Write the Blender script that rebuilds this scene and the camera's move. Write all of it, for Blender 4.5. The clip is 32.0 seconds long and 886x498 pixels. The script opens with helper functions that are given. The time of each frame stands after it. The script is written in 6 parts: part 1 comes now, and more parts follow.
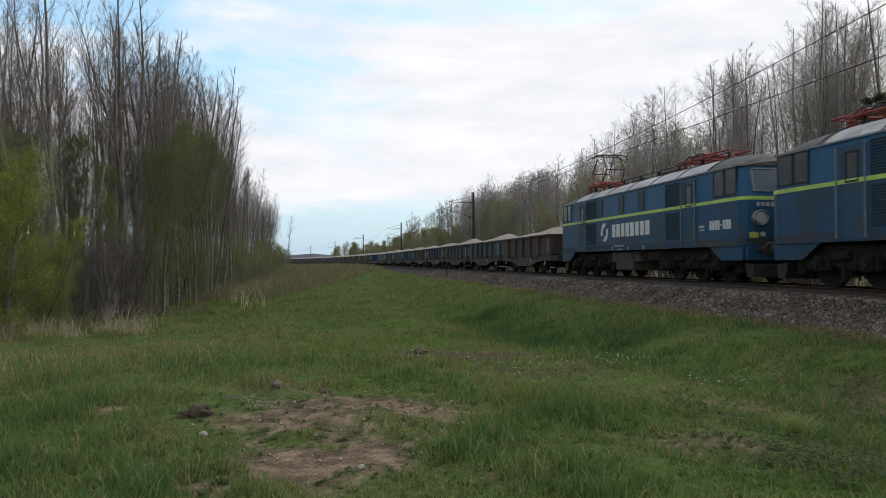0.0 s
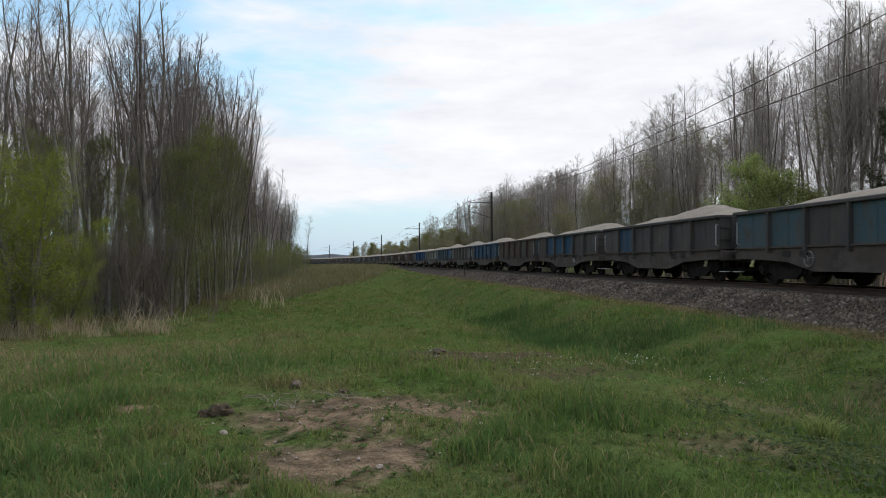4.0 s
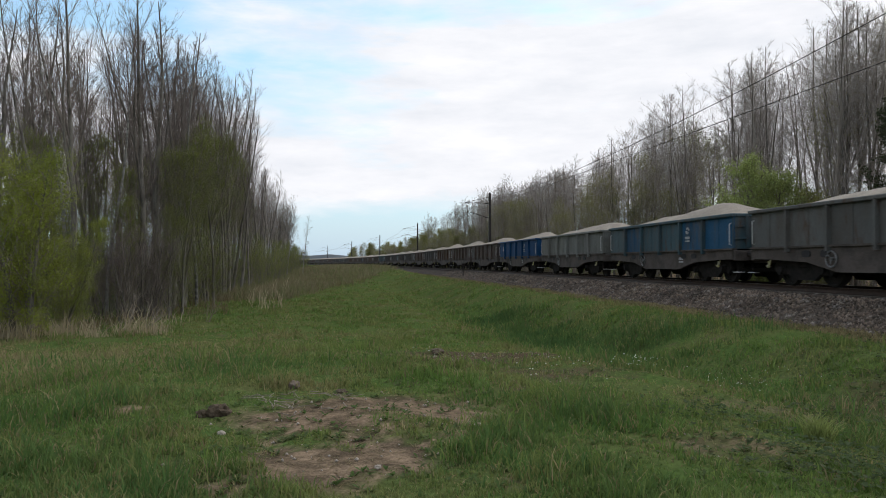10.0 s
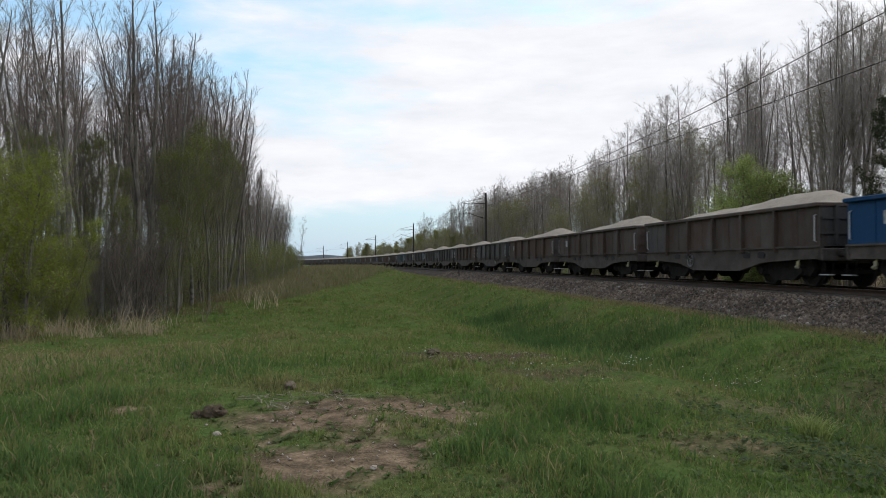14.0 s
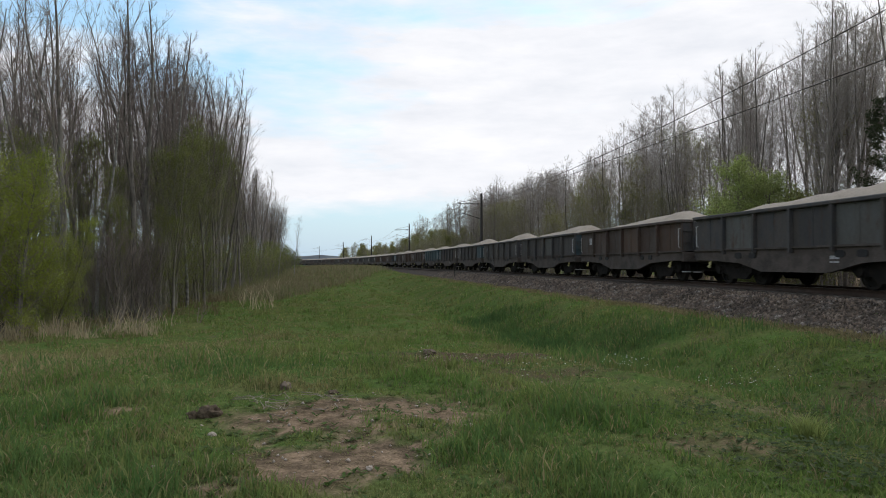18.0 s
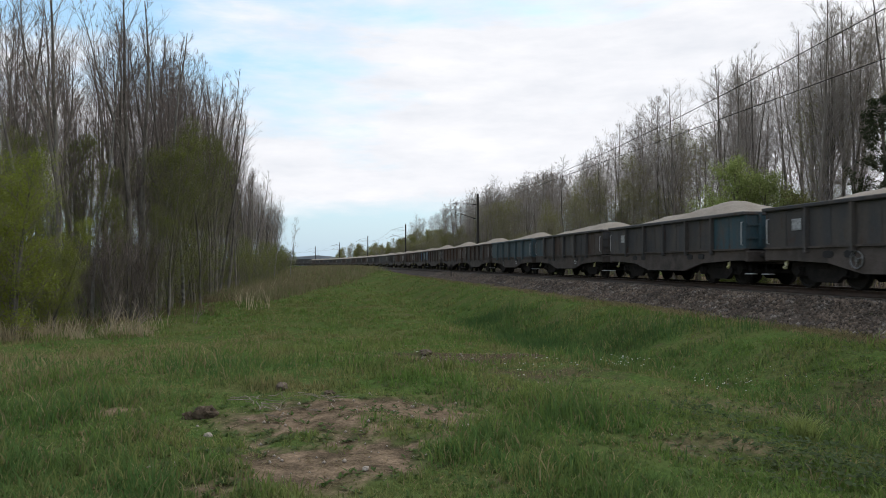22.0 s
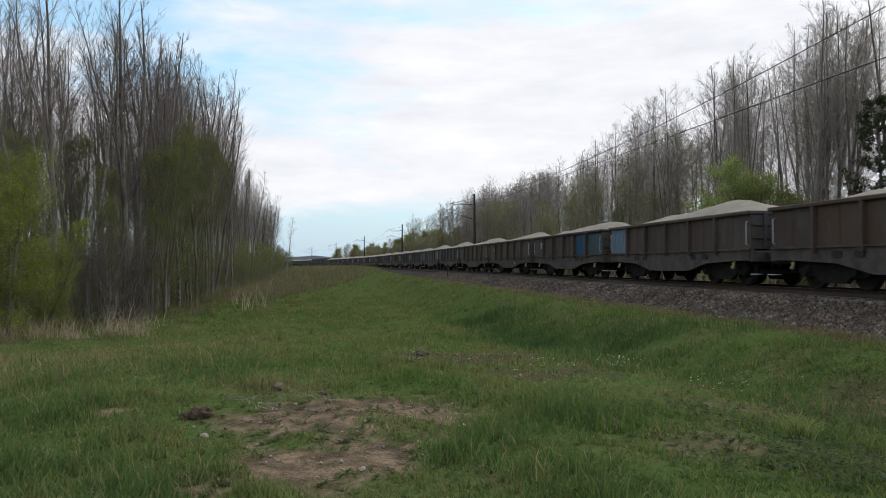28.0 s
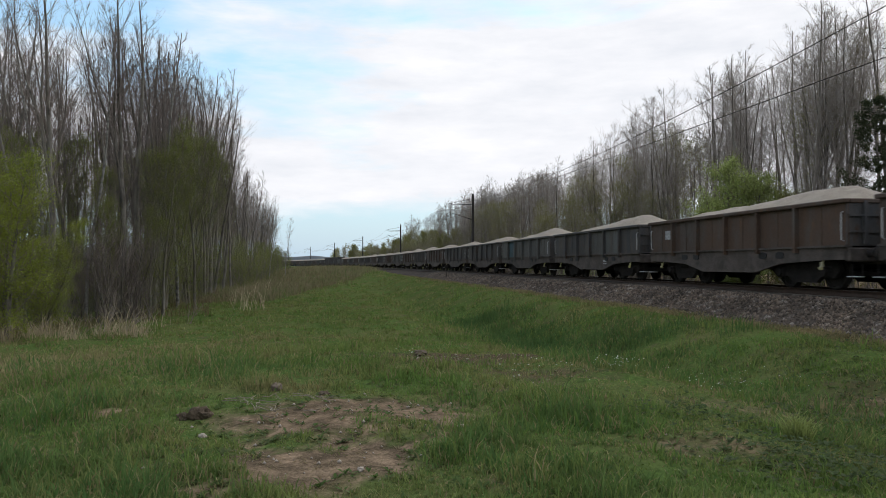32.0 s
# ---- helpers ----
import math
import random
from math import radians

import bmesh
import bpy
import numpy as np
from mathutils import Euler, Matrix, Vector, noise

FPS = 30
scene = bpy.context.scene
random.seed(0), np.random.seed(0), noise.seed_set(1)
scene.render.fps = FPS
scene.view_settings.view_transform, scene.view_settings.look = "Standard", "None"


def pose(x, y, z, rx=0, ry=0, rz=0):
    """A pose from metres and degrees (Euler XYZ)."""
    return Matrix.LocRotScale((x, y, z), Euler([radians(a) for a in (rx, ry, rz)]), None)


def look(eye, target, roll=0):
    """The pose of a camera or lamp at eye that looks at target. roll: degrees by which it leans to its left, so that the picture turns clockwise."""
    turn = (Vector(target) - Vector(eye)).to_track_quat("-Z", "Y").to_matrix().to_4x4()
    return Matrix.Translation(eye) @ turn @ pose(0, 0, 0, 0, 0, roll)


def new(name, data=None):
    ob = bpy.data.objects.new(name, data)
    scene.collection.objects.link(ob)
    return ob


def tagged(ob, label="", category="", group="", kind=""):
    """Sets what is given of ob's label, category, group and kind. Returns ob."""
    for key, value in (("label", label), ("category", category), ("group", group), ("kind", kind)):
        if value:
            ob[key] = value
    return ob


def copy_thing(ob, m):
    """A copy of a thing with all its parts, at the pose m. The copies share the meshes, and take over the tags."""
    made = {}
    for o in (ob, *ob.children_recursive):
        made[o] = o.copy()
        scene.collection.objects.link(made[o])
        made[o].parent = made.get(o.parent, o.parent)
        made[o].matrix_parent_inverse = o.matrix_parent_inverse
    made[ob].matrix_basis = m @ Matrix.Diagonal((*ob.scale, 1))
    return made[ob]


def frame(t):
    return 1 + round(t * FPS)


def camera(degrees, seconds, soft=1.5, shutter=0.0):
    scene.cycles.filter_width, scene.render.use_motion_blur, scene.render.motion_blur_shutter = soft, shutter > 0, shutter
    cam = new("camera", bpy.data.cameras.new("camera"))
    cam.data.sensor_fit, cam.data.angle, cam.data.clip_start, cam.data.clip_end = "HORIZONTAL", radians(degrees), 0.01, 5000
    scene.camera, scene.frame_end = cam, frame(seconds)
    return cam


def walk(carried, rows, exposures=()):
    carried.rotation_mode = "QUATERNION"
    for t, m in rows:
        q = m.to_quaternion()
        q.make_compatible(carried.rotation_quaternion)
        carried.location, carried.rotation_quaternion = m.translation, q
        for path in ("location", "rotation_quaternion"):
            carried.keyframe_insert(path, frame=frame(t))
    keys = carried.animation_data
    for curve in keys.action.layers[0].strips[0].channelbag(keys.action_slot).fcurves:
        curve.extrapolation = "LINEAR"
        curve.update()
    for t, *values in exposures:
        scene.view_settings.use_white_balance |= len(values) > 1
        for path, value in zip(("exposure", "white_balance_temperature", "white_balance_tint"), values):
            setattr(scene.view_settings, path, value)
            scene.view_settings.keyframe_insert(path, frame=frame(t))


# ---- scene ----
import itertools

# ---------------------------------------------------------------- camera
LENS = 62.19
EYE = 1.60
cam = camera(LENS, 32.0, soft=0.9, shutter=0.25)
# seconds, turn to the left in degrees, lift in degrees
HEAD = [(0.0, -1.49, 1.04), (0.5, -1.29, 1.04), (1.0, -0.96, 1.05), (1.5, -0.69, 1.05), (2.0, -0.47, 1.06), (2.5, -0.33, 1.06),
        (3.0, -0.22, 1.06), (3.5, -0.13, 1.06), (4.5, -0.04, 1.06), (5.5, 0.0, 1.06), (7.0, 0.0, 1.06), (8.0, -0.06, 1.06), (9.0, -0.13, 1.07),
        (10.0, -0.21, 1.09), (11.0, -0.27, 1.10), (12.0, -0.38, 1.11), (13.0, -0.46, 1.11), (14.0, -0.53, 1.12), (15.5, -0.64, 1.13),
        (17.0, -0.80, 1.14), (18.0, -0.86, 1.14), (19.0, -0.94, 1.15), (20.0, -1.00, 1.15), (21.0, -1.07, 1.16), (22.0, -1.14, 1.17),
        (23.0, -1.20, 1.17), (24.0, -1.21, 1.17), (25.0, -1.28, 1.17), (26.5, -1.35, 1.18), (28.0, -1.41, 1.19), (29.5, -1.44, 1.19),
        (31.0, -1.47, 1.19), (32.0, -1.53, 1.20)]
walk(cam, [(t, pose(0, 0, EYE, 90 + up, 0, left)) for t, left, up in HEAD])

# ---------------------------------------------------------------- world and sun
SUN_UP, SUN_TURN = radians(48), radians(55)
world = bpy.data.worlds.new("sky")
scene.world = world
world.use_nodes = True
wt = world.node_tree
wt.nodes.clear()


def wnode(kind, **kw):
    n = wt.nodes.new(kind)
    for k, v in kw.items():
        n.inputs[k].default_value = v
    return n


w_out = wt.nodes.new("ShaderNodeOutputWorld")
w_bg = wt.nodes.new("ShaderNodeBackground")
w_sky = wt.nodes.new("ShaderNodeTexSky")
w_sky.sky_type = "NISHITA"
w_sky.sun_disc = False
w_sky.sun_elevation, w_sky.sun_rotation = SUN_UP, SUN_TURN
w_sky.air_density, w_sky.dust_density, w_sky.ozone_density = 1.0, 1.2, 1.0
w_tc = wt.nodes.new("ShaderNodeTexCoord")
w_map = wt.nodes.new("ShaderNodeMapping")
w_map.inputs["Scale"].default_value = (1.0, 1.0, 4.2)
w_map.inputs["Location"].default_value = (0.35, 0.1, 0.12)
w_n1 = wnode("ShaderNodeTexNoise", Scale=2.6, Detail=8.0, Roughness=0.55)
w_ramp = wt.nodes.new("ShaderNodeValToRGB")
w_ramp.color_ramp.elements[0].position, w_ramp.color_ramp.elements[1].position = 0.32, 0.49
w_n2 = wnode("ShaderNodeTexNoise", Scale=5.5, Detail=6.0, Roughness=0.6)
w_col = wt.nodes.new("ShaderNodeValToRGB")
w_col.color_ramp.elements[0].position, w_col.color_ramp.elements[1].position = 0.30, 0.66
w_col.color_ramp.elements[0].color = (9.8, 10.1, 10.8, 1)
w_col.color_ramp.elements[1].color = (12.0, 12.0, 12.4, 1)
w_mix = wt.nodes.new("ShaderNodeMixRGB")
w_boost = wt.nodes.new("ShaderNodeMixRGB")
w_boost.blend_type = "MULTIPLY"
w_boost.inputs[0].default_value = 1.0
w_boost.inputs[2].default_value = (2.6, 2.95, 2.7, 1)
link = wt.links.new
link(w_tc.outputs["Generated"], w_map.inputs[0])
link(w_map.outputs[0], w_n1.inputs["Vector"])
link(w_map.outputs[0], w_n2.inputs["Vector"])
# thicker cloud low down, thinner overhead
w_up = wt.nodes.new("ShaderNodeSeparateXYZ")
link(w_tc.outputs["Generated"], w_up.inputs[0])
w_bias = wt.nodes.new("ShaderNodeMapRange")
w_bias.inputs["From Min"].default_value, w_bias.inputs["From Max"].default_value = 0.16, 0.29
w_bias.inputs["To Min"].default_value, w_bias.inputs["To Max"].default_value = 0.10, -0.065
link(w_up.outputs["Z"], w_bias.inputs["Value"])
w_sum = wt.nodes.new("ShaderNodeMath")
w_sum.operation = "ADD"
link(w_n1.outputs[0], w_sum.inputs[0])
link(w_bias.outputs[0], w_sum.inputs[1])
link(w_sum.outputs[0], w_ramp.inputs[0])
link(w_n2.outputs[0], w_col.inputs[0])
link(w_sky.outputs[0], w_boost.inputs[1])
# towards the horizon the cloud ends in a level base, with pale haze below it
w_sep = wt.nodes.new("ShaderNodeSeparateXYZ")
link(w_tc.outputs["Generated"], w_sep.inputs[0])
w_base = wt.nodes.new("ShaderNodeMapRange")
w_base.inputs["From Min"].default_value, w_base.inputs["From Max"].default_value = 0.092, 0.125
w_wob = wt.nodes.new("ShaderNodeMath")
w_wob.operation = "MULTIPLY_ADD"
w_wob.inputs[1].default_value = 0.07
link(w_n2.outputs[0], w_wob.inputs[0])
link(w_sep.outputs["Z"], w_wob.inputs[2])
w_low = wt.nodes.new("ShaderNodeMath")
w_low.operation = "MULTIPLY"
link(w_wob.outputs[0], w_base.inputs["Value"])
link(w_base.outputs[0], w_low.inputs[0])
link(w_ramp.outputs[0], w_low.inputs[1])
w_hz = wt.nodes.new("ShaderNodeMapRange")
w_hz.inputs["From Min"].default_value, w_hz.inputs["From Max"].default_value = 0.0, 0.35
w_hz.inputs["To Min"].default_value, w_hz.inputs["To Max"].default_value = 0.9, 0.1
link(w_sep.outputs["Z"], w_hz.inputs["Value"])
w_haze = wt.nodes.new("ShaderNodeMixRGB")
w_haze.inputs[2].default_value = (6.1, 7.9, 10.0, 1)
link(w_hz.outputs[0], w_haze.inputs[0])
link(w_boost.outputs[0], w_haze.inputs[1])
link(w_low.outputs[0], w_mix.inputs[0])
link(w_haze.outputs[0], w_mix.inputs[1])
link(w_col.outputs[0], w_mix.inputs[2])
link(w_mix.outputs[0], w_bg.inputs[0])
w_bg.inputs[1].default_value = 0.085
link(w_bg.outputs[0], w_out.inputs[0])

sun = new("sun", bpy.data.lights.new("sun", "SUN"))
sun.data.energy, sun.data.angle, sun.data.color = 1.15, radians(12), (1.0, 0.95, 0.88)
# the sun stands high behind thin cloud, beyond the line
sun.matrix_world = look((0, 0, 50), (0 + 50 * math.cos(SUN_UP) * -math.sin(SUN_TURN), 50 * math.cos(SUN_UP) * -math.cos(SUN_TURN), 50 - 50 * math.sin(SUN_UP)))
scene.view_settings.exposure = 0.0

# ---------------------------------------------------------------- materials


def material(name, base, rough=0.8, metal=0.0, second=None, scale=4.0, second_amount=(0.42, 0.62), grain=0.25, grain_scale=60.0, bump=0.15, third=None,
             third_scale=0.8, third_range=(0.5, 0.7), island=0.0, chance=0.0, spec=0.35, stretch=(1, 1, 1)):
    m = bpy.data.materials.new(name)
    m.use_nodes = True
    nt = m.node_tree
    nd, lk = nt.nodes, nt.links.new
    bsdf = nd["Principled BSDF"]
    bsdf.inputs["Roughness"].default_value = rough
    bsdf.inputs["Metallic"].default_value = metal
    bsdf.inputs["Specular IOR Level"].default_value = spec
    tc = nd.new("ShaderNodeTexCoord")
    mp = nd.new("ShaderNodeMapping")
    mp.inputs["Scale"].default_value = stretch
    info = nd.new("ShaderNodeObjectInfo")
    add = nd.new("ShaderNodeVectorMath")
    add.operation = "ADD"
    lk(tc.outputs["Object"], mp.inputs[0])
    comb = nd.new("ShaderNodeMath")
    comb.operation = "MULTIPLY"
    comb.inputs[1].default_value = 37.0
    lk(info.outputs["Random"], comb.inputs[0])
    lk(mp.outputs[0], add.inputs[0])
    lk(comb.outputs[0], add.inputs[1])

    def noise_at(sc, detail=5.0):
        n = nd.new("ShaderNodeTexNoise")
        n.inputs["Scale"].default_value, n.inputs["Detail"].default_value, n.inputs["Roughness"].default_value = sc, detail, 0.6
        lk(add.outputs[0], n.inputs["Vector"])
        return n

    def blend(fac, a, b):
        x = nd.new("ShaderNodeMixRGB")
        lk(fac, x.inputs[0])
        if isinstance(a, tuple):
            x.inputs[1].default_value = (*a, 1)
        else:
            lk(a, x.inputs[1])
        x.inputs[2].default_value = (*b, 1)
        return x.outputs[0]

    def ramp(src, lo, hi):
        r = nd.new("ShaderNodeMapRange")
        r.inputs["From Min"].default_value, r.inputs["From Max"].default_value = lo, hi
        lk(src, r.inputs["Value"])
        return r.outputs[0]

    col = base
    if second:
        col = blend(ramp(noise_at(scale).outputs[0], *second_amount), col, second)
    if third:
        col = blend(ramp(noise_at(third_scale, 8.0).outputs[0], *third_range), col, third)
    fine = noise_at(grain_scale, 3.0)
    hsv = nd.new("ShaderNodeHueSaturation")
    if isinstance(col, tuple):
        hsv.inputs["Color"].default_value = (*col, 1)
    else:
        lk(col, hsv.inputs["Color"])
    val = nd.new("ShaderNodeMapRange")
    val.inputs["From Min"].default_value, val.inputs["From Max"].default_value = 0.3, 0.7
    val.inputs["To Min"].default_value, val.inputs["To Max"].default_value = 1 - grain, 1 + grain
    lk(fine.outputs[0], val.inputs["Value"])
    out = val.outputs[0]
    for source, amount in ((island and nd.new("ShaderNodeNewGeometry").outputs["Random Per Island"], island), (chance and info.outputs["Random"], chance)):
        if amount:
            r = nd.new("ShaderNodeMapRange")
            r.inputs["To Min"].default_value, r.inputs["To Max"].default_value = 1 - amount, 1 + amount
            lk(source, r.inputs["Value"])
            mu = nd.new("ShaderNodeMath")
            mu.operation = "MULTIPLY"
            lk(out, mu.inputs[0])
            lk(r.outputs[0], mu.inputs[1])
            out = mu.outputs[0]
    lk(out, hsv.inputs["Value"])
    lk(hsv.outputs[0], bsdf.inputs["Base Color"])
    if bump:
        b = nd.new("ShaderNodeBump")
        b.inputs["Strength"].default_value, b.inputs["Distance"].default_value = bump, 0.02
        lk(fine.outputs[0], b.inputs["Height"])
        lk(b.outputs[0], bsdf.inputs["Normal"])
    return m


DUST = (0.075, 0.066, 0.058)
RUST = (0.062, 0.036, 0.025)


def paint(name, base, dirt=DUST, amount=(0.40, 0.66), rust=RUST, rust_range=(0.58, 0.72)):
    return material(name, base, rough=0.65, second=dirt, scale=1.6, second_amount=amount, third=rust, third_scale=2.6, third_range=rust_range, grain=0.16,
                    grain_scale=22, bump=0.08, chance=0.14, spec=0.2, stretch=(1.6, 1.6, 0.5))


PAINTS = {
    "brown": paint("paint_brown", (0.060, 0.040, 0.032)),
    "rust": paint("paint_rust", (0.074, 0.048, 0.035), amount=(0.46, 0.72), rust=(0.100, 0.056, 0.031)),
    "grey": paint("paint_grey", (0.088, 0.090, 0.086), amount=(0.42, 0.7)),
    "pale": paint("paint_pale_grey", (0.145, 0.150, 0.138), amount=(0.46, 0.8), rust_range=(0.66, 0.8)),
    "dark": paint("paint_dark_grey", (0.050, 0.050, 0.052)),
    "teal": paint("paint_teal", (0.036, 0.068, 0.082), amount=(0.45, 0.75)),
    "steel": paint("paint_steel_blue", (0.060, 0.088, 0.098), amount=(0.48, 0.8), rust_range=(0.66, 0.8)),
    "blue": paint("paint_blue", (0.012, 0.062, 0.122), amount=(0.44, 0.76), rust_range=(0.62, 0.78)),
    "navy": paint("paint_navy_blue", (0.005, 0.042, 0.112), amount=(0.6, 0.95), rust_range=(0.74, 0.9)),
    "sky": paint("paint_sky_blue", (0.13, 0.19, 0.25), amount=(0.5, 0.8)),
}
M_FRAME = material("underframe_grime", (0.080, 0.066, 0.058), rough=0.85, second=(0.040, 0.034, 0.030), scale=2.2, third=(0.074, 0.058, 0.048), third_scale=1.1, grain=0.2, grain_scale=30, chance=0.1)
M_BOGIE = material("bogie_grime", (0.012, 0.011, 0.010), rough=0.95, spec=0.2, second=(0.021, 0.018, 0.016), scale=5, grain=0.25)
M_WHEEL = material("wheel_steel", (0.013, 0.012, 0.011), rough=0.85, spec=0.2, second=(0.021, 0.018, 0.015), scale=6, grain=0.2)
M_GRAVEL = material("gravel_load", (0.265, 0.228, 0.186), rough=0.95, second=(0.225, 0.192, 0.156), scale=1.4, grain=0.25, grain_scale=60, bump=0.35, third=(0.30, 0.262, 0.218), third_scale=3.0)
M_WHITE = material("white_paint", (0.62, 0.62, 0.60), rough=0.6, second=(0.45, 0.44, 0.42), scale=8, grain=0.1)
M_PLATE = material("dusty_lettering", (0.36, 0.37, 0.37), rough=0.7, second=(0.2, 0.2, 0.2), scale=12, grain=0.15)
M_YELLOW = material("yellow_paint", (0.42, 0.44, 0.07), rough=0.6, second=(0.3, 0.3, 0.08), scale=9, grain=0.1)
M_BRASS = material("worn_yellow_lever", (0.34, 0.32, 0.12), rough=0.6, second=(0.30, 0.28, 0.20), scale=6, grain=0.15, chance=0.3)
M_STEP = material("galvanised_step", (0.42, 0.42, 0.42), rough=0.45, metal=0.6, grain=0.15)
M_LOCO = material("loco_blue", (0.008, 0.080, 0.168), rough=0.5, second=(0.014, 0.060, 0.112), scale=1.2, second_amount=(0.42, 0.75), third=(0.030, 0.048, 0.065), third_scale=1.8, third_range=(0.62, 0.9), grain=0.08,
                  grain_scale=25, bump=0.03, spec=0.3, stretch=(1, 1, 0.4))
M_LOCO_LOW = material("loco_dark_blue", (0.008, 0.060, 0.122), rough=0.5, second=(0.016, 0.040, 0.064), scale=1.1, third=(0.042, 0.040, 0.038), third_scale=1.4, third_range=(0.56, 0.82), grain=0.08, grain_scale=25, bump=0.03,
                      spec=0.3, stretch=(1, 1, 0.4))
M_LOCO_SILL = material("dusty_loco_sill", (0.012, 0.044, 0.088), rough=0.7, second=(0.045, 0.045, 0.046), scale=1.2, third=(0.034, 0.032, 0.030), third_scale=2.5, grain=0.15, grain_scale=20, bump=0.05, stretch=(1, 1, 2))
M_HATCH = material("dull_hatch", (0.055, 0.055, 0.052), rough=0.6, second=(0.035, 0.040, 0.045), scale=3, third=(0.075, 0.058, 0.042), third_scale=2, grain=0.15)
M_LIME = material("lime_stripe", (0.40, 0.55, 0.10), rough=0.45, second=(0.32, 0.42, 0.11), scale=3, grain=0.08, bump=0.02)
M_ROOF = material("loco_roof", (0.33, 0.32, 0.31), rough=0.7, second=(0.16, 0.15, 0.145), scale=0.9, second_amount=(0.5, 0.75), third=(0.42, 0.41, 0.40), third_scale=2.2, grain=0.12, grain_scale=14)
M_ROOF_DARK = material("sooty_roof_end", (0.085, 0.078, 0.072), rough=0.8, second=(0.05, 0.045, 0.042), scale=1.5, grain=0.15)
M_LOCO_DOOR = material("cab_door_paint", (0.012, 0.058, 0.108), rough=0.6, second=(0.026, 0.046, 0.062), scale=2.0, grain=0.1)
M_GRILLE = material("dark_grille", (0.010, 0.036, 0.068), rough=0.7, second=(0.018, 0.034, 0.050), scale=4, grain=0.2)
M_RED = material("red_insulated_frame", (0.23, 0.030, 0.022), rough=0.55, second=(0.12, 0.03, 0.025), scale=7, grain=0.1)
M_IRON = material("dark_iron", (0.03, 0.028, 0.027), rough=0.6, metal=0.4, second=(0.05, 0.04, 0.035), scale=9, grain=0.2)
# rubber and insulators; the same near-black also paints the shade inside openings
M_RUBBER_HOLE_SHADE = material("window_rubber", (0.015, 0.015, 0.016), rough=0.7, grain=0.1)
M_FRAME_GREY = material("window_frame", (0.17, 0.18, 0.20), rough=0.5, second=(0.11, 0.12, 0.13), scale=7, grain=0.1)
M_LAMP = material("lamp_housing", (0.14, 0.14, 0.14), rough=0.4, metal=0.5, second=(0.2, 0.2, 0.2), scale=9, grain=0.1)
M_COPPER = material("copper_wire", (0.045, 0.04, 0.036), rough=0.55, metal=0.5, grain=0.1, bump=0)
M_RAIL = material("rail_steel", (0.055, 0.036, 0.026), rough=0.6, metal=0.3, second=(0.04, 0.028, 0.02), scale=6, grain=0.2)
M_RAILTOP = material("worn_rail_head", (0.42, 0.41, 0.40), rough=0.3, metal=0.9, second=(0.3, 0.28, 0.26), scale=12, grain=0.1, bump=0.02)
M_SLEEPER = material("concrete_sleeper", (0.14, 0.125, 0.108), rough=0.9, second=(0.10, 0.085, 0.07), scale=5, grain=0.2, chance=0.2)
M_STONE = material("ballast_stone", (0.142, 0.108, 0.082), rough=0.9, second=(0.080, 0.062, 0.048), scale=0.9, third=(0.28, 0.255, 0.23), third_scale=3.0, third_range=(0.52, 0.75), grain=0.15, island=0.65, bump=0.2)
M_PEBBLE = material("pale_stone", (0.34, 0.29, 0.24), rough=0.9, second=(0.3, 0.26, 0.22), scale=9, grain=0.2)
M_BARK = material("grey_bark", (0.175, 0.152, 0.130), rough=0.9, second=(0.075, 0.066, 0.055), scale=6, grain=0.25, grain_scale=40, chance=0.25, stretch=(1, 1, 0.3), third=(0.18, 0.165, 0.14), third_scale=2)
M_BIRCH = material("birch_bark", (0.23, 0.215, 0.195), rough=0.85, second=(0.10, 0.092, 0.085), scale=3.5, second_amount=(0.48, 0.6), grain=0.2, grain_scale=30, chance=0.2, stretch=(1, 1, 2.5))
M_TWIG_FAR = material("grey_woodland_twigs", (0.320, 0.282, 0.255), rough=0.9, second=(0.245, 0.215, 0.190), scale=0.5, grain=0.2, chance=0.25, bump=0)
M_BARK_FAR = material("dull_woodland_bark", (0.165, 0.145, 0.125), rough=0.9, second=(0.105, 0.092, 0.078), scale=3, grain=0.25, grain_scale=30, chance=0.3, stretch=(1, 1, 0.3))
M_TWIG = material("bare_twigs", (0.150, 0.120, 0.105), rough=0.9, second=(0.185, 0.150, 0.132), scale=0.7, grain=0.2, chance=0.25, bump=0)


def foliage(name, a, b, rough=0.7, third=None, third_range=(0.5, 0.68), island=0.24):
    m = material(name, a, rough=rough, second=b, scale=0.9, grain=0.15, grain_scale=9, island=island, chance=0.12, bump=0, spec=0.2, third=third, third_scale=0.38, third_range=third_range)
    nt = m.node_tree
    bsdf = nt.nodes["Principled BSDF"]
    tr = nt.nodes.new("ShaderNodeBsdfTranslucent")
    mx = nt.nodes.new("ShaderNodeMixShader")
    mx.inputs[0].default_value = 0.45
    nt.links.new(bsdf.inputs["Base Color"].links[0].from_socket, tr.inputs[0])
    nt.links.new(bsdf.outputs[0], mx.inputs[1])
    nt.links.new(tr.outputs[0], mx.inputs[2])
    nt.links.new(mx.outputs[0], nt.nodes["Material Output"].inputs[0])
    return m


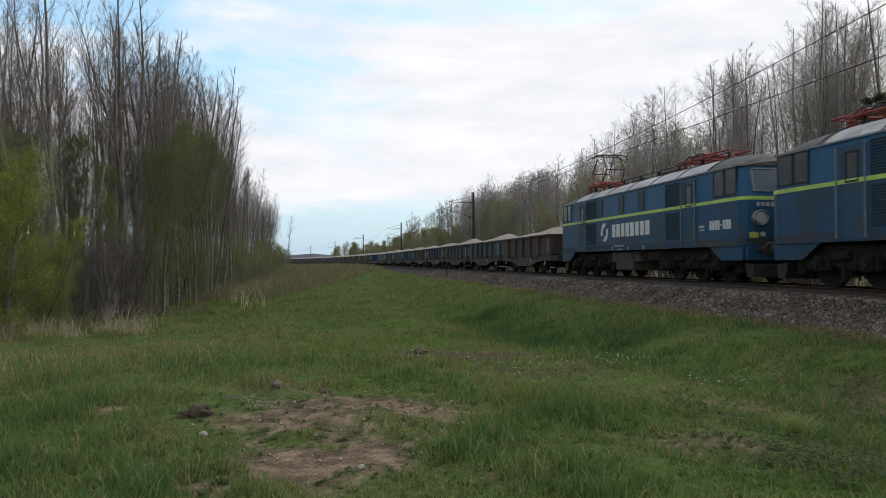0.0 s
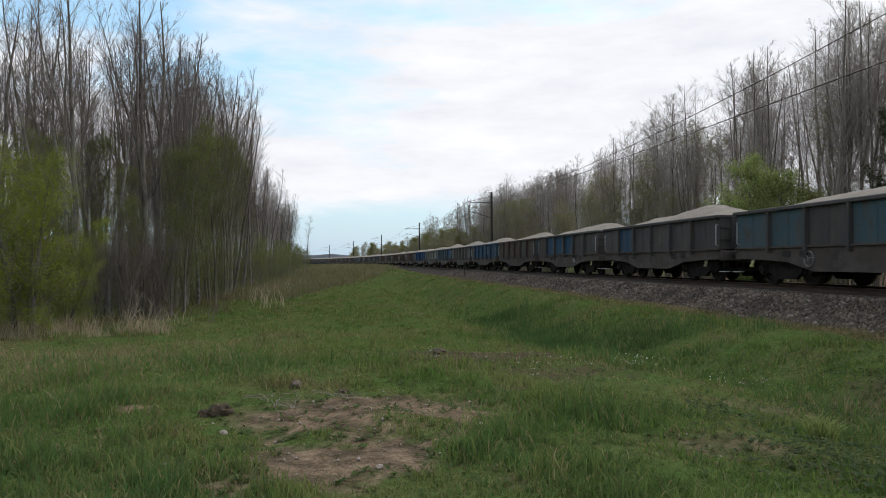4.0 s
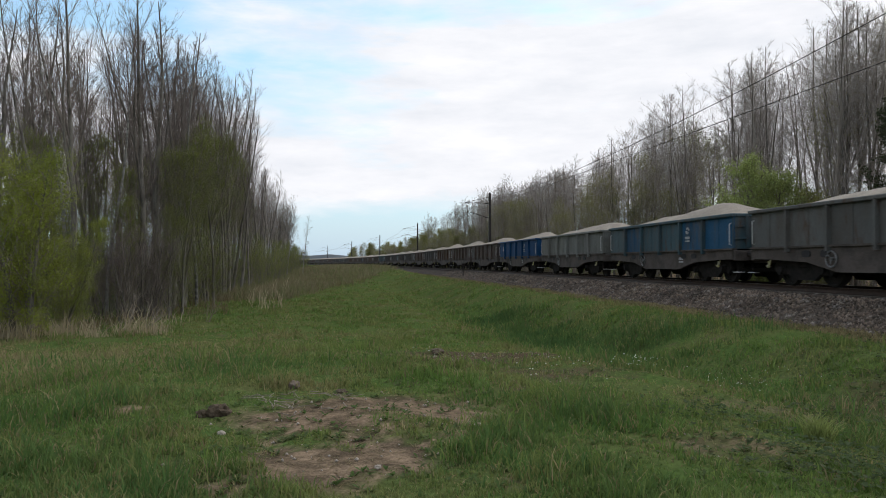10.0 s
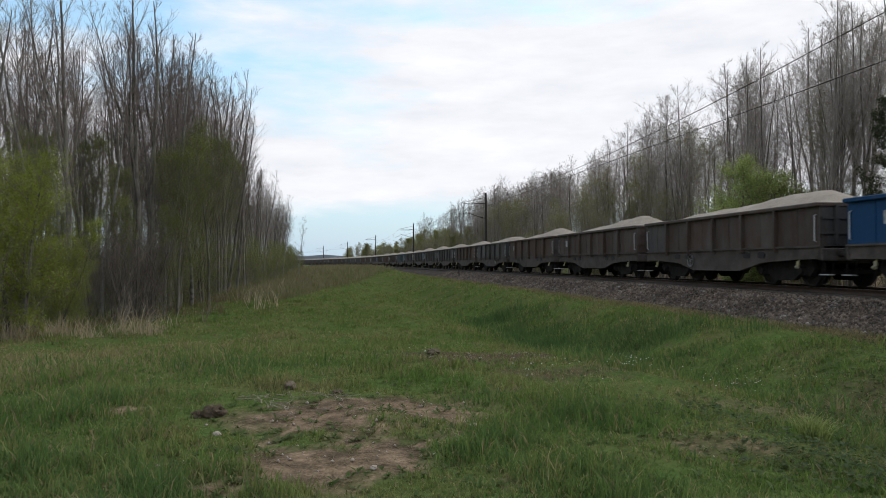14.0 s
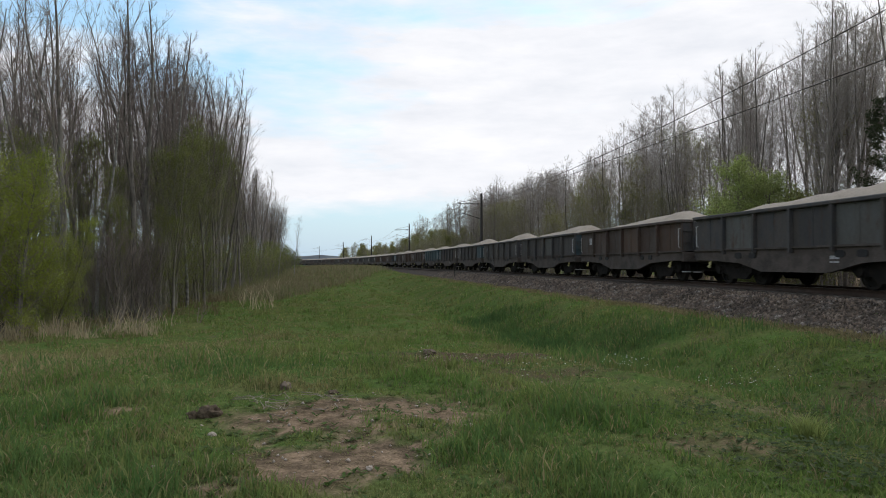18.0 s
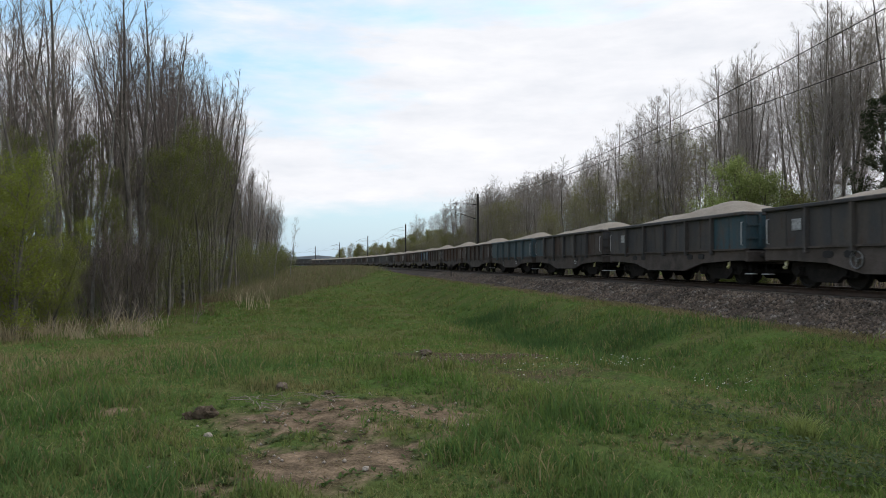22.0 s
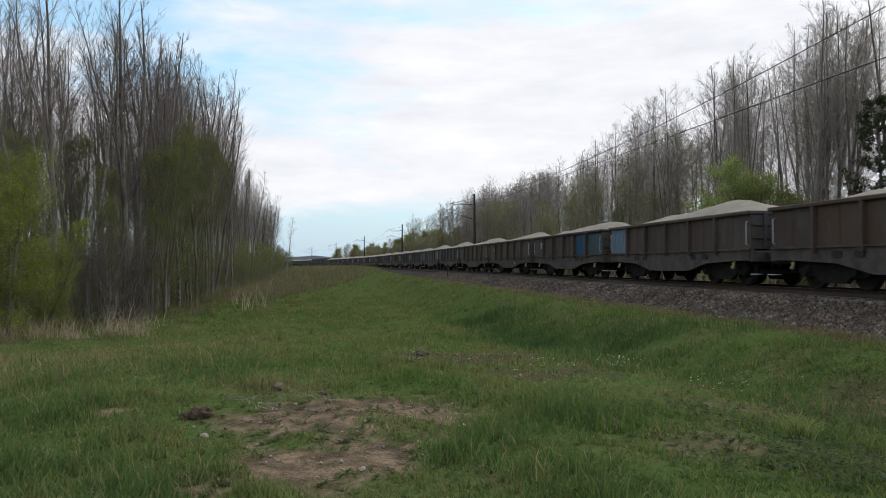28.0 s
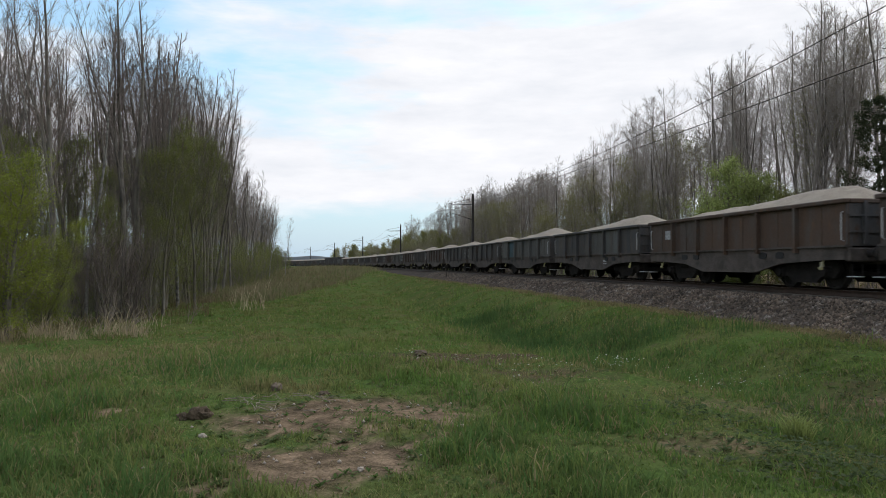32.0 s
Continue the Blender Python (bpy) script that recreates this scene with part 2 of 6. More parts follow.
M_LUSH = foliage("lush_grass", (0.082, 0.150, 0.042), (0.115, 0.165, 0.050))
M_GRASS = foliage("fresh_grass", (0.118, 0.190, 0.044), (0.188, 0.216, 0.068), third=(0.240, 0.212, 0.096), third_range=(0.50, 0.74))
M_DEADWOOD = material("bleached_wood", (0.26, 0.22, 0.18), rough=0.9, second=(0.17, 0.14, 0.11), scale=5, grain=0.2)
M_STRAW = foliage("dry_grass", (0.42, 0.355, 0.24), (0.32, 0.26, 0.17), 0.85)
M_STRAW_DARK = foliage("dead_stems", (0.195, 0.155, 0.085), (0.14, 0.118, 0.062), 0.85)
M_HOLLOW = foliage("dark_grass", (0.070, 0.132, 0.040), (0.090, 0.145, 0.045))
M_HEATH = foliage("brown_heath", (0.245, 0.200, 0.128), (0.150, 0.170, 0.068), 0.9)
M_STRIP = foliage("yellowed_grass", (0.26, 0.215, 0.112), (0.195, 0.17, 0.085), 0.85)
M_LEAF_WILLOW = foliage("willow_leaves", (0.29, 0.325, 0.060), (0.22, 0.26, 0.05))
M_LEAF_BUSH = foliage("fresh_bush_leaves", (0.30, 0.345, 0.12), (0.23, 0.28, 0.09))
M_LEAF_OLIVE = foliage("budding_leaves", (0.175, 0.190, 0.050), (0.130, 0.150, 0.042))
M_LEAF_SPRING = foliage("spring_leaves", (0.22, 0.215, 0.075), (0.165, 0.17, 0.06))
M_LEAF_HAZE = foliage("opening_buds", (0.185, 0.160, 0.085), (0.150, 0.140, 0.066))
M_LEAF_DARK = foliage("conifer_needles", (0.055, 0.066, 0.032), (0.042, 0.054, 0.026))
M_PETAL = material("white_petals", (0.75, 0.75, 0.72), rough=0.8, grain=0.05, bump=0)
M_CLOVER = foliage("dark_weeds", (0.052, 0.085, 0.024), (0.072, 0.090, 0.034))
M_HERB = foliage("low_herbs", (0.070, 0.115, 0.028), (0.095, 0.125, 0.045))


def glass(name, tint, rough=0.05):
    m = bpy.data.materials.new(name)
    m.use_nodes = True
    b = m.node_tree.nodes["Principled BSDF"]
    b.inputs["Base Color"].default_value = (*tint, 1)
    b.inputs["Roughness"].default_value = rough
    b.inputs["Specular IOR Level"].default_value = 0.8
    n = m.node_tree.nodes.new("ShaderNodeTexNoise")
    n.inputs["Scale"].default_value = 3.0
    r = m.node_tree.nodes.new("ShaderNodeMapRange")
    r.inputs["To Min"].default_value, r.inputs["To Max"].default_value = rough, rough + 0.3
    m.node_tree.links.new(n.outputs[0], r.inputs[0])
    m.node_tree.links.new(r.outputs[0], b.inputs["Roughness"])
    return m


# opaque grey-blue tint paints in some of the panes' pale reflection and inside light
M_GLASS = glass("cab_glass", (0.055, 0.062, 0.068))
M_LENS = glass("lamp_lens", (0.35, 0.35, 0.34), 0.02)

# ---------------------------------------------------------------- the line in plan
RAIL_Z = EYE - 0.66
LINE_A = 0.1282
P0 = np.array([14.055, 0.179])


def line_table():
    """The line's centre every two metres: straight by the camera, then an easy bend, then a sharper one to the left."""
    ss = np.arange(-420, 921, 2.0)
    k = np.interp(ss, [-1, 0, 98, 132, 520, 560], [0, 2.27e-4, 2.27e-4, 7.0e-4, 7.0e-4, 0])
    a = np.concatenate([[0], np.cumsum((k[1:] + k[:-1]) / 2 * 2.0)])
    a += LINE_A - np.interp(0, ss, a)
    x = np.concatenate([[0], np.cumsum(-2.0 * np.sin((a[1:] + a[:-1]) / 2))])
    y = np.concatenate([[0], np.cumsum(2.0 * np.cos((a[1:] + a[:-1]) / 2))])
    return ss, x - np.interp(0, ss, x) + P0[0], y - np.interp(0, ss, y) + P0[1], a


LINE_S, LINE_X, LINE_Y, LINE_H = line_table()


def line_at(s):
    """A place on the line's centre and its heading away from the camera, s metres along."""
    return np.array([np.interp(s, LINE_S, LINE_X), np.interp(s, LINE_S, LINE_Y)]), float(np.interp(s, LINE_S, LINE_H))


def line_coords(x, y):
    """Metres along the line and metres from it towards the camera, for arrays."""
    x, y = np.asarray(x, float), np.asarray(y, float)
    shape = x.shape
    x, y = x.ravel(), y.ravel()
    s = np.clip(y * 1.02, -400, 900)
    for _ in range(6):
        h = np.interp(s, LINE_S, LINE_H)
        dx, dy = x - np.interp(s, LINE_S, LINE_X), y - np.interp(s, LINE_S, LINE_Y)
        s = np.clip(s + 0.9 * (-dx * np.sin(h) + dy * np.cos(h)), -420, 920)
    h = np.interp(s, LINE_S, LINE_H)
    d = -(x - np.interp(s, LINE_S, LINE_X)) * np.cos(h) - (y - np.interp(s, LINE_S, LINE_Y)) * np.sin(h)
    return s.reshape(shape), d.reshape(shape)


def on_line(s, d):
    p, a = line_at(s)
    return p[0] - d * math.cos(a), p[1] - d * math.sin(a)


def smooth(x, lo, hi):
    t = np.clip((x - lo) / (hi - lo), 0, 1)
    return t * t * (3 - 2 * t)


def wave(x, y, f, seed=0.0):
    return (np.sin(x * f + 1.3 * np.sin(y * f * 0.7 + seed) + seed) * np.cos(y * f * 1.1 + 0.9 * np.sin(x * f * 0.6 + 2 * seed)) +
            0.5 * np.sin(x * f * 2.3 + y * f * 1.7 + seed * 3))


def ground_z(x, y):
    x, y = np.asarray(x, float), np.asarray(y, float)
    s, d = line_coords(x, y)
    r = np.hypot(x, y - 2.0)
    mound = 1 - smooth(r, 9.0, 21.0)
    low = -0.72 - 0.25 * smooth(y, 60, 160)
    field = low * (1 - mound) + 0.045 * wave(x, y, 0.9, 1.0) + 0.03 * wave(x, y, 2.3, 2.0)
    far_side = -0.15 + 0.08 * wave(x, y, 0.3, 4.0)
    # bank of the line on the camera's side
    reach = 7.6 + 0.5 * wave(x, y, 0.25, 3.0) + 2.5 * smooth(s, 30, 120)
    shelf = 0.16 + 0.03 * wave(x, y, 0.8, 5.0) - 0.02 * (d - 4)
    near = shelf + (field - 0.36 * (1 - smooth(d, reach, reach + 3)) - shelf) * smooth(d, 4.6, reach)
    # farther on a grown-over bank hides the foot of the line
    near = near + (0.80 + 0.10 * wave(x, y, 0.11, 1.0) - near) * smooth(s, 70, 135) * (1 - 0.55 * smooth(d, 9, 26)) * smooth(d, 3.3, 5.0)
    far = shelf + (far_side - shelf) * smooth(-d, 4.6, 9.0)
    out = np.where(d > 0, near, far)
    bed = 0.70 - 0.52 * smooth(np.abs(d), 1.75, 3.3)
    return np.where(np.abs(d) < 3.3, np.maximum(bed, 0.18), out)


# ---------------------------------------------------------------- mesh helpers
class Build:
    """Collects vertices and faces of one mesh."""

    def __init__(self):
        self.v, self.f = [], []

    def add(self, verts, faces):
        n = len(self.v)
        self.v.extend(tuple(p) for p in verts)
        self.f.extend(tuple(i + n for i in q) for q in faces)
        return self

    def box(self, cx, cy, cz, sx, sy, sz, m=None):
        h = [(x * sx / 2, y * sy / 2, z * sz / 2) for z in (-1, 1) for y in (-1, 1) for x in (-1, 1)]
        pts = [Vector(p) for p in h]
        if m is not None:
            pts = [m @ p for p in pts]
        return self.add([(p.x + cx, p.y + cy, p.z + cz) for p in pts], [(0, 2, 3, 1), (4, 5, 7, 6), (0, 1, 5, 4), (2, 6, 7, 3), (0, 4, 6, 2), (1, 3, 7, 5)])

    def soft_box(self, cx, cy, cz, sx, sy, sz, r=0.02):
        """A box with chamfered edges."""
        pts, hx, hy, hz = [], sx / 2, sy / 2, sz / 2
        for k in (-1, 1):
            for inner in (1, 0):
                zz = k * (hz - (0 if inner else r))
                e = r if inner else 0
                ring = [(hx - e, hy - e - r), (hx - e - r, hy - e), (-hx + e + r, hy - e), (-hx + e, hy - e - r), (-hx + e, -hy + e + r), (-hx + e + r, -hy + e),
                        (hx - e - r, -hy + e), (hx - e, -hy + e + r)]
                pts.append([(cx + a, cy + b, cz + zz) for a, b in ring])
        order = [pts[0], pts[1], pts[3], pts[2]]
        return self.loft(order, True)

    def loft(self, rings, caps=False):
        n = len(rings[0])
        flat = [p for r in rings for p in r]
        faces = []
        for i in range(len(rings) - 1):
            for j in range(n):
                k = (j + 1) % n
                faces.append((i * n + j, i * n + k, (i + 1) * n + k, (i + 1) * n + j))
        if caps:
            faces.append(tuple(reversed(range(n))))
            faces.append(tuple((len(rings) - 1) * n + j for j in range(n)))
        return self.add(flat, faces)

    def tube(self, pts, radii, sides=6, caps=True):
        pts = [Vector(p) for p in pts]
        if isinstance(radii, (int, float)):
            radii = [radii] * len(pts)
        rings = []
        for i, p in enumerate(pts):
            d = (pts[min(i + 1, len(pts) - 1)] - pts[max(i - 1, 0)]).normalized()
            u = d.orthogonal().normalized() if abs(d.z) > 0.9 else d.cross(Vector((0, 0, 1))).normalized()
            w = d.cross(u)
            rings.append([p + (u * math.cos(2 * math.pi * k / sides) + w * math.sin(2 * math.pi * k / sides)) * radii[i] for k in range(sides)])
        return self.loft(rings, caps)

    def disc(self, c, axis, r, depth, sides=16):
        c, axis = Vector(c), Vector(axis).normalized()
        return self.tube([c - axis * depth / 2, c + axis * depth / 2], r, sides)

    def prism(self, outline, y0, y1):
        """An outline in x and z, pushed from y0 to y1."""
        return self.loft([[(x, y0, z) for x, z in outline], [(x, y1, z) for x, z in outline]], True)

    def mesh(self, name, mat, smooth_shade=False):
        me = bpy.data.meshes.new(name)
        me.from_pydata(self.v, [], self.f)
        me.materials.append(mat)
        if smooth_shade:
            me.polygons.foreach_set("use_smooth", [True] * len(me.polygons))
        me.update()
        return me


def array_mesh(name, verts, faces, mat, smooth_shade=False):
    """A mesh out of arrays: verts n x 3, faces m x 3 or m x 4."""
    me = bpy.data.meshes.new(name)
    verts, faces = np.ascontiguousarray(verts, np.float32), np.ascontiguousarray(faces, np.int32)
    k = faces.shape[1]
    me.vertices.add(len(verts))
    me.vertices.foreach_set("co", verts.ravel())
    me.loops.add(faces.size)
    me.loops.foreach_set("vertex_index", faces.ravel())
    me.polygons.add(len(faces))
    me.polygons.foreach_set("loop_start", np.arange(0, faces.size, k, dtype=np.int32))
    if smooth_shade:
        me.polygons.foreach_set("use_smooth", np.ones(len(faces), bool))
    me.materials.append(mat)
    me.update(calc_edges=True)
    return me


def part(name, me, parent, label="", m=None):
    ob = new(name, me)
    ob.parent = parent
    if m is not None:
        ob.matrix_basis = m
    if label:
        ob["label"] = label
    return ob


# ---------------------------------------------------------------- ground
def bare_soil(x, y):
    """How bare the soil is, 0 to 1."""
    def spot(cx, cy, rx, ry, k):
        return k * (1 - smooth(np.hypot((x - cx) / rx, (y - cy) / ry) + 0.22 * wave(x, y, 2.6, cx) + 0.16 * wave(x, y, 7.0, cy), 0.35, 1.15))
    spots = [spot(-0.85, 6.15, 1.2, 1.05, 1.0), spot(-1.05, 7.9, 1.45, 1.25, 0.80), spot(-0.1, 8.4, 1.1, 1.0, 0.80), spot(0.4, 13.4, 2.2, 2.2, 0.85), spot(1.9, 11.0, 1.3, 1.0, 0.65),
             spot(-3.4, 7.9, 0.55, 0.3, 0.7), spot(6.0, 10.2, 1.2, 1.2, 0.60), spot(4.0, 9.0, 1.3, 0.8, 0.52), spot(2.6, 6.5, 1.0, 0.5, 0.55)]
    s, d = line_coords(x, y)
    spots.append(0.8 * (1 - smooth(np.abs(d - 3.5 - 0.12 * wave(x, y, 0.7, 3.0)), 0.15, 0.45)))
    spots.append(0.75 * smooth(-d, 4.5, 7.0) * (s < 120))
    return np.clip(np.maximum.reduce(spots), 0, 1)


def ground_material():
    m = material("ground_soil_and_grass", (0.062, 0.098, 0.028), rough=1.0, spec=0.0, second=(0.090, 0.098, 0.038), scale=0.55, third=(0.100, 0.082, 0.052), third_scale=1.3, third_range=(0.58, 0.72), grain=0.35, grain_scale=14, bump=0.7)
    nt = m.node_tree
    nd, lk = nt.nodes, nt.links.new
    bsdf = nd["Principled BSDF"]
    turf = bsdf.inputs["Base Color"].links[0].from_socket
    at = nd.new("ShaderNodeAttribute")
    at.attribute_name = "bare"
    tc = nd.new("ShaderNodeTexCoord")
    n = nd.new("ShaderNodeTexNoise")
    n.inputs["Scale"].default_value, n.inputs["Detail"].default_value, n.inputs["Roughness"].default_value = 2.6, 12, 0.72
    lk(tc.outputs["Object"], n.inputs["Vector"])
    grit = nd.new("ShaderNodeTexNoise")
    grit.inputs["Scale"].default_value, grit.inputs["Detail"].default_value = 45, 4
    lk(tc.outputs["Object"], grit.inputs["Vector"])
    sand = nd.new("ShaderNodeValToRGB")
    e = sand.color_ramp.elements
    e[0].position, e[0].color = 0.40, (0.072, 0.055, 0.038, 1)
    e[1].position, e[1].color = 0.66, (0.262, 0.190, 0.130, 1)
    lk(n.outputs[0], sand.inputs[0])
    gr = nd.new("ShaderNodeMixRGB")
    gr.blend_type = "OVERLAY"
    gr.inputs[0].default_value = 0.8
    damp = nd.new("ShaderNodeAttribute")
    damp.attribute_name = "topsoil"
    dark = nd.new("ShaderNodeMixRGB")
    dark.inputs[2].default_value = (0.072, 0.056, 0.036, 1)
    lk(damp.outputs["Fac"], dark.inputs[0])
    lk(sand.outputs[0], dark.inputs[1])
    lk(dark.outputs[0], gr.inputs[1])
    lk(grit.outputs[0], gr.inputs[2])
    add = nd.new("ShaderNodeMath")
    add.operation = "ADD"
    lk(at.outputs["Fac"], add.inputs[0])
    lk(n.outputs[0], add.inputs[1])
    rng = nd.new("ShaderNodeMapRange")
    rng.inputs["From Min"].default_value, rng.inputs["From Max"].default_value = 0.78, 1.25
    lk(add.outputs[0], rng.inputs["Value"])
    mix = nd.new("ShaderNodeMixRGB")
    lk(rng.outputs[0], mix.inputs[0])
    lk(turf, mix.inputs[1])
    lk(gr.outputs[0], mix.inputs[2])
    lk(mix.outputs[0], bsdf.inputs["Base Color"])
    return m


M_GROUND = ground_material()
M_BED = material("ballast_bed", (0.100, 0.081, 0.065), rough=1.0, spec=0.1, second=(0.050, 0.040, 0.033), scale=2.5, grain=0.45, grain_scale=22, bump=1.0)


def grid_lines():
    xs = np.concatenate([-np.geomspace(2400, 62, 26), np.arange(-60, -26, 2.0), np.arange(-26, -9, 0.5), np.arange(-9, 10, 0.2), np.arange(10, 26, 0.5), np.arange(26, 60, 2.0), np.geomspace(62, 2400, 26)])
    ys = np.concatenate([-np.geomspace(900, 12, 22), np.arange(-10, 2, 1.0), np.arange(2, 16, 0.2), np.arange(16, 36, 0.5), np.arange(36, 90, 1.0), np.arange(90, 240, 4.0), np.geomspace(240, 3200, 26)])
    return xs, ys


def make_ground():
    xs, ys = grid_lines()
    gx, gy = np.meshgrid(xs, ys)
    gz = ground_z(gx, gy) - 0.02
    # the formation is let into the sheet under the ballast
    s, d = line_coords(gx, gy)
    gz = np.where(np.abs(d) < 3.2, np.minimum(gz, 0.10), gz)
    v = np.stack([gx, gy, gz], -1).reshape(-1, 3)
    nx, ny = len(xs), len(ys)
    i = (np.arange(ny - 1)[:, None] * nx + np.arange(nx - 1)[None, :]).ravel()
    f = np.stack([i, i + 1, i + nx + 1, i + nx], 1)
    ob = new("ground", array_mesh("ground", v, f, M_GROUND, True))
    at = ob.data.attributes.new("bare", "FLOAT", "POINT")
    at.data.foreach_set("value", bare_soil(gx, gy).ravel().astype(np.float32))
    at = ob.data.attributes.new("topsoil", "FLOAT", "POINT")
    at.data.foreach_set("value", (np.maximum(smooth(gy, 8.8, 10.8) * 0.85, 0.6 * (np.abs(d) < 4.6)) * (d > -4.6)).ravel().astype(np.float32))
    tagged(ob, "uneven green meadow with bare soil between the grass", "ground", kind="structure")


def sweep(name, profile, s0, s1, step, mat, z=0.0, label="", category="", kind=""):
    """A profile of (d, z) drawn along the line."""
    ss = np.concatenate([np.arange(s0, s1, step), [s1]])
    v = []
    for s in ss:
        for d, h in profile:
            x, y = on_line(s, d)
            v.append((x, y, h + z))
    n = len(profile)
    f = [(i * n + j, i * n + j + 1, (i + 1) * n + j + 1, (i + 1) * n + j) for i in range(len(ss) - 1) for j in range(n - 1)]
    return array_mesh(name, np.array(v), np.array(f), mat)


def make_line():
    prof = [(d, float(0.70 - 0.56 * smooth(np.array(abs(d)), 1.75, 3.4)) + 0.012 * math.sin(d * 9)) for d in np.linspace(-3.5, 3.5, 21)]
    bed = new("ballast_bed", sweep("ballast_bed", prof, -420, 900, 4.0, M_BED))
    tagged(bed, "grey crushed stone ballast bed under the rails", "ballast", kind="structure")
    track = new("railway_track")
    tagged(track, "single railway track with rusty rails on concrete sleepers", "track", kind="structure")
    for side in (-1, 1):
        g = side * 0.7535
        web = [(g - 0.075, 0), (g - 0.07, 0.015), (g - 0.012, 0.03), (g - 0.010, 0.125), (g - 0.035, 0.14), (g - 0.036, 0.168)]
        web = web + [(2 * g - d, h) for d, h in reversed(web)]
        part("rail", sweep("rail", web, -420, 900, 5.0, M_RAIL, RAIL_Z - 0.172), track)
        part("rail_head", sweep("rail_head", [(g - 0.028, 0.0), (g, 0.003), (g + 0.028, 0.0)], -420, 900, 5.0, M_RAILTOP, RAIL_Z - 0.002), track, "polished running surface")
    b = Build()
    b.loft([[(-1.25, -0.13, 0), (1.25, -0.13, 0), (1.25, 0.13, 0), (-1.25, 0.13, 0)], [(-1.24, -0.10, 0.19), (1.24, -0.10, 0.19), (1.24, 0.10, 0.19), (-1.24, 0.10, 0.19)]], True)
    me = b.mesh("sleeper", M_SLEEPER)
    for k in range(100):
        s = 4 + k * 0.62
        (x, y), a = line_at(s)
        part("sleeper", me, track, m=pose(x, y, RAIL_Z - 0.36, 0, 0, math.degrees(a)))


make_ground()
make_line()


def make_ballast_stones():
    rng = np.random.default_rng(5)
    n = 34000
    s = 5 + 75 * rng.random(n) ** 1.6
    d = 1.15 + 2.35 * rng.random(n)
    other = rng.random(n) < 0.10
    d = np.where(other, rng.uniform(-1.2, 1.2, n), d)
    ang = np.interp(s, LINE_S, LINE_H)
    cx = np.interp(s, LINE_S, LINE_X) - d * np.cos(ang)
    cy = np.interp(s, LINE_S, LINE_Y) - d * np.sin(ang)
    cz = 0.70 - 0.56 * smooth(np.abs(d), 1.75, 3.4) + 0.01
    octa = np.array([(1, 0, 0), (-1, 0, 0), (0, 1, 0), (0, -1, 0), (0, 0, 1), (0, 0, -1)], float)
    tri = np.array([(0, 2, 4), (2, 1, 4), (1, 3, 4), (3, 0, 4), (2, 0, 5), (1, 2, 5), (3, 1, 5), (0, 3, 5)])
    size = rng.uniform(0.018, 0.044, n) * (1 + 0.012 * s)
    v = octa[None] * (0.7 + 0.6 * rng.random((n, 6, 1))) * size[:, None, None]
    v += rng.normal(0, 0.2, (n, 6, 3)) * size[:, None, None]
    v += np.stack([cx, cy, cz], 1)[:, None]
    f = (tri[None] + 6 * np.arange(n)[:, None, None]).reshape(-1, 3)
    ob = new("ballast_stones", array_mesh("ballast_stones", v.reshape(-1, 3), f, M_STONE))
    tagged(ob, "loose grey and brown crushed ballast stones beside the track", "stones", kind="stuff")


make_ballast_stones()

# ---------------------------------------------------------------- the train
PITCH = 11.994


def travelled(t):
    """Metres that the train has come by t seconds."""
    return 10.197 * t - 0.00239 * t * t


def seat(s_front, s_back):
    """The pose of a vehicle whose two pivots stand at these places on the line; it faces the camera's end."""
    (xa, ya), _ = line_at(s_front)
    (xb, yb), _ = line_at(s_back)
    return Matrix.Translation(((xa + xb) / 2, (ya + yb) / 2, RAIL_Z)) @ Matrix.Rotation(math.atan2(ya - yb, xa - xb), 4, "Z")


MOVING = []     # thing, place of its centre at the start, half the distance of its pivots
TURNING = []    # wheelset, its thing, x on the thing, its pose, wheel radius


def wheelset_mesh(r, half=0.75):
    b = Build()
    b.tube([(0, -half - 0.22, 0), (0, half + 0.22, 0)], 0.08, 8)
    for k in (-1, 1):
        y = k * half
        rim = [(y - k * 0.03, r + 0.028), (y + k * 0.0, r + 0.028), (y + k * 0.02, r), (y + k * 0.105, r - 0.006), (y + k * 0.105, r - 0.065), (y + k * 0.06, r - 0.085), (y + k * 0.055, 0.13), (y + k * 0.10, 0.10)]
        rings = [[(rr * math.cos(2 * math.pi * j / 24), yy, rr * math.sin(2 * math.pi * j / 24)) for j in range(24)] for yy, rr in rim]
        b.loft(rings, True)
        # balance weight and bolts make the wheel's turning visible
        for q in range(4):
            a = q * math.pi / 2
            b.disc((0.2 * math.cos(a), y + k * 0.07, 0.2 * math.sin(a)), (0, 1, 0), 0.035, 0.05, 6)
    return b.mesh("wheelset", M_WHEEL)


WAGON_WHEEL = wheelset_mesh(0.46)
LOCO_WHEEL = wheelset_mesh(0.625)


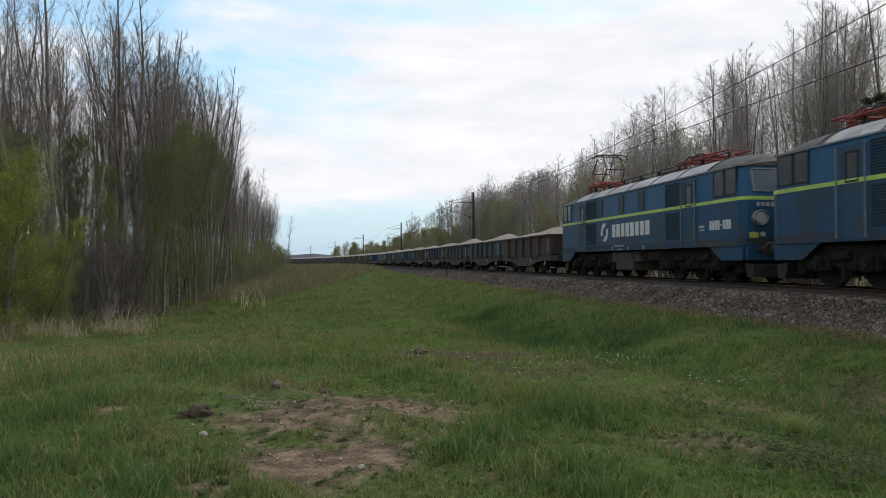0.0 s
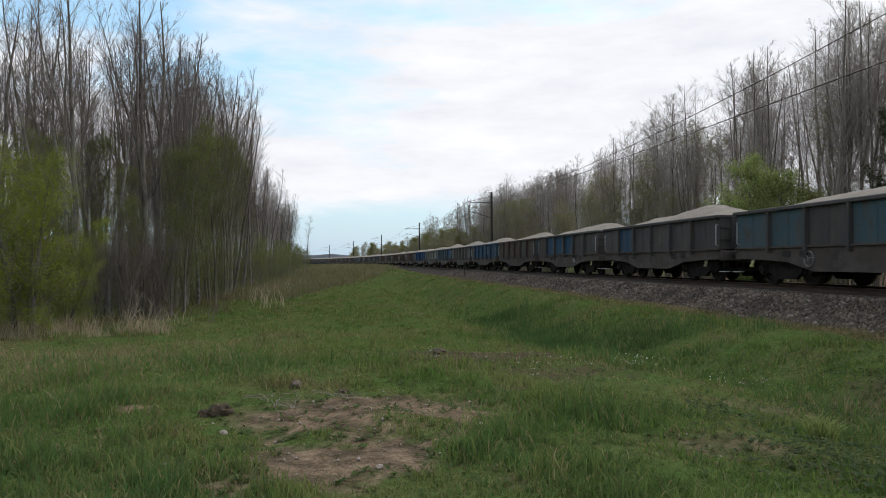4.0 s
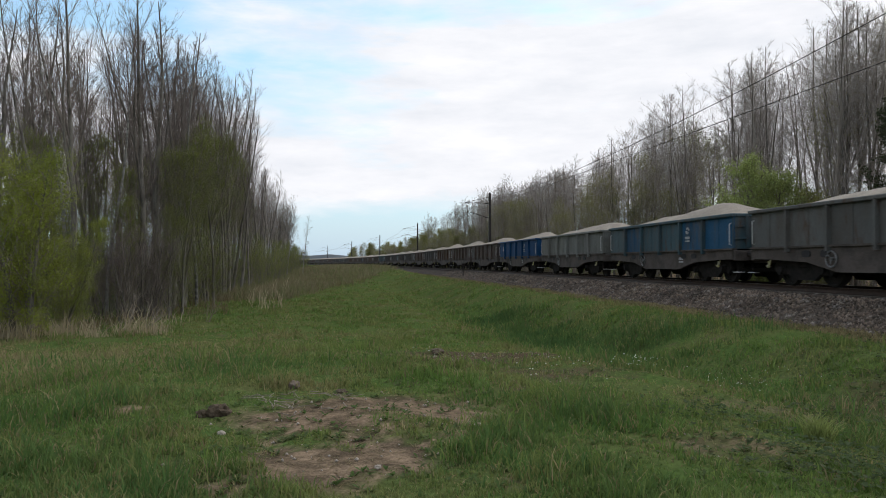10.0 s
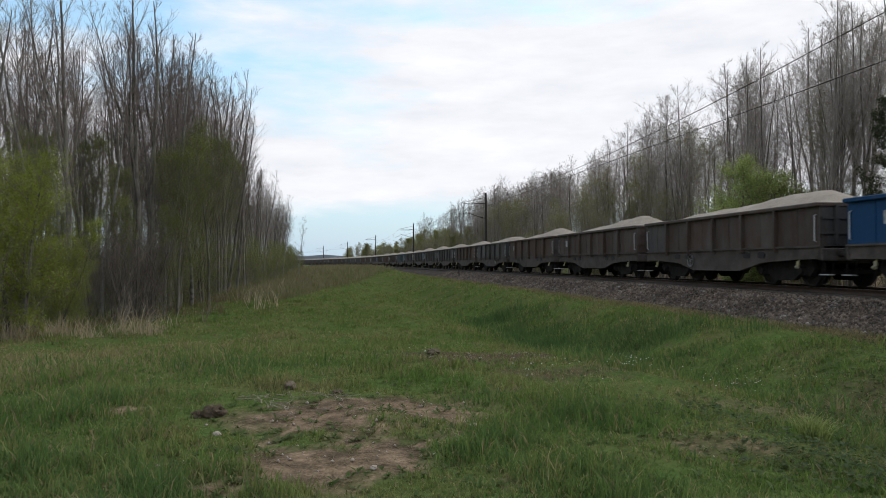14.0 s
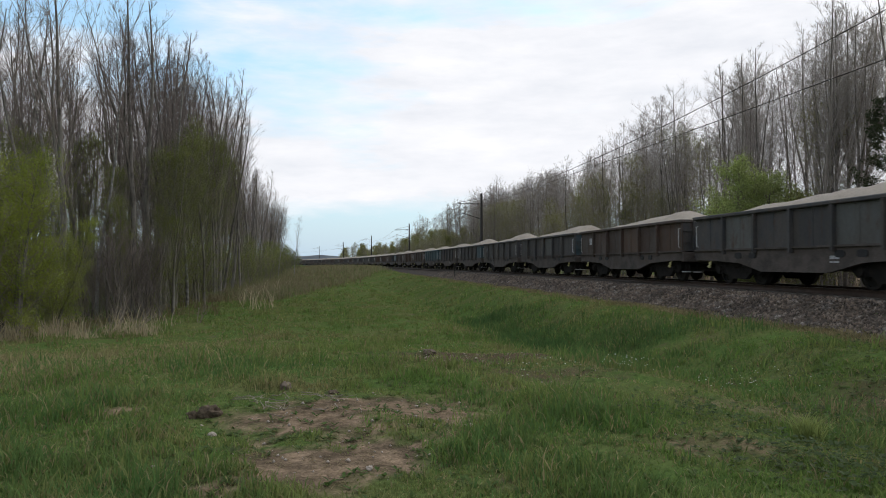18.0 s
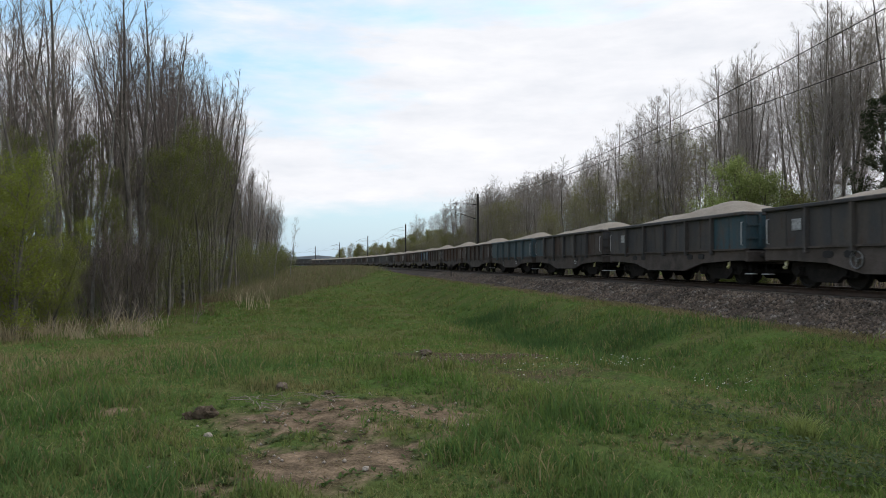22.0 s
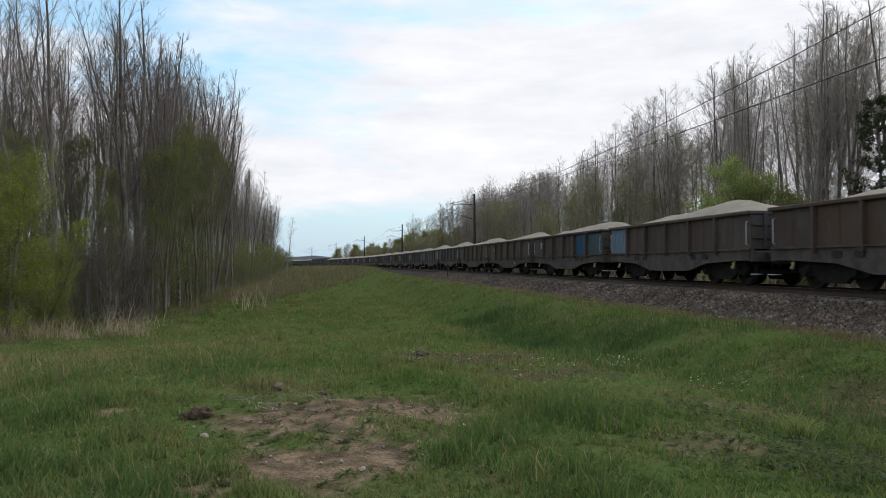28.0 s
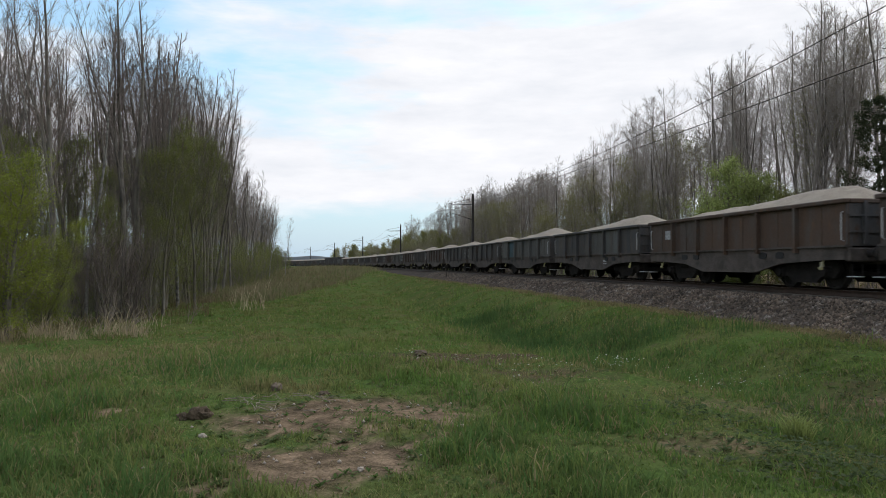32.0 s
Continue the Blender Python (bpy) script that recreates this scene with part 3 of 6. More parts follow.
def wagon_bogie_mesh():
    b = Build()
    for k in (-1, 1):
        y = k * 1.0
        side = [(-1.42, 0.50), (-1.30, 0.76), (-0.75, 0.80), (0.75, 0.80), (1.30, 0.76), (1.42, 0.50), (1.22, 0.30), (0.72, 0.34), (0.48, 0.17), (-0.48, 0.17), (-0.72, 0.34), (-1.22, 0.30)]
        b.prism(side, y - 0.07, y + 0.07)
        for x in (-0.95, 0.95):
            b.soft_box(x, y + k * 0.02, 0.46, 0.30, 0.24, 0.30, 0.04)
            b.disc((x, y + k * 0.17, 0.46), (0, 1, 0), 0.11, 0.08, 10)
            for q in (-0.17, 0.17):
                b.tube([(x + q, y, 0.40), (x + q, y, 0.70)], 0.055, 7)
        b.soft_box(0, y, 0.62, 0.46, 0.2, 0.18, 0.03)
    b.soft_box(0, 0, 0.60, 0.5, 2.1, 0.22, 0.03)
    for x in (-1.36, -0.42, 0.42, 1.36):
        b.box(x, 0, 0.42, 0.07, 1.7, 0.10)
        for k in (-1, 1):
            b.box(x * 1.0, k * 0.75, 0.45, 0.08, 0.10, 0.32)
    return b.mesh("bogie_frame", M_BOGIE)


BOGIE = wagon_bogie_mesh()
BODY_L, BODY_W, FLOOR_Z, TOP_Z = 10.92, 2.78, 1.12, 2.28
POSTS = [-3.54, -1.77, 0.0, 1.77, 3.54]


def wagon_meshes():
    M = {}
    hl, hw = BODY_L / 2, BODY_W / 2
    # one wall bay between two posts
    for key, w in (("bay", 1.77), ("end_bay", hl - 3.54)):
        b = Build()
        b.box(0, 0, (FLOOR_Z + TOP_Z) / 2, w - 0.004, 0.05, TOP_Z - FLOOR_Z)
        b.prism([(-0.016, FLOOR_Z + 0.04), (0.016, FLOOR_Z + 0.04), (0.016, TOP_Z - 0.11), (-0.016, TOP_Z - 0.11)], -0.036, -0.02)
        M[key] = b
    b = Build()
    b.loft([[(-0.05, -0.13, FLOOR_Z - 0.15), (0.05, -0.13, FLOOR_Z - 0.15), (0.05, 0.02, FLOOR_Z - 0.15), (-0.05, 0.02, FLOOR_Z - 0.15)],
            [(-0.05, -0.13, FLOOR_Z + 0.1), (0.05, -0.13, FLOOR_Z + 0.1), (0.05, 0.02, FLOOR_Z + 0.1), (-0.05, 0.02, FLOOR_Z + 0.1)],
            [(-0.05, -0.12, TOP_Z - 0.10), (0.05, -0.12, TOP_Z - 0.10), (0.05, 0.02, TOP_Z - 0.10), (-0.05, 0.02, TOP_Z - 0.10)]], True)
    M["post"] = b
    b = Build()
    for k in (-1, 1):
        b.soft_box(0, k * (hw + 0.03), TOP_Z - 0.055, BODY_L + 0.10, 0.17, 0.11, 0.02)
        b.soft_box(k * (hl - 0.01), 0, TOP_Z - 0.055, 0.12, BODY_W - 0.12, 0.11, 0.02)
    M["top_rail"] = b
    b = Build()
    b.box(0, 0, (FLOOR_Z + TOP_Z) / 2, 0.05, BODY_W, TOP_Z - FLOOR_Z)
    for y in (-0.93, -0.32, 0.32, 0.93):
        b.box(0.06, y, (FLOOR_Z + TOP_Z) / 2, 0.09, 0.09, TOP_Z - FLOOR_Z - 0.1)
    for z in (FLOOR_Z + 0.35, FLOOR_Z + 0.75):
        b.box(0.05, 0, z, 0.05, BODY_W - 0.1, 0.06)
    M["end_wall"] = b
    b = Build()
    for k in (-1, 1):
        y = k * (hw - 0.06)
        b.prism([(-hl, FLOOR_Z + 0.02), (hl, FLOOR_Z + 0.02), (hl, 0.78), (4.4, 0.76), (2.75, 0.68), (1.5, 0.42), (-1.5, 0.42), (-2.75, 0.68), (-4.4, 0.76), (-hl, 0.78)], y - 0.06, y + 0.06)
        b.box(0, y - k * -0.05, FLOOR_Z - 0.01, BODY_L, 0.16, 0.05)
        b.box(0, y + k * 0.045, 0.435, 3.0, 0.11, 0.03)
    b.box(0, 0, 0.98, BODY_L - 0.02, BODY_W - 0.3, 0.12)
    for x in (-hl, hl):
        b.soft_box(x * 0.995, 0, 0.90, 0.2, BODY_W, 0.34, 0.03)
    b.box(0, 0, 0.80, BODY_L - 0.3, 0.36, 0.28)
    for x in (-2.0, -0.7, 0.7, 2.0):
        b.box(x, 0, 0.86, 0.1, BODY_W - 0.3, 0.2)
    M["sill"] = b
    b = Build()
    b.prism([(0.19 * math.copysign(abs(math.cos(a)) ** 0.6, math.cos(a)), 0.095 * math.copysign(abs(math.sin(a)) ** 0.6, math.sin(a))) for a in np.arange(12) * math.pi / 6 + 0.26], -0.012, 0.012)
    M["pocket"] = b
    b = Build()
    b.tube([(-0.12, 0, 0), (0.30, 0, 0)], [0.10, 0.09], 12)
    b.tube([(0.30, 0, 0), (0.48, 0, 0)], 0.065, 10)
    b.tube([(0.48, 0, 0), (0.505, 0, 0), (0.53, 0, 0)], [0.20, 0.225, 0.19], 18)
    M["buffer"] = b
    b = Build()
    b.tube([(0, 0, 0), (0.30, 0, 0.0)], 0.045, 8)
    b.tube([(0.30, 0, 0), (0.46, 0, -0.14), (0.60, 0, -0.02)], 0.03, 6)
    M["coupling"] = b
    return M


WM = wagon_meshes()
MESH = {k: WM[k].mesh(k, M_FRAME) for k in ("post", "top_rail", "end_wall", "sill", "bay", "end_bay")}
MESH["buffer"] = WM["buffer"].mesh("buffer", M_IRON, False)
MESH["coupling"] = WM["coupling"].mesh("coupling", M_IRON)
# flat near-black plate: the dark inside of the pocket is painted, not hollow
MESH["pocket"] = WM["pocket"].mesh("rope_pocket", M_RUBBER_HOLE_SHADE)
b = Build()
b.tube([(0.21 * math.cos(a), 0, 0.21 * math.sin(a)) for a in np.linspace(0, 2 * math.pi, 17)], 0.02, 6, False)
for a in (0.3, 2.4, 4.5):
    b.tube([(0, 0.01, 0), (0.2 * math.cos(a), 0, 0.2 * math.sin(a))], 0.014, 5)
b.disc((0, 0.02, 0), (0, 1, 0), 0.05, 0.08, 8)
MESH["brake_wheel"] = b.mesh("brake_wheel", M_LAMP)
b = Build()
b.tube([(0, 0, 0), (0, -0.06, 0.02), (0, -0.06, 0.70), (0, 0, 0.72)], 0.018, 6)
MESH["grab_rail"] = b.mesh("grab_rail", M_STEP)
b = Build()
b.tube([(-0.02, 0, 0), (-0.02, -0.08, -0.2)], 0.02, 6)
b.tube([(0.02, -0.08, -0.2), (-0.06, -0.08, -0.2)], 0.045, 8)
b.box(0, -0.06, -0.10, 0.09, 0.04, 0.12)
MESH["lever"] = b.mesh("brake_lever", M_BRASS)
b = Build()
b.tube([(-0.17, 0.06, 0.30), (-0.17, 0.06, 0.0), (0.17, 0.06, 0.0), (0.17, 0.06, 0.30)], 0.015, 6)
MESH["hanger"] = b.mesh("step_hanger", M_BOGIE)
b = Build()
b.soft_box(0, 0, 0, 0.36, 0.20, 0.03, 0.008)
MESH["step"] = b.mesh("shunter_step", M_STEP)
b = Build()
b.box(0, 0, 0.06, 0.34, 0.012, 0.09)
b.box(0, 0, -0.06, 0.34, 0.012, 0.05)
MESH["plate"] = b.mesh("data_plate", M_PLATE)
b = Build()
b.box(0, 0, 0, 0.4, 0.012, 0.32)
MESH["sheet"] = b.mesh("faded_panel", M_PLATE)
b = Build()
for k in range(2):
    a0 = k * math.pi
    pts = []
    for q in range(7):
        a = a0 + q * 0.42
        pts.append((0.15 * math.cos(a) * (1 - q * 0.04), 0, 0.15 * math.sin(a) * (1 - q * 0.04)))
    inner = [(p[0] * 0.45 + 0.02, 0, p[2] * 0.45) for p in reversed(pts)]
    ring = pts + inner
    b.loft([[(p[0], -0.006, p[2]) for p in ring], [(p[0], 0.006, p[2]) for p in ring]], True)
MESH["swirl"] = b.mesh("emblem", M_PLATE)


def load_mesh(seed, height):
    """A heap of gravel with two or three humps."""
    rng = random.Random(seed)
    hl, hw = BODY_L / 2 - 0.1, BODY_W / 2 - 0.08
    start, rear, peak, dip = rng.uniform(2.0, 2.8), rng.uniform(0.45, 0.62), rng.uniform(2.4, 3.6), rng.uniform(-0.06, 0.05)
    nx, ny = 60, 18
    v = []
    for i in range(nx):
        x = -hl + 2 * hl * i / (nx - 1)
        line = float(np.interp(x, [-hl, -hl + start, -0.4, peak, peak + 0.6, hl], [0.0, rear, 0.72 + dip, 1.0, 0.97, 0.06]))
        soft = sum(float(np.interp(x + q, [-hl, -hl + start, -0.4, peak, peak + 0.6, hl], [0.0, rear, 0.72 + dip, 1.0, 0.97, 0.06])) for q in (-0.5, -0.25, 0.25, 0.5)) / 4
        along_x = 0.4 * line + 0.6 * soft + 0.05 * noise.noise(Vector((x * 0.9, seed * 5.1, 0)))
        edge = min(1.0, (hl - abs(x)) / 0.6)
        for j in range(ny):
            y = -hw + 2 * hw * j / (ny - 1)
            cross = max(0.0, 1 - (abs(y) / hw) ** 1.6)
            n = noise.noise(Vector((x * 1.1 + seed * 7, y * 1.1, 0.3))) * 0.06 + noise.noise(Vector((x * 4 + seed * 3, y * 4, 1.3))) * 0.025
            z = TOP_Z - 0.10 + (0.08 + height * max(0.0, along_x)) * cross * edge ** 0.8 + n * edge * cross
            v.append((x, y, z))
    f = [(i * ny + j, (i + 1) * ny + j, (i + 1) * ny + j + 1, i * ny + j + 1) for i in range(nx - 1) for j in range(ny - 1)]
    return array_mesh("gravel_load", np.array(v), np.array(f), M_GRAVEL, True)


LOADS = [load_mesh(i + 1, h) for i, h in enumerate((0.54, 0.61, 0.49, 0.57, 0.52))]
TINTED = {}


def tinted(key, mat):
    """The shared mesh of a part in one paint."""
    if (key, mat.name) not in TINTED:
        me = MESH[key].copy()
        me.materials[0] = mat
        TINTED[key, mat.name] = me
    return TINTED[key, mat.name]


def wagon(main, bays, label, marks=(), front=None, load=0, tall=1.0):
    """main: the paint; bays: paints of the six bays from the front (None: main); front: paint of the front end wall."""
    w = new("gondola_wagon")
    tagged(w, label, "freight wagon", "wagons of the train")
    hl, hw = BODY_L / 2, BODY_W / 2
    body = PAINTS[main]
    up = pose(0, 0, FLOOR_Z) @ Matrix.Diagonal((1, 1, tall, 1)) @ pose(0, 0, -FLOOR_Z)
    part("top_rail", tinted("top_rail", body), w, m=up)
    part("sill", MESH["sill"], w, "grimy fish-bellied steel underframe")
    part("end_wall", tinted("end_wall", PAINTS[front or main]), w, m=up @ pose(hl - 0.03, 0, 0))
    part("end_wall", tinted("end_wall", body), w, m=up @ pose(-hl + 0.03, 0, 0, 0, 0, 180))
    xs = [(hl + 3.54) / 2, 2.655, 0.885, -0.885, -2.655, -(hl + 3.54) / 2]
    for k, x in enumerate(xs):
        key = "end_bay" if k in (0, 5) else "bay"
        part("side_panel", tinted(key, PAINTS[bays[k] or main]), w, m=up @ pose(x, -hw + 0.03, 0))
        part("side_panel", tinted(key, body), w, m=up @ pose(x, hw - 0.03, 0, 0, 0, 180))
    for x in POSTS:
        part("side_post", tinted("post", body), w, m=up @ pose(x, -hw, 0))
        part("side_post", tinted("post", body), w, m=up @ pose(x, hw, 0, 0, 0, 180))
    for e in (-1, 1):
        for y in (-0.875, 0.875):
            part("buffer", MESH["buffer"], w, m=pose(e * hl, y, 0.93, 0, 0, 0 if e > 0 else 180))
        part("coupling", MESH["coupling"], w, m=pose(e * hl, 0, 0.90, 0, 0, 0 if e > 0 else 180))
        part("grab_rail", MESH["grab_rail"], w, m=pose(e * (hl - 0.14), -hw, FLOOR_Z + 0.12))
        part("brake_lever", MESH["lever"], w, m=pose(e * (hl - 0.95), -hw + 0.06, 0.76))
        st = part("shunter_step", MESH["step"], w, m=pose(e * (hl + 0.1), -hw + 0.12, 0.36))
        part("step_hanger", MESH["hanger"], st)
        for y in (-hw - 0.004,):
            for q in (0.0, 0.8):
                part("rope_pocket", MESH["pocket"], w, m=pose(e * (1.95 + q), y - 0.004, 0.91))
        bogie = part("bogie", BOGIE, w, "black grimy two-axle bogie", pose(e * 3.35, 0, 0))
        for q in (-0.95, 0.95):
            ws = part("wheelset", WAGON_WHEEL, bogie, "", pose(q, 0, 0.46))
            TURNING.append((ws, w, e * 3.35 + q, q, 0.46))
    if tall == 1.0:
        part("gravel_load", LOADS[load % len(LOADS)], w, "heaped pale gravel load", pose(0, 0, 0))
    if "wheel" in marks:
        part("brake_wheel", MESH["brake_wheel"], w, "", pose(-1.67, -hw - 0.04, 0.76))
    if "plate" in marks:
        part("data_plate", MESH["plate"], w, "white stencilled data panel", pose(1.75, -hw - 0.012, 0.76))
    if "sheet" in marks:
        part("faded_panel", MESH["sheet"], w, "pale faded lettering panel", pose(-4.0, -hw - 0.02, FLOOR_Z + 0.62))
    if "emblem" in marks:
        part("emblem", MESH["swirl"], w, "white round emblem", pose(2.35, -hw - 0.05, FLOOR_Z + 0.72))
        part("lettering", MESH["plate"], w, "unreadable white lettering", pose(2.35, -hw - 0.05, FLOOR_Z + 0.40))
    return w


N = None
FLEET = [
    ("brown", [N, N, N, N, N, N], "brown", "rusty brown open wagon heaped with pale gravel", ("plate",)),
    ("dark", ["teal", "teal", "teal", "dark", "teal", "teal"], "teal", "dark wagon with faded teal panels and a gravel load", ("wheel", "plate")),
    ("dark", [N, N, N, N, "blue", N], "dark", "dark grey open wagon with one blue panel", ()),
    ("dark", [N, "dark", "blue", "blue", "blue", "brown"], "dark", "dark wagon with bright blue repainted panels and gravel", ("plate",)),
    ("brown", [N, "dark", N, N, N, N], "teal", "brown-grey open wagon with a gravel heap", ()),
    ("blue", [N, N, N, N, N, "brown"], "teal", "bright blue open wagon with faded emblem and gravel", ("emblem", "sheet")),
    ("grey", [N, N, N, N, N, N], "teal", "weathered grey open wagon with gravel load", ("wheel",)),
    ("teal", ["blue", "blue", N, N, "blue", "steel"], "teal", "patchy blue and teal open wagon with gravel", ("wheel", "plate", "emblem")),
    ("pale", [N, N, N, N, N, N], "pale", "pale grey-green open wagon with gravel load", ("wheel",)),
    ("navy", [N, N, N, N, N, N], "navy", "freshly painted deep blue wagon with white emblem", ("emblem", "wheel", "plate", "sheet")),
    ("brown", [N, N, N, N, N, "dark"], "dark", "dull dark brown open wagon with gravel", ("wheel",)),
    ("brown", [N, N, N, N, N, N], "brown", "dusty brown open wagon with gravel", ("sheet",)),
    ("rust", [N, N, N, "brown", N, N], "dark", "rust-brown open wagon with an orange tinge", ("sheet",)),
    ("dark", [N, "grey", N, N, "grey", N], "dark", "dark grey open wagon with gravel load", ("plate",)),
    ("brown", ["rust", N, "rust", N, N, N], "dark", "brown open wagon with rusty patches and gravel", ("sheet",)),
    ("dark", [N, N, "grey", N, N, N], "teal", "sooty grey wagon with a teal end wall", ()),
    ("dark", [N, N, N, N, N, N], "dark", "sooty dark grey open wagon with gravel", ("wheel", "sheet")),
    ("dark", ["teal", N, N, N, N, N], "teal", "dark wagon with a teal front panel", ("sheet",)),
    ("dark", ["brown", N, N, "brown", N, "teal"], "dark", "dark brown-grey open wagon with gravel", ("plate",)),
    ("steel", [N, N, N, N, N, N], "teal", "faded steel-blue open wagon with gravel", ("wheel", "plate")),
    ("brown", [N, "dark", N, N, "dark", N], "dark", "dark brown open wagon with gravel", ("sheet",)),
    ("rust", [N, N, "brown", N, N, "brown"], "brown", "rusty orange-brown open wagon with gravel", ()),
    ("brown", [N, N, N, N, N, "sky"], "dark", "brown wagon with a pale blue rear panel", ()),
    ("brown", ["teal", "blue", N, N, N, N], "brown", "brown wagon with a teal and a blue panel", ("sheet",)),
    ("brown", ["rust", N, "rust", "rust", N, N], "dark", "brown open wagon with rusty panels and gravel", ("sheet", "plate")),
    ("rust", [N, N, "rust", N, "brown", "rust"], "dark", "orange-rust open wagon with gravel", ("sheet",)),
    ("dark", [N, "grey", "grey", N, N, N], "dark", "dark grey open wagon with gravel load", ("plate",)),
    ("grey", [N, N, N, N, "teal", N], "dark", "grey open wagon with gravel load", ()),
]
MORE = ["brown", "dark", "dark", "brown", "dark", "brown", "grey", "brown", "dark"]
for i in range(60):
    if i < len(FLEET):
        main, bays, front, label, marks = FLEET[i]
    else:
        main = MORE[i % len(MORE)]
        bays, front, marks = [N] * 6, main, ()
        main = "dark" if i in (43, 44, 45) else main
        bays, front = [N] * 6, main
        label = "tall dark empty open wagon far along the train" if i in (43, 44, 45) else "distant %s open wagon with gravel load" % {"brown": "brown", "dark": "dark grey", "teal": "teal", "rust": "rusty", "grey": "grey"}[main]
    MOVING.append((wagon(main, bays, label, marks, front, i * 3 % 5, 1.55 if i in (43, 44, 45) else 1.0), 41.3 + PITCH * (i + 0.5), 3.35))

# ---------------------------------------------------------------- locomotives
HALF = 1.43


def plan_ring(z, back, half=HALF, nose=8.72):
    """The locomotive's outline from above at height z, its noses drawn in by back."""
    e = nose - back
    q = [(e, -1.10), (e - 0.05, -half + 0.16), (e - 0.14, -half + 0.04), (e - 0.30, -half)]
    pts = [(x, y) for x, y in q] + [(-x, y) for x, y in reversed(q)] + [(-x, -y) for x, y in q] + [(x, -y) for x, y in reversed(q)]
    return [(x, y, z) for x, y in pts]


def loco_meshes():
    L = {}
    L["lower"] = Build().loft([plan_ring(1.42, 0.02), plan_ring(2.58, 0.0)], True).mesh("lower_body", M_LOCO_LOW)
    L["sill"] = Build().loft([plan_ring(1.17, 0.06, HALF + 0.004), plan_ring(1.42, 0.014, HALF + 0.004)], True).mesh("body_sill", M_LOCO_SILL)
    L["stripe"] = Build().loft([plan_ring(2.58, -0.006, HALF + 0.006), plan_ring(2.69, -0.004, HALF + 0.006)], True).mesh("waist_stripe", M_LIME)
    L["upper"] = Build().loft([plan_ring(2.69, 0.0), plan_ring(3.66, 0.24, HALF - 0.02)], True).mesh("upper_body", M_LOCO)
    # roof: a shallow arch that runs down over the cabs
    def arch(x, top, half, base):
        return [(x, y, base + (top - base) * max(0.0, 1 - (abs(y) / half) ** 2.4)) for y in np.linspace(-half, half, 15)]
    rings = [arch(x, 4.22, HALF + 0.02, 3.66) for x in np.linspace(-6.4, 6.4, 9)]
    n = len(rings[0])
    b = Build().add([p for r in rings for p in r], [(i * n + j, i * n + j + 1, (i + 1) * n + j + 1, (i + 1) * n + j) for i in range(len(rings) - 1) for j in range(n - 1)])
    L["seam"] = Build().tube([(0, y, z + 0.012) for _, y, z in arch(0, 4.22, HALF + 0.02, 3.66)], 0.018, 4, False).mesh("roof_seam", M_ROOF_DARK)
    L["roof"] = b.mesh("roof", M_ROOF, False)
    b = Build()
    ends = [(6.4, 4.22, HALF + 0.02), (7.2, 4.19, HALF + 0.015), (7.9, 4.11, HALF), (8.3, 3.98, HALF - 0.06), (8.55, 3.8, HALF - 0.25)]
    rr = [arch(x, t, h, 3.66) for x, t, h in ends]
    n = len(rr[0])
    for i in range(len(rr) - 1):
        b.add(rr[i] + rr[i + 1], [(j, j + 1, n + j + 1, n + j) for j in range(n - 1)])
    b.add(rr[-1], [tuple(range(n))])
    L["roof_end"] = b.mesh("roof_end", M_ROOF_DARK)
    b = Build()
    b.box(0, 0, 3.66, 17.0, 2 * HALF + 0.05, 0.05)
    L["gutter"] = b.mesh("gutter", M_FRAME_GREY)
    b = Build()
    for k in (-1, 1):
        b.prism([(6.6, 1.18), (8.62, 1.18), (8.55, 0.72), (7.35, 0.72), (7.05, 0.90)], k * (HALF - 0.08) - 0.04, k * (HALF - 0.08) + 0.04)
    b.soft_box(8.58, 0, 0.94, 0.16, 2 * HALF - 0.25, 0.46, 0.04)
    L["skirt"] = b.mesh("cab_skirt", M_LOCO_LOW)
    b = Build()
    b.prism([(8.3, 0.68), (8.8, 0.58), (8.75, 0.20), (8.45, 0.20)], -1.15, 1.15)
    L["plough"] = b.mesh("rail_guard", M_IRON)
    # windows and doors, each a frame and a pane, built about its own middle on the side wall
    def window(w, h, name, inset=0.0):
        fr = Build()
        for x, z, sx, sz in ((0, h / 2, w + 0.06, 0.05), (0, -h / 2, w + 0.06, 0.05), (-w / 2, 0, 0.05, h), (w / 2, 0, 0.05, h)):
            fr.box(x, 0, z, sx, 0.035, sz)
        pane = Build().box(0, 0.004, 0, w, 0.02, h)
        return fr.mesh(name + "_frame", M_RUBBER_HOLE_SHADE), pane.mesh(name + "_pane", M_GLASS)
    L["cab_window"] = window(0.64, 0.82, "cab_window")
    L["quarter_light"] = window(0.60, 0.82, "quarter_light")
    b = Build()
    b.box(0, 0, 0, 0.85, 0.03, 2.28)
    L["door"] = b.mesh("cab_door", M_LOCO_DOOR)
    L["door_window"] = window(0.42, 0.72, "door_window")
    L["door_stripe"] = Build().box(0, 0, 0, 0.85, 0.034, 0.11).mesh("door_stripe", M_LIME)
    # thin near-black box on the wall paints the shade of the foot recess
    L["foot_hole"] = Build().soft_box(0, 0, 0, 0.34, 0.02, 0.13, 0.008).mesh("foot_hole", M_RUBBER_HOLE_SHADE)
    L["jack_mark"] = Build().box(0, 0, 0, 0.12, 0.012, 0.14).mesh("jacking_mark", M_PLATE)
    fr, b = Build(), Build()
    for x, z, sx, sz in ((0, 0.38, 0.52, 0.04), (0, -0.38, 0.52, 0.04), (-0.25, 0, 0.04, 0.76), (0.25, 0, 0.04, 0.76), (0, 0.05, 0.48, 0.04)):
        fr.box(x, 0, z, sx, 0.03, sz)
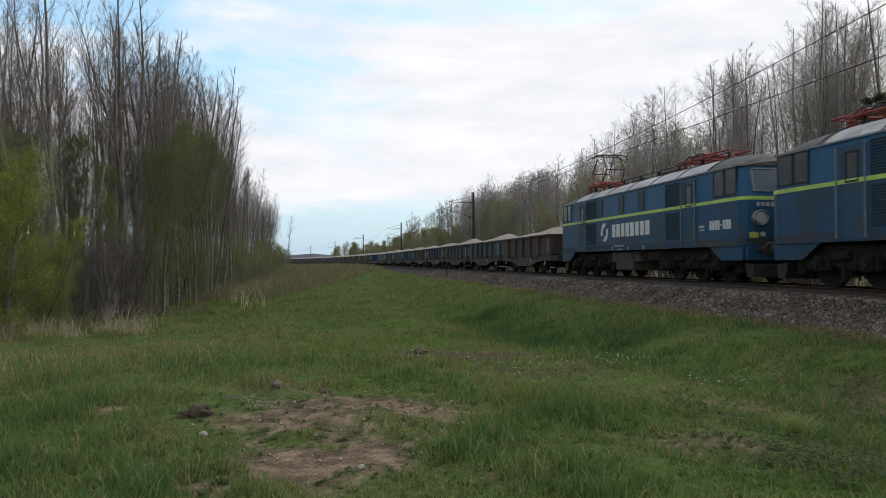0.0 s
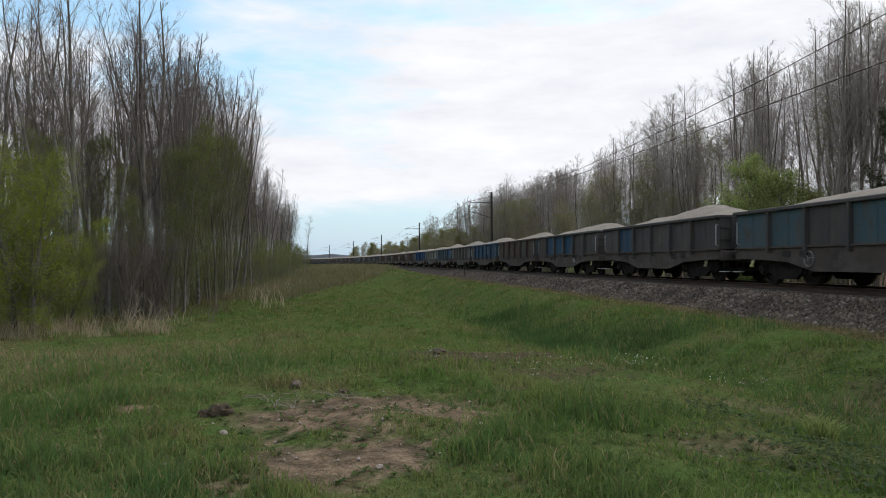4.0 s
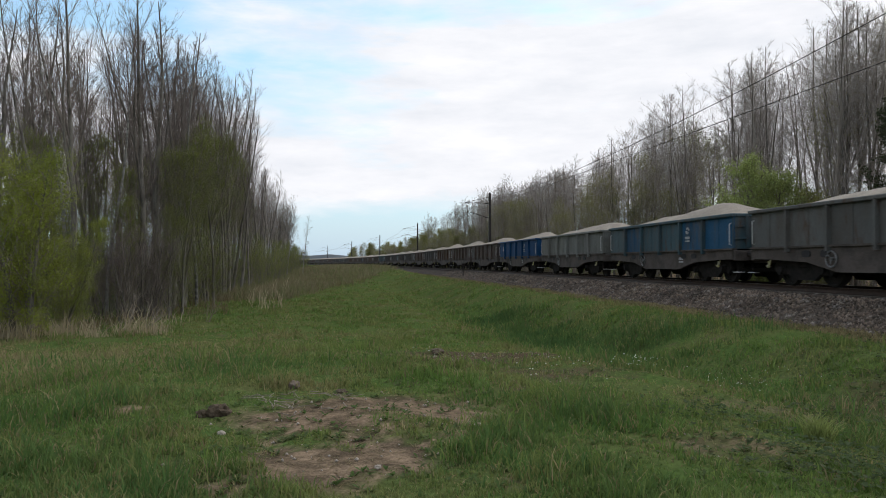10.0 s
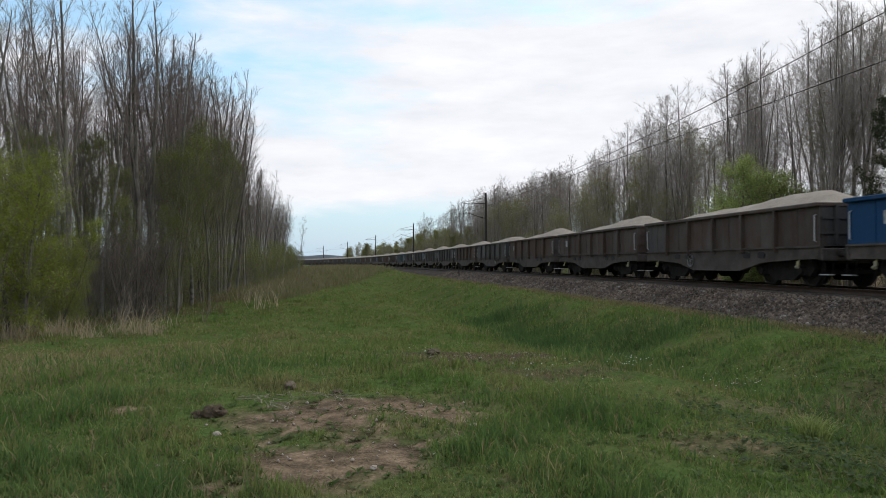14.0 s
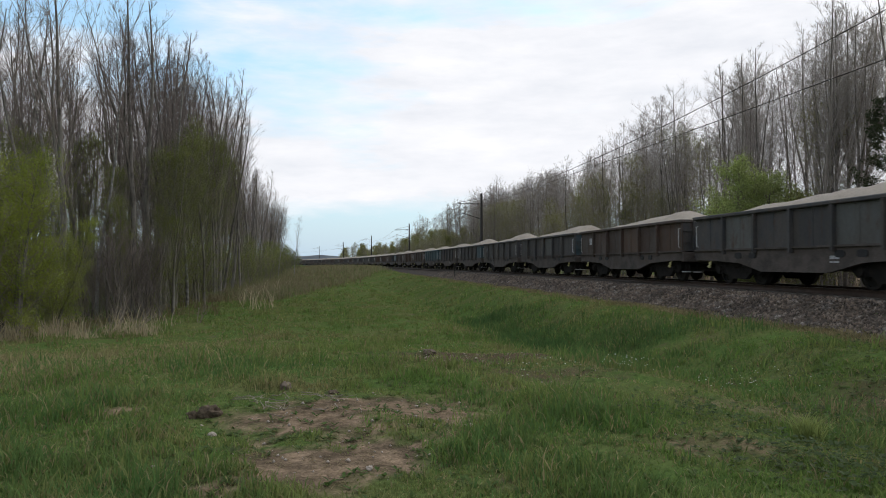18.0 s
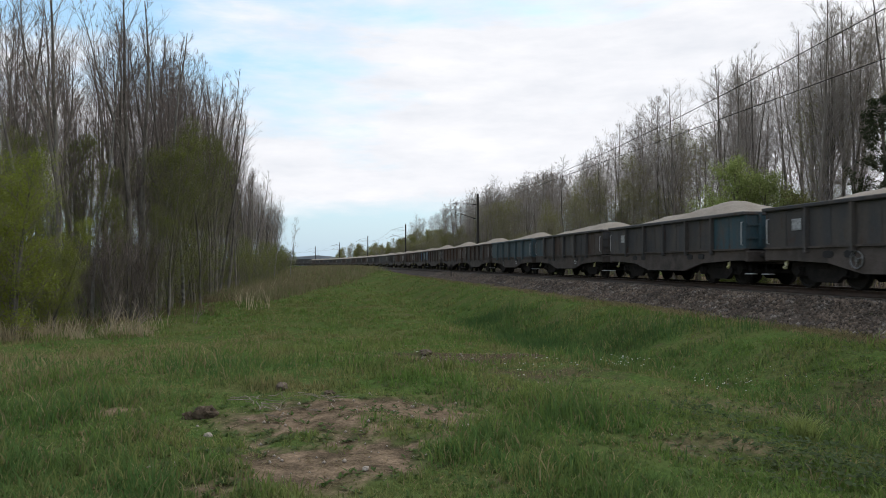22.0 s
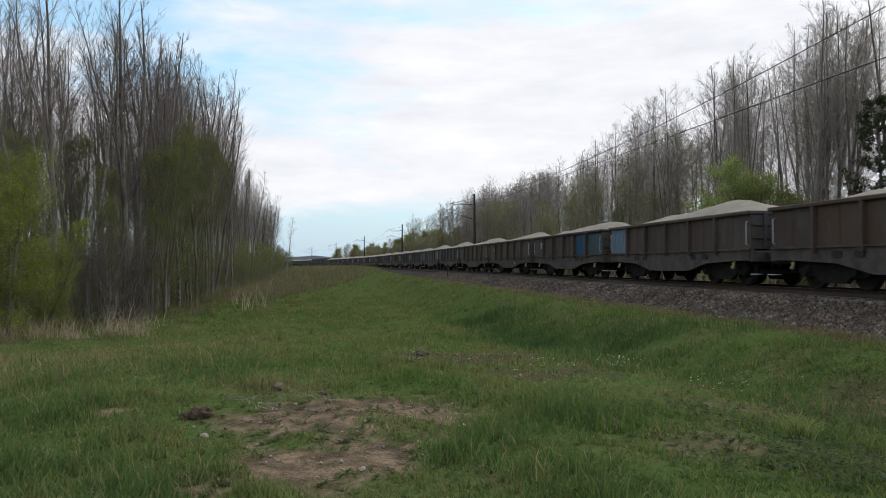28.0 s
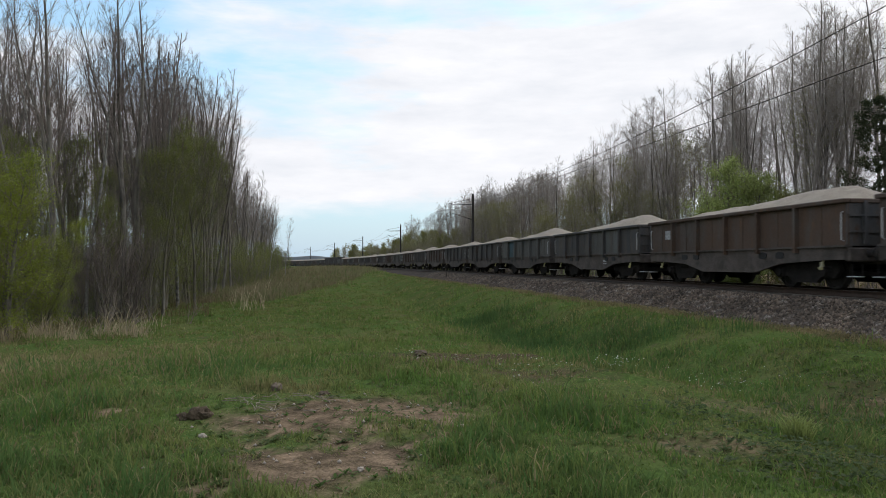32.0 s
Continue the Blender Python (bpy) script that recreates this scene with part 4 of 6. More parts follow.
    b.box(0, 0.004, 0, 0.48, 0.02, 0.74)
    L["hatch"] = (fr.mesh("hatch_frame", M_LOCO_DOOR), b.mesh("hatch_panel", M_HATCH))
    b = Build()
    b.tube([(0, -0.07, -1.1), (0, -0.07, 1.15)], 0.02, 6)
    for z in (-1.1, 1.15):
        b.tube([(0, 0, z), (0, -0.07, z)], 0.02, 6)
    L["handrail"] = b.mesh("door_handrail", M_FRAME_GREY)
    def grille(w, h):
        g = Build().box(0, 0.01, 0, w, 0.02, h)
        n = int(h / 0.07)
        for k in range(n):
            g.box(0, -0.004, -h / 2 + (k + 0.5) * h / n, w - 0.05, 0.02, 0.03, Matrix.Rotation(0.5, 3, "X"))
        for x in (-w / 2, w / 2):
            g.box(x, -0.005, 0, 0.04, 0.03, h)
        return g.mesh("grille", M_GRILLE)
    L["grille_tall"] = grille(1.15, 0.85)
    L["grille_low"] = grille(1.10, 1.0)
    # nose
    b = Build()
    for y in (-0.58, 0.58):
        for x, z, sx, sz in ((0, 0.36, 1.02, 0.05), (0, -0.36, 1.02, 0.05), (-0.5, 0, 0.05, 0.74), (0.5, 0, 0.05, 0.74)):
            b.box(0, y + x, z, 0.05, sx, sz)
    L["screen_frame"] = b.mesh("windscreen_frame", M_FRAME_GREY)
    L["screen"] = Build().box(0, 0, 0, 0.02, 0.98, 0.70).mesh("windscreen", M_GLASS)
    b = Build()
    b.tube([(-0.05, 0, 0), (0.13, 0, 0), (0.16, 0, 0)], [0.25, 0.25, 0.22], 24, False)
    b.tube([(0.16, 0, 0), (0.10, 0, 0), (0.03, 0, 0)], [0.22, 0.17, 0.02], 24, False)
    L["headlight"] = b.mesh("headlight", M_LAMP, True)
    L["headlight_lens"] = Build().tube([(0.12, 0, 0), (0.14, 0, 0)], [0.18, 0.14], 20).mesh("headlight_lens", M_LENS)
    L["marker"] = Build().tube([(0, 0, 0), (0.06, 0, 0)], [0.085, 0.075], 12).mesh("marker_lamp", M_LENS)
    L["patch"] = Build().box(0, 0, 0, 0.02, 0.28, 0.18).mesh("yellow_patch", M_YELLOW)
    b = Build()
    for k in range(6):
        b.box(0, -0.4 + k * 0.16, 0, 0.012, 0.11, 0.13)
    L["nose_bars"] = b.mesh("nose_number_bars", M_PLATE)
    # bogie
    b = Build()
    for k in (-1, 1):
        y = k * 1.08
        b.prism([(-2.85, 0.80), (-2.7, 1.08), (2.7, 1.08), (2.85, 0.80), (2.6, 0.56), (1.2, 0.56), (1.0, 0.48), (-1.0, 0.48), (-1.2, 0.56), (-2.6, 0.56)], y - 0.07, y + 0.07)
        for x in (-1.75, 0, 1.75):
            b.soft_box(x, y + k * 0.08, 0.62, 0.36, 0.26, 0.42, 0.04)
            b.disc((x, y + k * 0.24, 0.62), (0, 1, 0), 0.13, 0.08, 12)
            for q in (-0.36, 0.36):
                b.tube([(x + q, y + k * 0.1, 0.45), (x + q, y + k * 0.1, 0.86)], 0.09, 8)
                for h in range(4):
                    b.tube([(x + q, y + k * 0.1, 0.50 + h * 0.09), (x + q, y + k * 0.1, 0.53 + h * 0.09)], 0.115, 8)
        for x in (-0.88, 0.88):
            b.tube([(x - 0.3, y + k * 0.1, 0.78), (x + 0.3, y + k * 0.1, 0.84)], 0.12, 10)
            b.box(x, y + k * 0.02, 0.45, 0.10, 0.16, 0.5)
    for x in (-2.6, -0.88, 0.88, 2.6):
        b.box(x, 0, 0.8, 0.2, 2.1, 0.25)
    # traction motors, sand boxes and brake hangers fill the space between the wheels
    for x in (-1.3, 0.45, 1.3):
        b.soft_box(x, 0, 0.62, 0.95, 1.2, 0.62, 0.08)
    b.soft_box(0, 0, 1.02, 5.4, 1.9, 0.26, 0.04)
    for k in (-1, 1):
        for x in (-2.68, -0.88, 0.88, 2.68):
            b.soft_box(x, k * 0.98, 0.55, 0.34, 0.22, 0.46, 0.03)
            b.tube([(x, k * 0.8, 0.75), (x + 0.12, k * 0.8, 0.2)], 0.035, 6)
    L["bogie"] = b.mesh("bogie_frame", M_BOGIE)
    b = Build()
    b.soft_box(-0.75, 0, 0.72, 1.75, 2.5, 0.80, 0.05)
    b.soft_box(-1.95, 0, 0.90, 0.6, 2.4, 0.50, 0.05)
    b.soft_box(0.45, 0, 0.92, 0.6, 2.4, 0.50, 0.05)
    b.soft_box(0.4, 0, 0.95, 4.2, 1.7, 0.40, 0.05)
    L["tank"] = b.mesh("transformer_box", M_FRAME)
    b = Build()
    for x in np.linspace(-6.2, 6.2, 8):
        b.tube([(x, -0.4, 4.2), (x, -0.4, 4.40)], 0.05, 7)
        for h in (4.26, 4.32, 4.38):
            b.tube([(x, -0.4, h - 0.012), (x, -0.4, h + 0.012)], 0.085, 8)
    b.tube([(-6.2, -0.4, 4.42), (6.2, -0.4, 4.42)], 0.022, 6)
    for x, w in ((-1.6, 1.3), (1.4, 1.6)):
        b.soft_box(x, 0.2, 4.27, w, 0.9, 0.22, 0.04)
    L["roof_gear"] = b.mesh("roof_bus_bar", M_IRON)
    # letters of the builder's mark stand as plain blocks
    b = Build()
    for k in range(8):
        b.box(k * 0.485 + 0.16, 0, 0.31, 0.36 + 0.03 * math.sin(k * 2.1), 0.012, 0.56)
    L["word"] = b.mesh("word_block", M_WHITE)
    b = Build()
    for k in range(8):
        if k != 4:
            b.box(k * 0.165, 0, 0.15, 0.115, 0.012, 0.30)
        else:
            b.box(k * 0.165, 0, 0.15, 0.10, 0.012, 0.05)
    L["number"] = b.mesh("number_bars", M_WHITE)
    b = Build()
    for k in range(2):
        a0 = 1.2 + k * math.pi
        outer = [(0.42 * math.cos(a0 + q * 0.33), 0, 0.42 * math.sin(a0 + q * 0.33)) for q in range(8)]
        inner = [(0.22 * math.cos(a0 + q * 0.33 + 0.35), 0, 0.22 * math.sin(a0 + q * 0.33 + 0.35)) for q in range(7, -1, -1)]
        ring = outer + inner
        b.loft([[(p[0], -0.006, p[2]) for p in ring], [(p[0], 0.006, p[2]) for p in ring]], True)
    L["swirl"] = b.mesh("round_emblem", M_WHITE)
    b = Build()
    for k in range(4):
        b.box(k * 0.26, 0, 0, 0.20, 0.012, 0.07)
    b.box(0.4, 0, -0.16, 0.5, 0.012, 0.05)
    L["small_bars"] = b.mesh("small_lettering_bars", M_PLATE)
    return L


LM = loco_meshes()


def pantograph(parent, x, raised):
    base = Build()
    for k in (-1, 1):
        base.tube([(-1.1, k * 0.55, 0.30), (1.1, k * 0.55, 0.30)], 0.05, 6)
        for q in (-0.9, 0.9):
            base.tube([(q, k * 0.55, -0.05), (q, k * 0.55, 0.26)], 0.06, 8)
            base.tube([(q, k * 0.55, 0.06), (q, k * 0.55, 0.10)], 0.11, 8)
            base.tube([(q, k * 0.55, 0.16), (q, k * 0.55, 0.20)], 0.11, 8)
    for q in (-0.9, 0.0, 0.9):
        base.tube([(q, -0.6, 0.30), (q, 0.6, 0.30)], 0.05, 6)
    for q in (-0.45, 0.45):
        base.disc((q, 0, 0.38), (0, 1, 0), 0.09, 1.2, 10)
    foot = part("pantograph_base", base.mesh("pantograph_base", M_RED), parent, "red pantograph base frame on insulators", pose(x, 0, 4.2 if raised else 4.12))
    head = Build()
    steel = M_IRON if raised else M_RED
    knee, top, out = (0.98, 1.72, 0.98) if raised else (0.38, 0.40, 1.75)
    lower = Build().tube([(0.45, 0.5, 0.38), (out, 0.45, knee)], [0.045, 0.03], 6).mesh("lower_arm", M_RED)
    upper = Build().tube([(out, 0.45, knee), (0.28, 0.4, top)], [0.026, 0.022], 6).mesh("upper_arm", steel)
    cross = Build().tube([(out, -0.45, knee), (out, 0.45, knee)], 0.026, 6).mesh("cross_bar", steel)
    for sx in (-1, 1):
        for sy in (-1, 1):
            flip = Matrix.Diagonal((sx, sy, 1, 1))
            part("lower_arm", lower, foot, m=flip)
            part("upper_arm", upper, foot, m=flip)
        part("cross_bar", cross, foot, m=Matrix.Diagonal((sx, 1, 1, 1)))
    for q in (-0.30, 0.30):
        head.tube([(q, -0.95, top - 0.16), (q, -0.75, top + 0.02), (q, -0.5, top + 0.06), (q, 0.5, top + 0.06), (q, 0.75, top + 0.02), (q, 0.95, top - 0.16)], 0.03, 6)
    for k in (-0.4, 0.4):
        head.tube([(-0.34, k, top + 0.02), (0.34, k, top + 0.02)], 0.022, 6)
    part("pantograph_head", head.mesh("pantograph_head", M_IRON), foot)


def locomotive(label, rear_up, marked):
    o = new("electric_locomotive")
    tagged(o, label, "locomotive", "locomotives at the head of the train")
    part("lower_body", LM["lower"], o, "dusty dark blue lower body")
    part("body_sill", LM["sill"], o, "dusty grey-blue sill under the body")
    part("waist_stripe", LM["stripe"], o, "lime green waist stripe")
    part("upper_body", LM["upper"], o, "bright blue upper body")
    part("roof", LM["roof"], o, "pale grey arched roof")
    part("gutter", LM["gutter"], o)
    for x in np.linspace(-6.6, 6.6, 7):
        part("roof_seam", LM["seam"], o, m=pose(x, 0, 0))
    part("transformer_box", LM["tank"], o, "grey box between the bogies")
    part("roof_bus_bar", LM["roof_gear"], o)
    for e in (-1, 1):
        turn = pose(0, 0, 0, 0, 0, 0 if e > 0 else 180)
        part("roof_end", LM["roof_end"], o, "sooty roof end over the cab", turn)
        part("cab_skirt", LM["skirt"], o, m=turn)
        part("rail_guard", LM["plough"], o, m=turn)
        part("windscreen_frame", LM["screen_frame"], o, m=turn @ pose(8.62, 0, 3.20, 0, -13.9, 0))
        for y in (-0.58, 0.58):
            part("windscreen", LM["screen"], o, m=turn @ pose(8.605, y, 3.20, 0, -13.9, 0))
            part("buffer", MESH["buffer"], o, m=turn @ pose(8.72, y * 1.5, 1.05))
            part("marker_lamp", LM["marker"], o, m=turn @ pose(8.71, y * 1.4, 1.52))
        part("coupling", MESH["coupling"], o, m=turn @ pose(8.7, 0, 1.03))
        for y in (-0.92, 0.92):
            lamp = part("headlight", LM["headlight"], o, "large round headlight", turn @ pose(8.70, y, 2.02))
            part("headlight_lens", LM["headlight_lens"], lamp)
        part("nose_number_bars", LM["nose_bars"], o, m=turn @ pose(8.726, -0.55, 2.44))
        part("yellow_patch", LM["patch"], o, m=turn @ pose(8.722, -1.10, 1.50))
        bogie = part("bogie", LM["bogie"], o, "black three-axle bogie with coil springs", pose(e * 5.15, 0, 0))
        for q in (-1.75, 0, 1.75):
            ws = part("wheelset", LOCO_WHEEL, bogie, "", pose(q, 0, 0.625))
            TURNING.append((ws, o, e * 5.15 + q, q, 0.625))
    for side in (-1, 1):
        y = side * (HALF + 0.004)
        def wall(x, z, far=0):
            return pose(x, y, z, 0, 0, 0 if side < 0 else 180)
        def dressed(x, z, key, name):
            fr = part(name, LM[key][0], o, m=wall(x, z))
            part("pane", LM[key][1], fr)
        for e in (-1, 1):
            dressed(e * 7.99, 3.20, "cab_window", "cab_window")
            dressed(e * 7.30, 3.20, "quarter_light", "cab_window")
            d = part("cab_door", LM["door"], o, "grey-blue cab door", wall(e * 5.35, 2.36))
            part("door_window", LM["door_window"][0], d, m=pose(0, -0.012, 0.62))
            part("door_stripe", LM["door_stripe"], d, "lime stripe across the door", pose(0, -0.004, 0.275))
            part("door_glass", LM["door_window"][1], d, m=pose(0, -0.010, 0.62))
            part("foot_hole", LM["foot_hole"], o, m=wall(e * 5.35, 1.30))
            for q in (-0.5, 0.5):
                part("door_handrail", LM["handrail"], o, "pale steel handrail", m=wall(e * 5.35 + q, 2.36))
            part("grille", LM["grille_tall"], o, "dark ventilation grille", wall(e * 4.15, 3.12))
            part("grille", LM["grille_low"], o, "dark ventilation grille", wall(e * 4.15, 1.98))
        for x in (-3.0, -0.6, 1.4):
            hatch = part("body_hatch", LM["hatch"][0], o, "dull brown-grey hatch in the upper body", wall(x, 3.14))
            part("hatch_panel", LM["hatch"][1], hatch)
        for x in (-1.6, 0.1, 1.6):
            part("jacking_mark", LM["jack_mark"], o, "small white mark on the sill", wall(x, 1.27))
        if marked:
            part("emblem", LM["swirl"], o, "white round emblem", wall(-2.52 if side < 0 else 2.52, 2.02))
            part("word_blocks", LM["word"], o, "white block lettering", wall(-1.58 if side < 0 else 1.58, 1.73))
            part("number_bars", LM["number"], o, "white number bars", wall(6.78 if side < 0 else -6.78, 1.72))
            part("small_lettering_bars", LM["small_bars"], o, m=wall(-1.2 if side < 0 else 1.2, 1.38))
            part("data_plate", MESH["plate"], o, "white data panel", wall(6.2, 1.80))
    pantograph(o, 4.35, False)
    pantograph(o, -5.6, rear_up)
    return o


MOVING.append((locomotive("blue electric locomotive with lime stripe, rear pantograph raised", True, True), 31.02, 5.15))
MOVING.append((locomotive("leading blue electric locomotive with folded red pantographs", False, False), 12.25, 5.15))

# ---------------------------------------------------------------- overhead line
MASTS = [-45.0, 17.8, 83.0, 147.0, 211.0, 275.0, 339.0, 403.0]
WIRE_Z, CABLE_Z = RAIL_Z + 5.95, RAIL_Z + 7.28


def mast():
    o = new("catenary_mast")
    tagged(o, "weathered concrete catenary mast with a bracket arm", "mast", "masts along the line")
    b = Build()
    b.loft([[(x * w, y * w, z) for x, y in ((-1, -1), (1, -1), (1, 1), (-1, 1))] for z, w in ((-0.8, 0.16), (0.0, 0.16), (8.6, 0.10))], True)
    part("pole", b.mesh("mast_pole", M_IRON), o)
    b = Build()
    b.tube([(0, 0, 5.7), (-2.7, 0, 6.5)], 0.03, 6)
    b.tube([(0, 0, 7.4), (-2.9, 0, 7.45)], 0.03, 6)
    b.tube([(0, 0, 8.1), (-2.9, 0, 7.45)], 0.02, 6)
    b.tube([(-2.2, 0, 6.35), (-3.3, 0, 6.0)], 0.02, 6)
    part("bracket_arm", b.mesh("bracket_arm", M_IRON), o)
    for z, dz in ((5.77, 0.25), (7.4, 0.02)):
        pts = [(-0.25 - k * 0.04, 0, z + dz * k * 0.04) for k in range(9)]
        part("insulator", Build().tube(pts, [0.07 if k % 2 else 0.035 for k in range(9)], 8).mesh("insulator", M_RUBBER_HOLE_SHADE), o)
    return o


first_mast = mast()
for i, s in enumerate(MASTS):
    x, y = on_line(s, -2.95)
    _, a = line_at(s)
    m = pose(x, y, 0.0 + 0.94, 0, 0, math.degrees(a))
    if i == 0:
        first_mast.matrix_basis = m
    else:
        copy_thing(first_mast, m)


def wire_points(z_mast, z_mid):
    pts = []
    for s0, s1 in zip(MASTS[:-1], MASTS[1:]):
        for k in range(10):
            u = k / 10
            x, y = on_line(s0 + (s1 - s0) * u, 0.12 * math.sin(s0 + u * 3))
            pts.append((x, y, z_mid + (z_mast - z_mid) * (2 * u - 1) ** 2))
    return pts


overhead = new("overhead_line")
tagged(overhead, "thin dark overhead contact wire with messenger cable", "overhead wire")
part("contact_wire", Build().tube(wire_points(WIRE_Z, WIRE_Z), 0.013, 5).mesh("contact_wire", M_COPPER), overhead)
part("messenger_cable", Build().tube(wire_points(CABLE_Z, CABLE_Z - 1.07), 0.013, 5).mesh("messenger_cable", M_COPPER), overhead)
for s0, s1 in zip(MASTS[:4], MASTS[1:5]):
    for k in range(1, 8):
        u = k / 8
        x, y = on_line(s0 + (s1 - s0) * u, 0.12 * math.sin(s0 + u * 3))
        top = CABLE_Z - 1.07 + 1.07 * (2 * u - 1) ** 2
        part("dropper", Build().tube([(x, y, WIRE_Z), (x, y, top)], 0.006, 4).mesh("dropper", M_COPPER), overhead)

# ---------------------------------------------------------------- trees
def tubes(branches, sides):
    """Branches, each a list of points with radii, as one pair of arrays."""
    V, F, n = [], [], 0
    ang = 2 * np.pi * np.arange(sides) / sides
    ca, sa = np.cos(ang), np.sin(ang)
    for pts, rad in branches:
        k = len(pts)
        d = np.empty_like(pts)
        d[1:-1] = pts[2:] - pts[:-2]
        d[0], d[-1] = pts[1] - pts[0], pts[-1] - pts[-2]
        d /= np.linalg.norm(d, axis=1)[:, None] + 1e-9
        ref = np.array([1.0, 0, 0]) if abs(d[0, 2]) > 0.8 else np.array([0, 0, 1.0])
        u = np.cross(d, ref)
        u /= np.linalg.norm(u, axis=1)[:, None] + 1e-9
        w = np.cross(d, u)
        V.append((pts[:, None] + rad[:, None, None] * (u[:, None] * ca[None, :, None] + w[:, None] * sa[None, :, None])).reshape(-1, 3))
        i = np.arange(k - 1)[:, None] * sides
        j = np.arange(sides)[None]
        jn = (j + 1) % sides
        F.append((np.stack([i + j, i + jn, i + sides + jn, i + sides + j], -1) + n).reshape(-1, 4))
        n += k * sides
    return np.concatenate(V), np.concatenate(F)


def grow(rng, start, way, length, r0, k, bend, lift):
    """A branch of k points that wanders and turns upwards."""
    pts = [np.array(start, float)]
    d = np.array(way, float)
    for _ in range(k - 1):
        d = d + rng.normal(0, bend, 3) + np.array([0, 0, lift])
        d /= np.linalg.norm(d)
        pts.append(pts[-1] + d * length / (k - 1))
    return np.array(pts), r0 * np.linspace(1, 0.25, k)


def along(pts, u):
    x = u * (len(pts) - 1)
    i = min(int(x), len(pts) - 2)
    return pts[i] + (pts[i + 1] - pts[i]) * (x - i), (pts[i + 1] - pts[i]) / (np.linalg.norm(pts[i + 1] - pts[i]) + 1e-9)


def leaf_quads(rng, centres, size, droop=0.0):
    n = len(centres)
    a = rng.normal(0, 1, (n, 3))
    a /= np.linalg.norm(a, axis=1)[:, None]
    b = np.cross(a, rng.normal(0, 1, (n, 3)))
    b /= np.linalg.norm(b, axis=1)[:, None]
    s = size * rng.uniform(0.6, 1.4, (n, 1))
    v = np.stack([centres - a * s, centres + b * s * 0.5, centres + a * s, centres - b * s * 0.5], 1).reshape(-1, 3)
    return v, np.arange(4 * n).reshape(n, 4)


def grow_many(rng, starts, ways, lengths, radii, k, bend, lift, taper=0.3):
    """Many branches at once, each of k points; they wander and turn upwards by lift."""
    d = ways / (np.linalg.norm(ways, axis=1)[:, None] + 1e-9)
    pts = np.empty((len(starts), k, 3))
    pts[:, 0] = starts
    for j in range(1, k):
        d = d + rng.normal(0, bend, d.shape) + np.array([0, 0, lift])
        d /= np.linalg.norm(d, axis=1)[:, None]
        pts[:, j] = pts[:, j - 1] + d * (lengths / (k - 1))[:, None]
    return pts, radii[:, None] * np.linspace(1, taper, k)[None]


def many_tubes(pts, rad, sides):
    """Tubes round many branches, as vertices and triangles."""
    n, k, _ = pts.shape
    d = np.gradient(pts, axis=1)
    d /= np.linalg.norm(d, axis=2)[..., None] + 1e-9
    ref = np.where(np.abs(d[:, :1, 2:3]) > 0.8, np.array([1.0, 0, 0]), np.array([0, 0, 1.0]))
    u = np.cross(d, np.broadcast_to(ref, d.shape))
    u /= np.linalg.norm(u, axis=2)[..., None] + 1e-9
    w = np.cross(d, u)
    a = 2 * np.pi * np.arange(sides) / sides
    v = pts[:, :, None] + rad[:, :, None, None] * (u[:, :, None] * np.cos(a)[:, None] + w[:, :, None] * np.sin(a)[:, None])
    i = (np.arange(n)[:, None, None] * k + np.arange(k - 1)[None, :, None]) * sides
    j = np.arange(sides)[None, None]
    jn = (j + 1) % sides
    f = np.concatenate([np.stack([i + j, i + jn, i + sides + jn], -1).reshape(-1, 3), np.stack([i + j, i + sides + jn, i + sides + j], -1).reshape(-1, 3)])
    return v.reshape(-1, 3), f


def spikes(rng, pts, width):
    """The finest twigs: bent tapering slivers of three points."""
    n = len(pts)
    u = np.cross(pts[:, 2] - pts[:, 0], rng.normal(0, 1, (n, 3)))
    u *= width / (np.linalg.norm(u, axis=1)[:, None] + 1e-9)
    v = np.stack([pts[:, 0] - u, pts[:, 0] + u, pts[:, 1] + u * 0.7, pts[:, 1] - u * 0.7, pts[:, 2]], 1).reshape(-1, 3)
    i = 5 * np.arange(n)[:, None]
    return v, np.concatenate([i + np.array([[0, 1, 2]]), i + np.array([[0, 2, 3]]), i + np.array([[3, 2, 4]])])


def points_on(rng, pts, each, lo, hi=1.0):
    """Places on branches, so many on each, with the branches' ways there and their share of the length."""
    n, k, _ = pts.shape
    u = rng.uniform(lo, hi, (n, each))
    x = u * (k - 1)
    i = np.minimum(x.astype(int), k - 2)
    row = np.arange(n)[:, None]
    p0, p1 = pts[row, i], pts[row, i + 1]
    d = p1 - p0
    d = d / (np.linalg.norm(d, axis=2)[..., None] + 1e-9)
    return (p0 + (p1 - p0) * (x - i)[..., None]).reshape(-1, 3), d.reshape(-1, 3), u.reshape(-1)


def aside(rng, ways, amount, rise):
    """Ways that leave the given ones sideways."""
    q = np.cross(ways, rng.normal(0, 1, ways.shape))
    q /= np.linalg.norm(q, axis=1)[:, None] + 1e-9
    return ways + q * rng.uniform(0.5, 1.3, (len(ways), 1)) * amount + np.array([0, 0, rise])


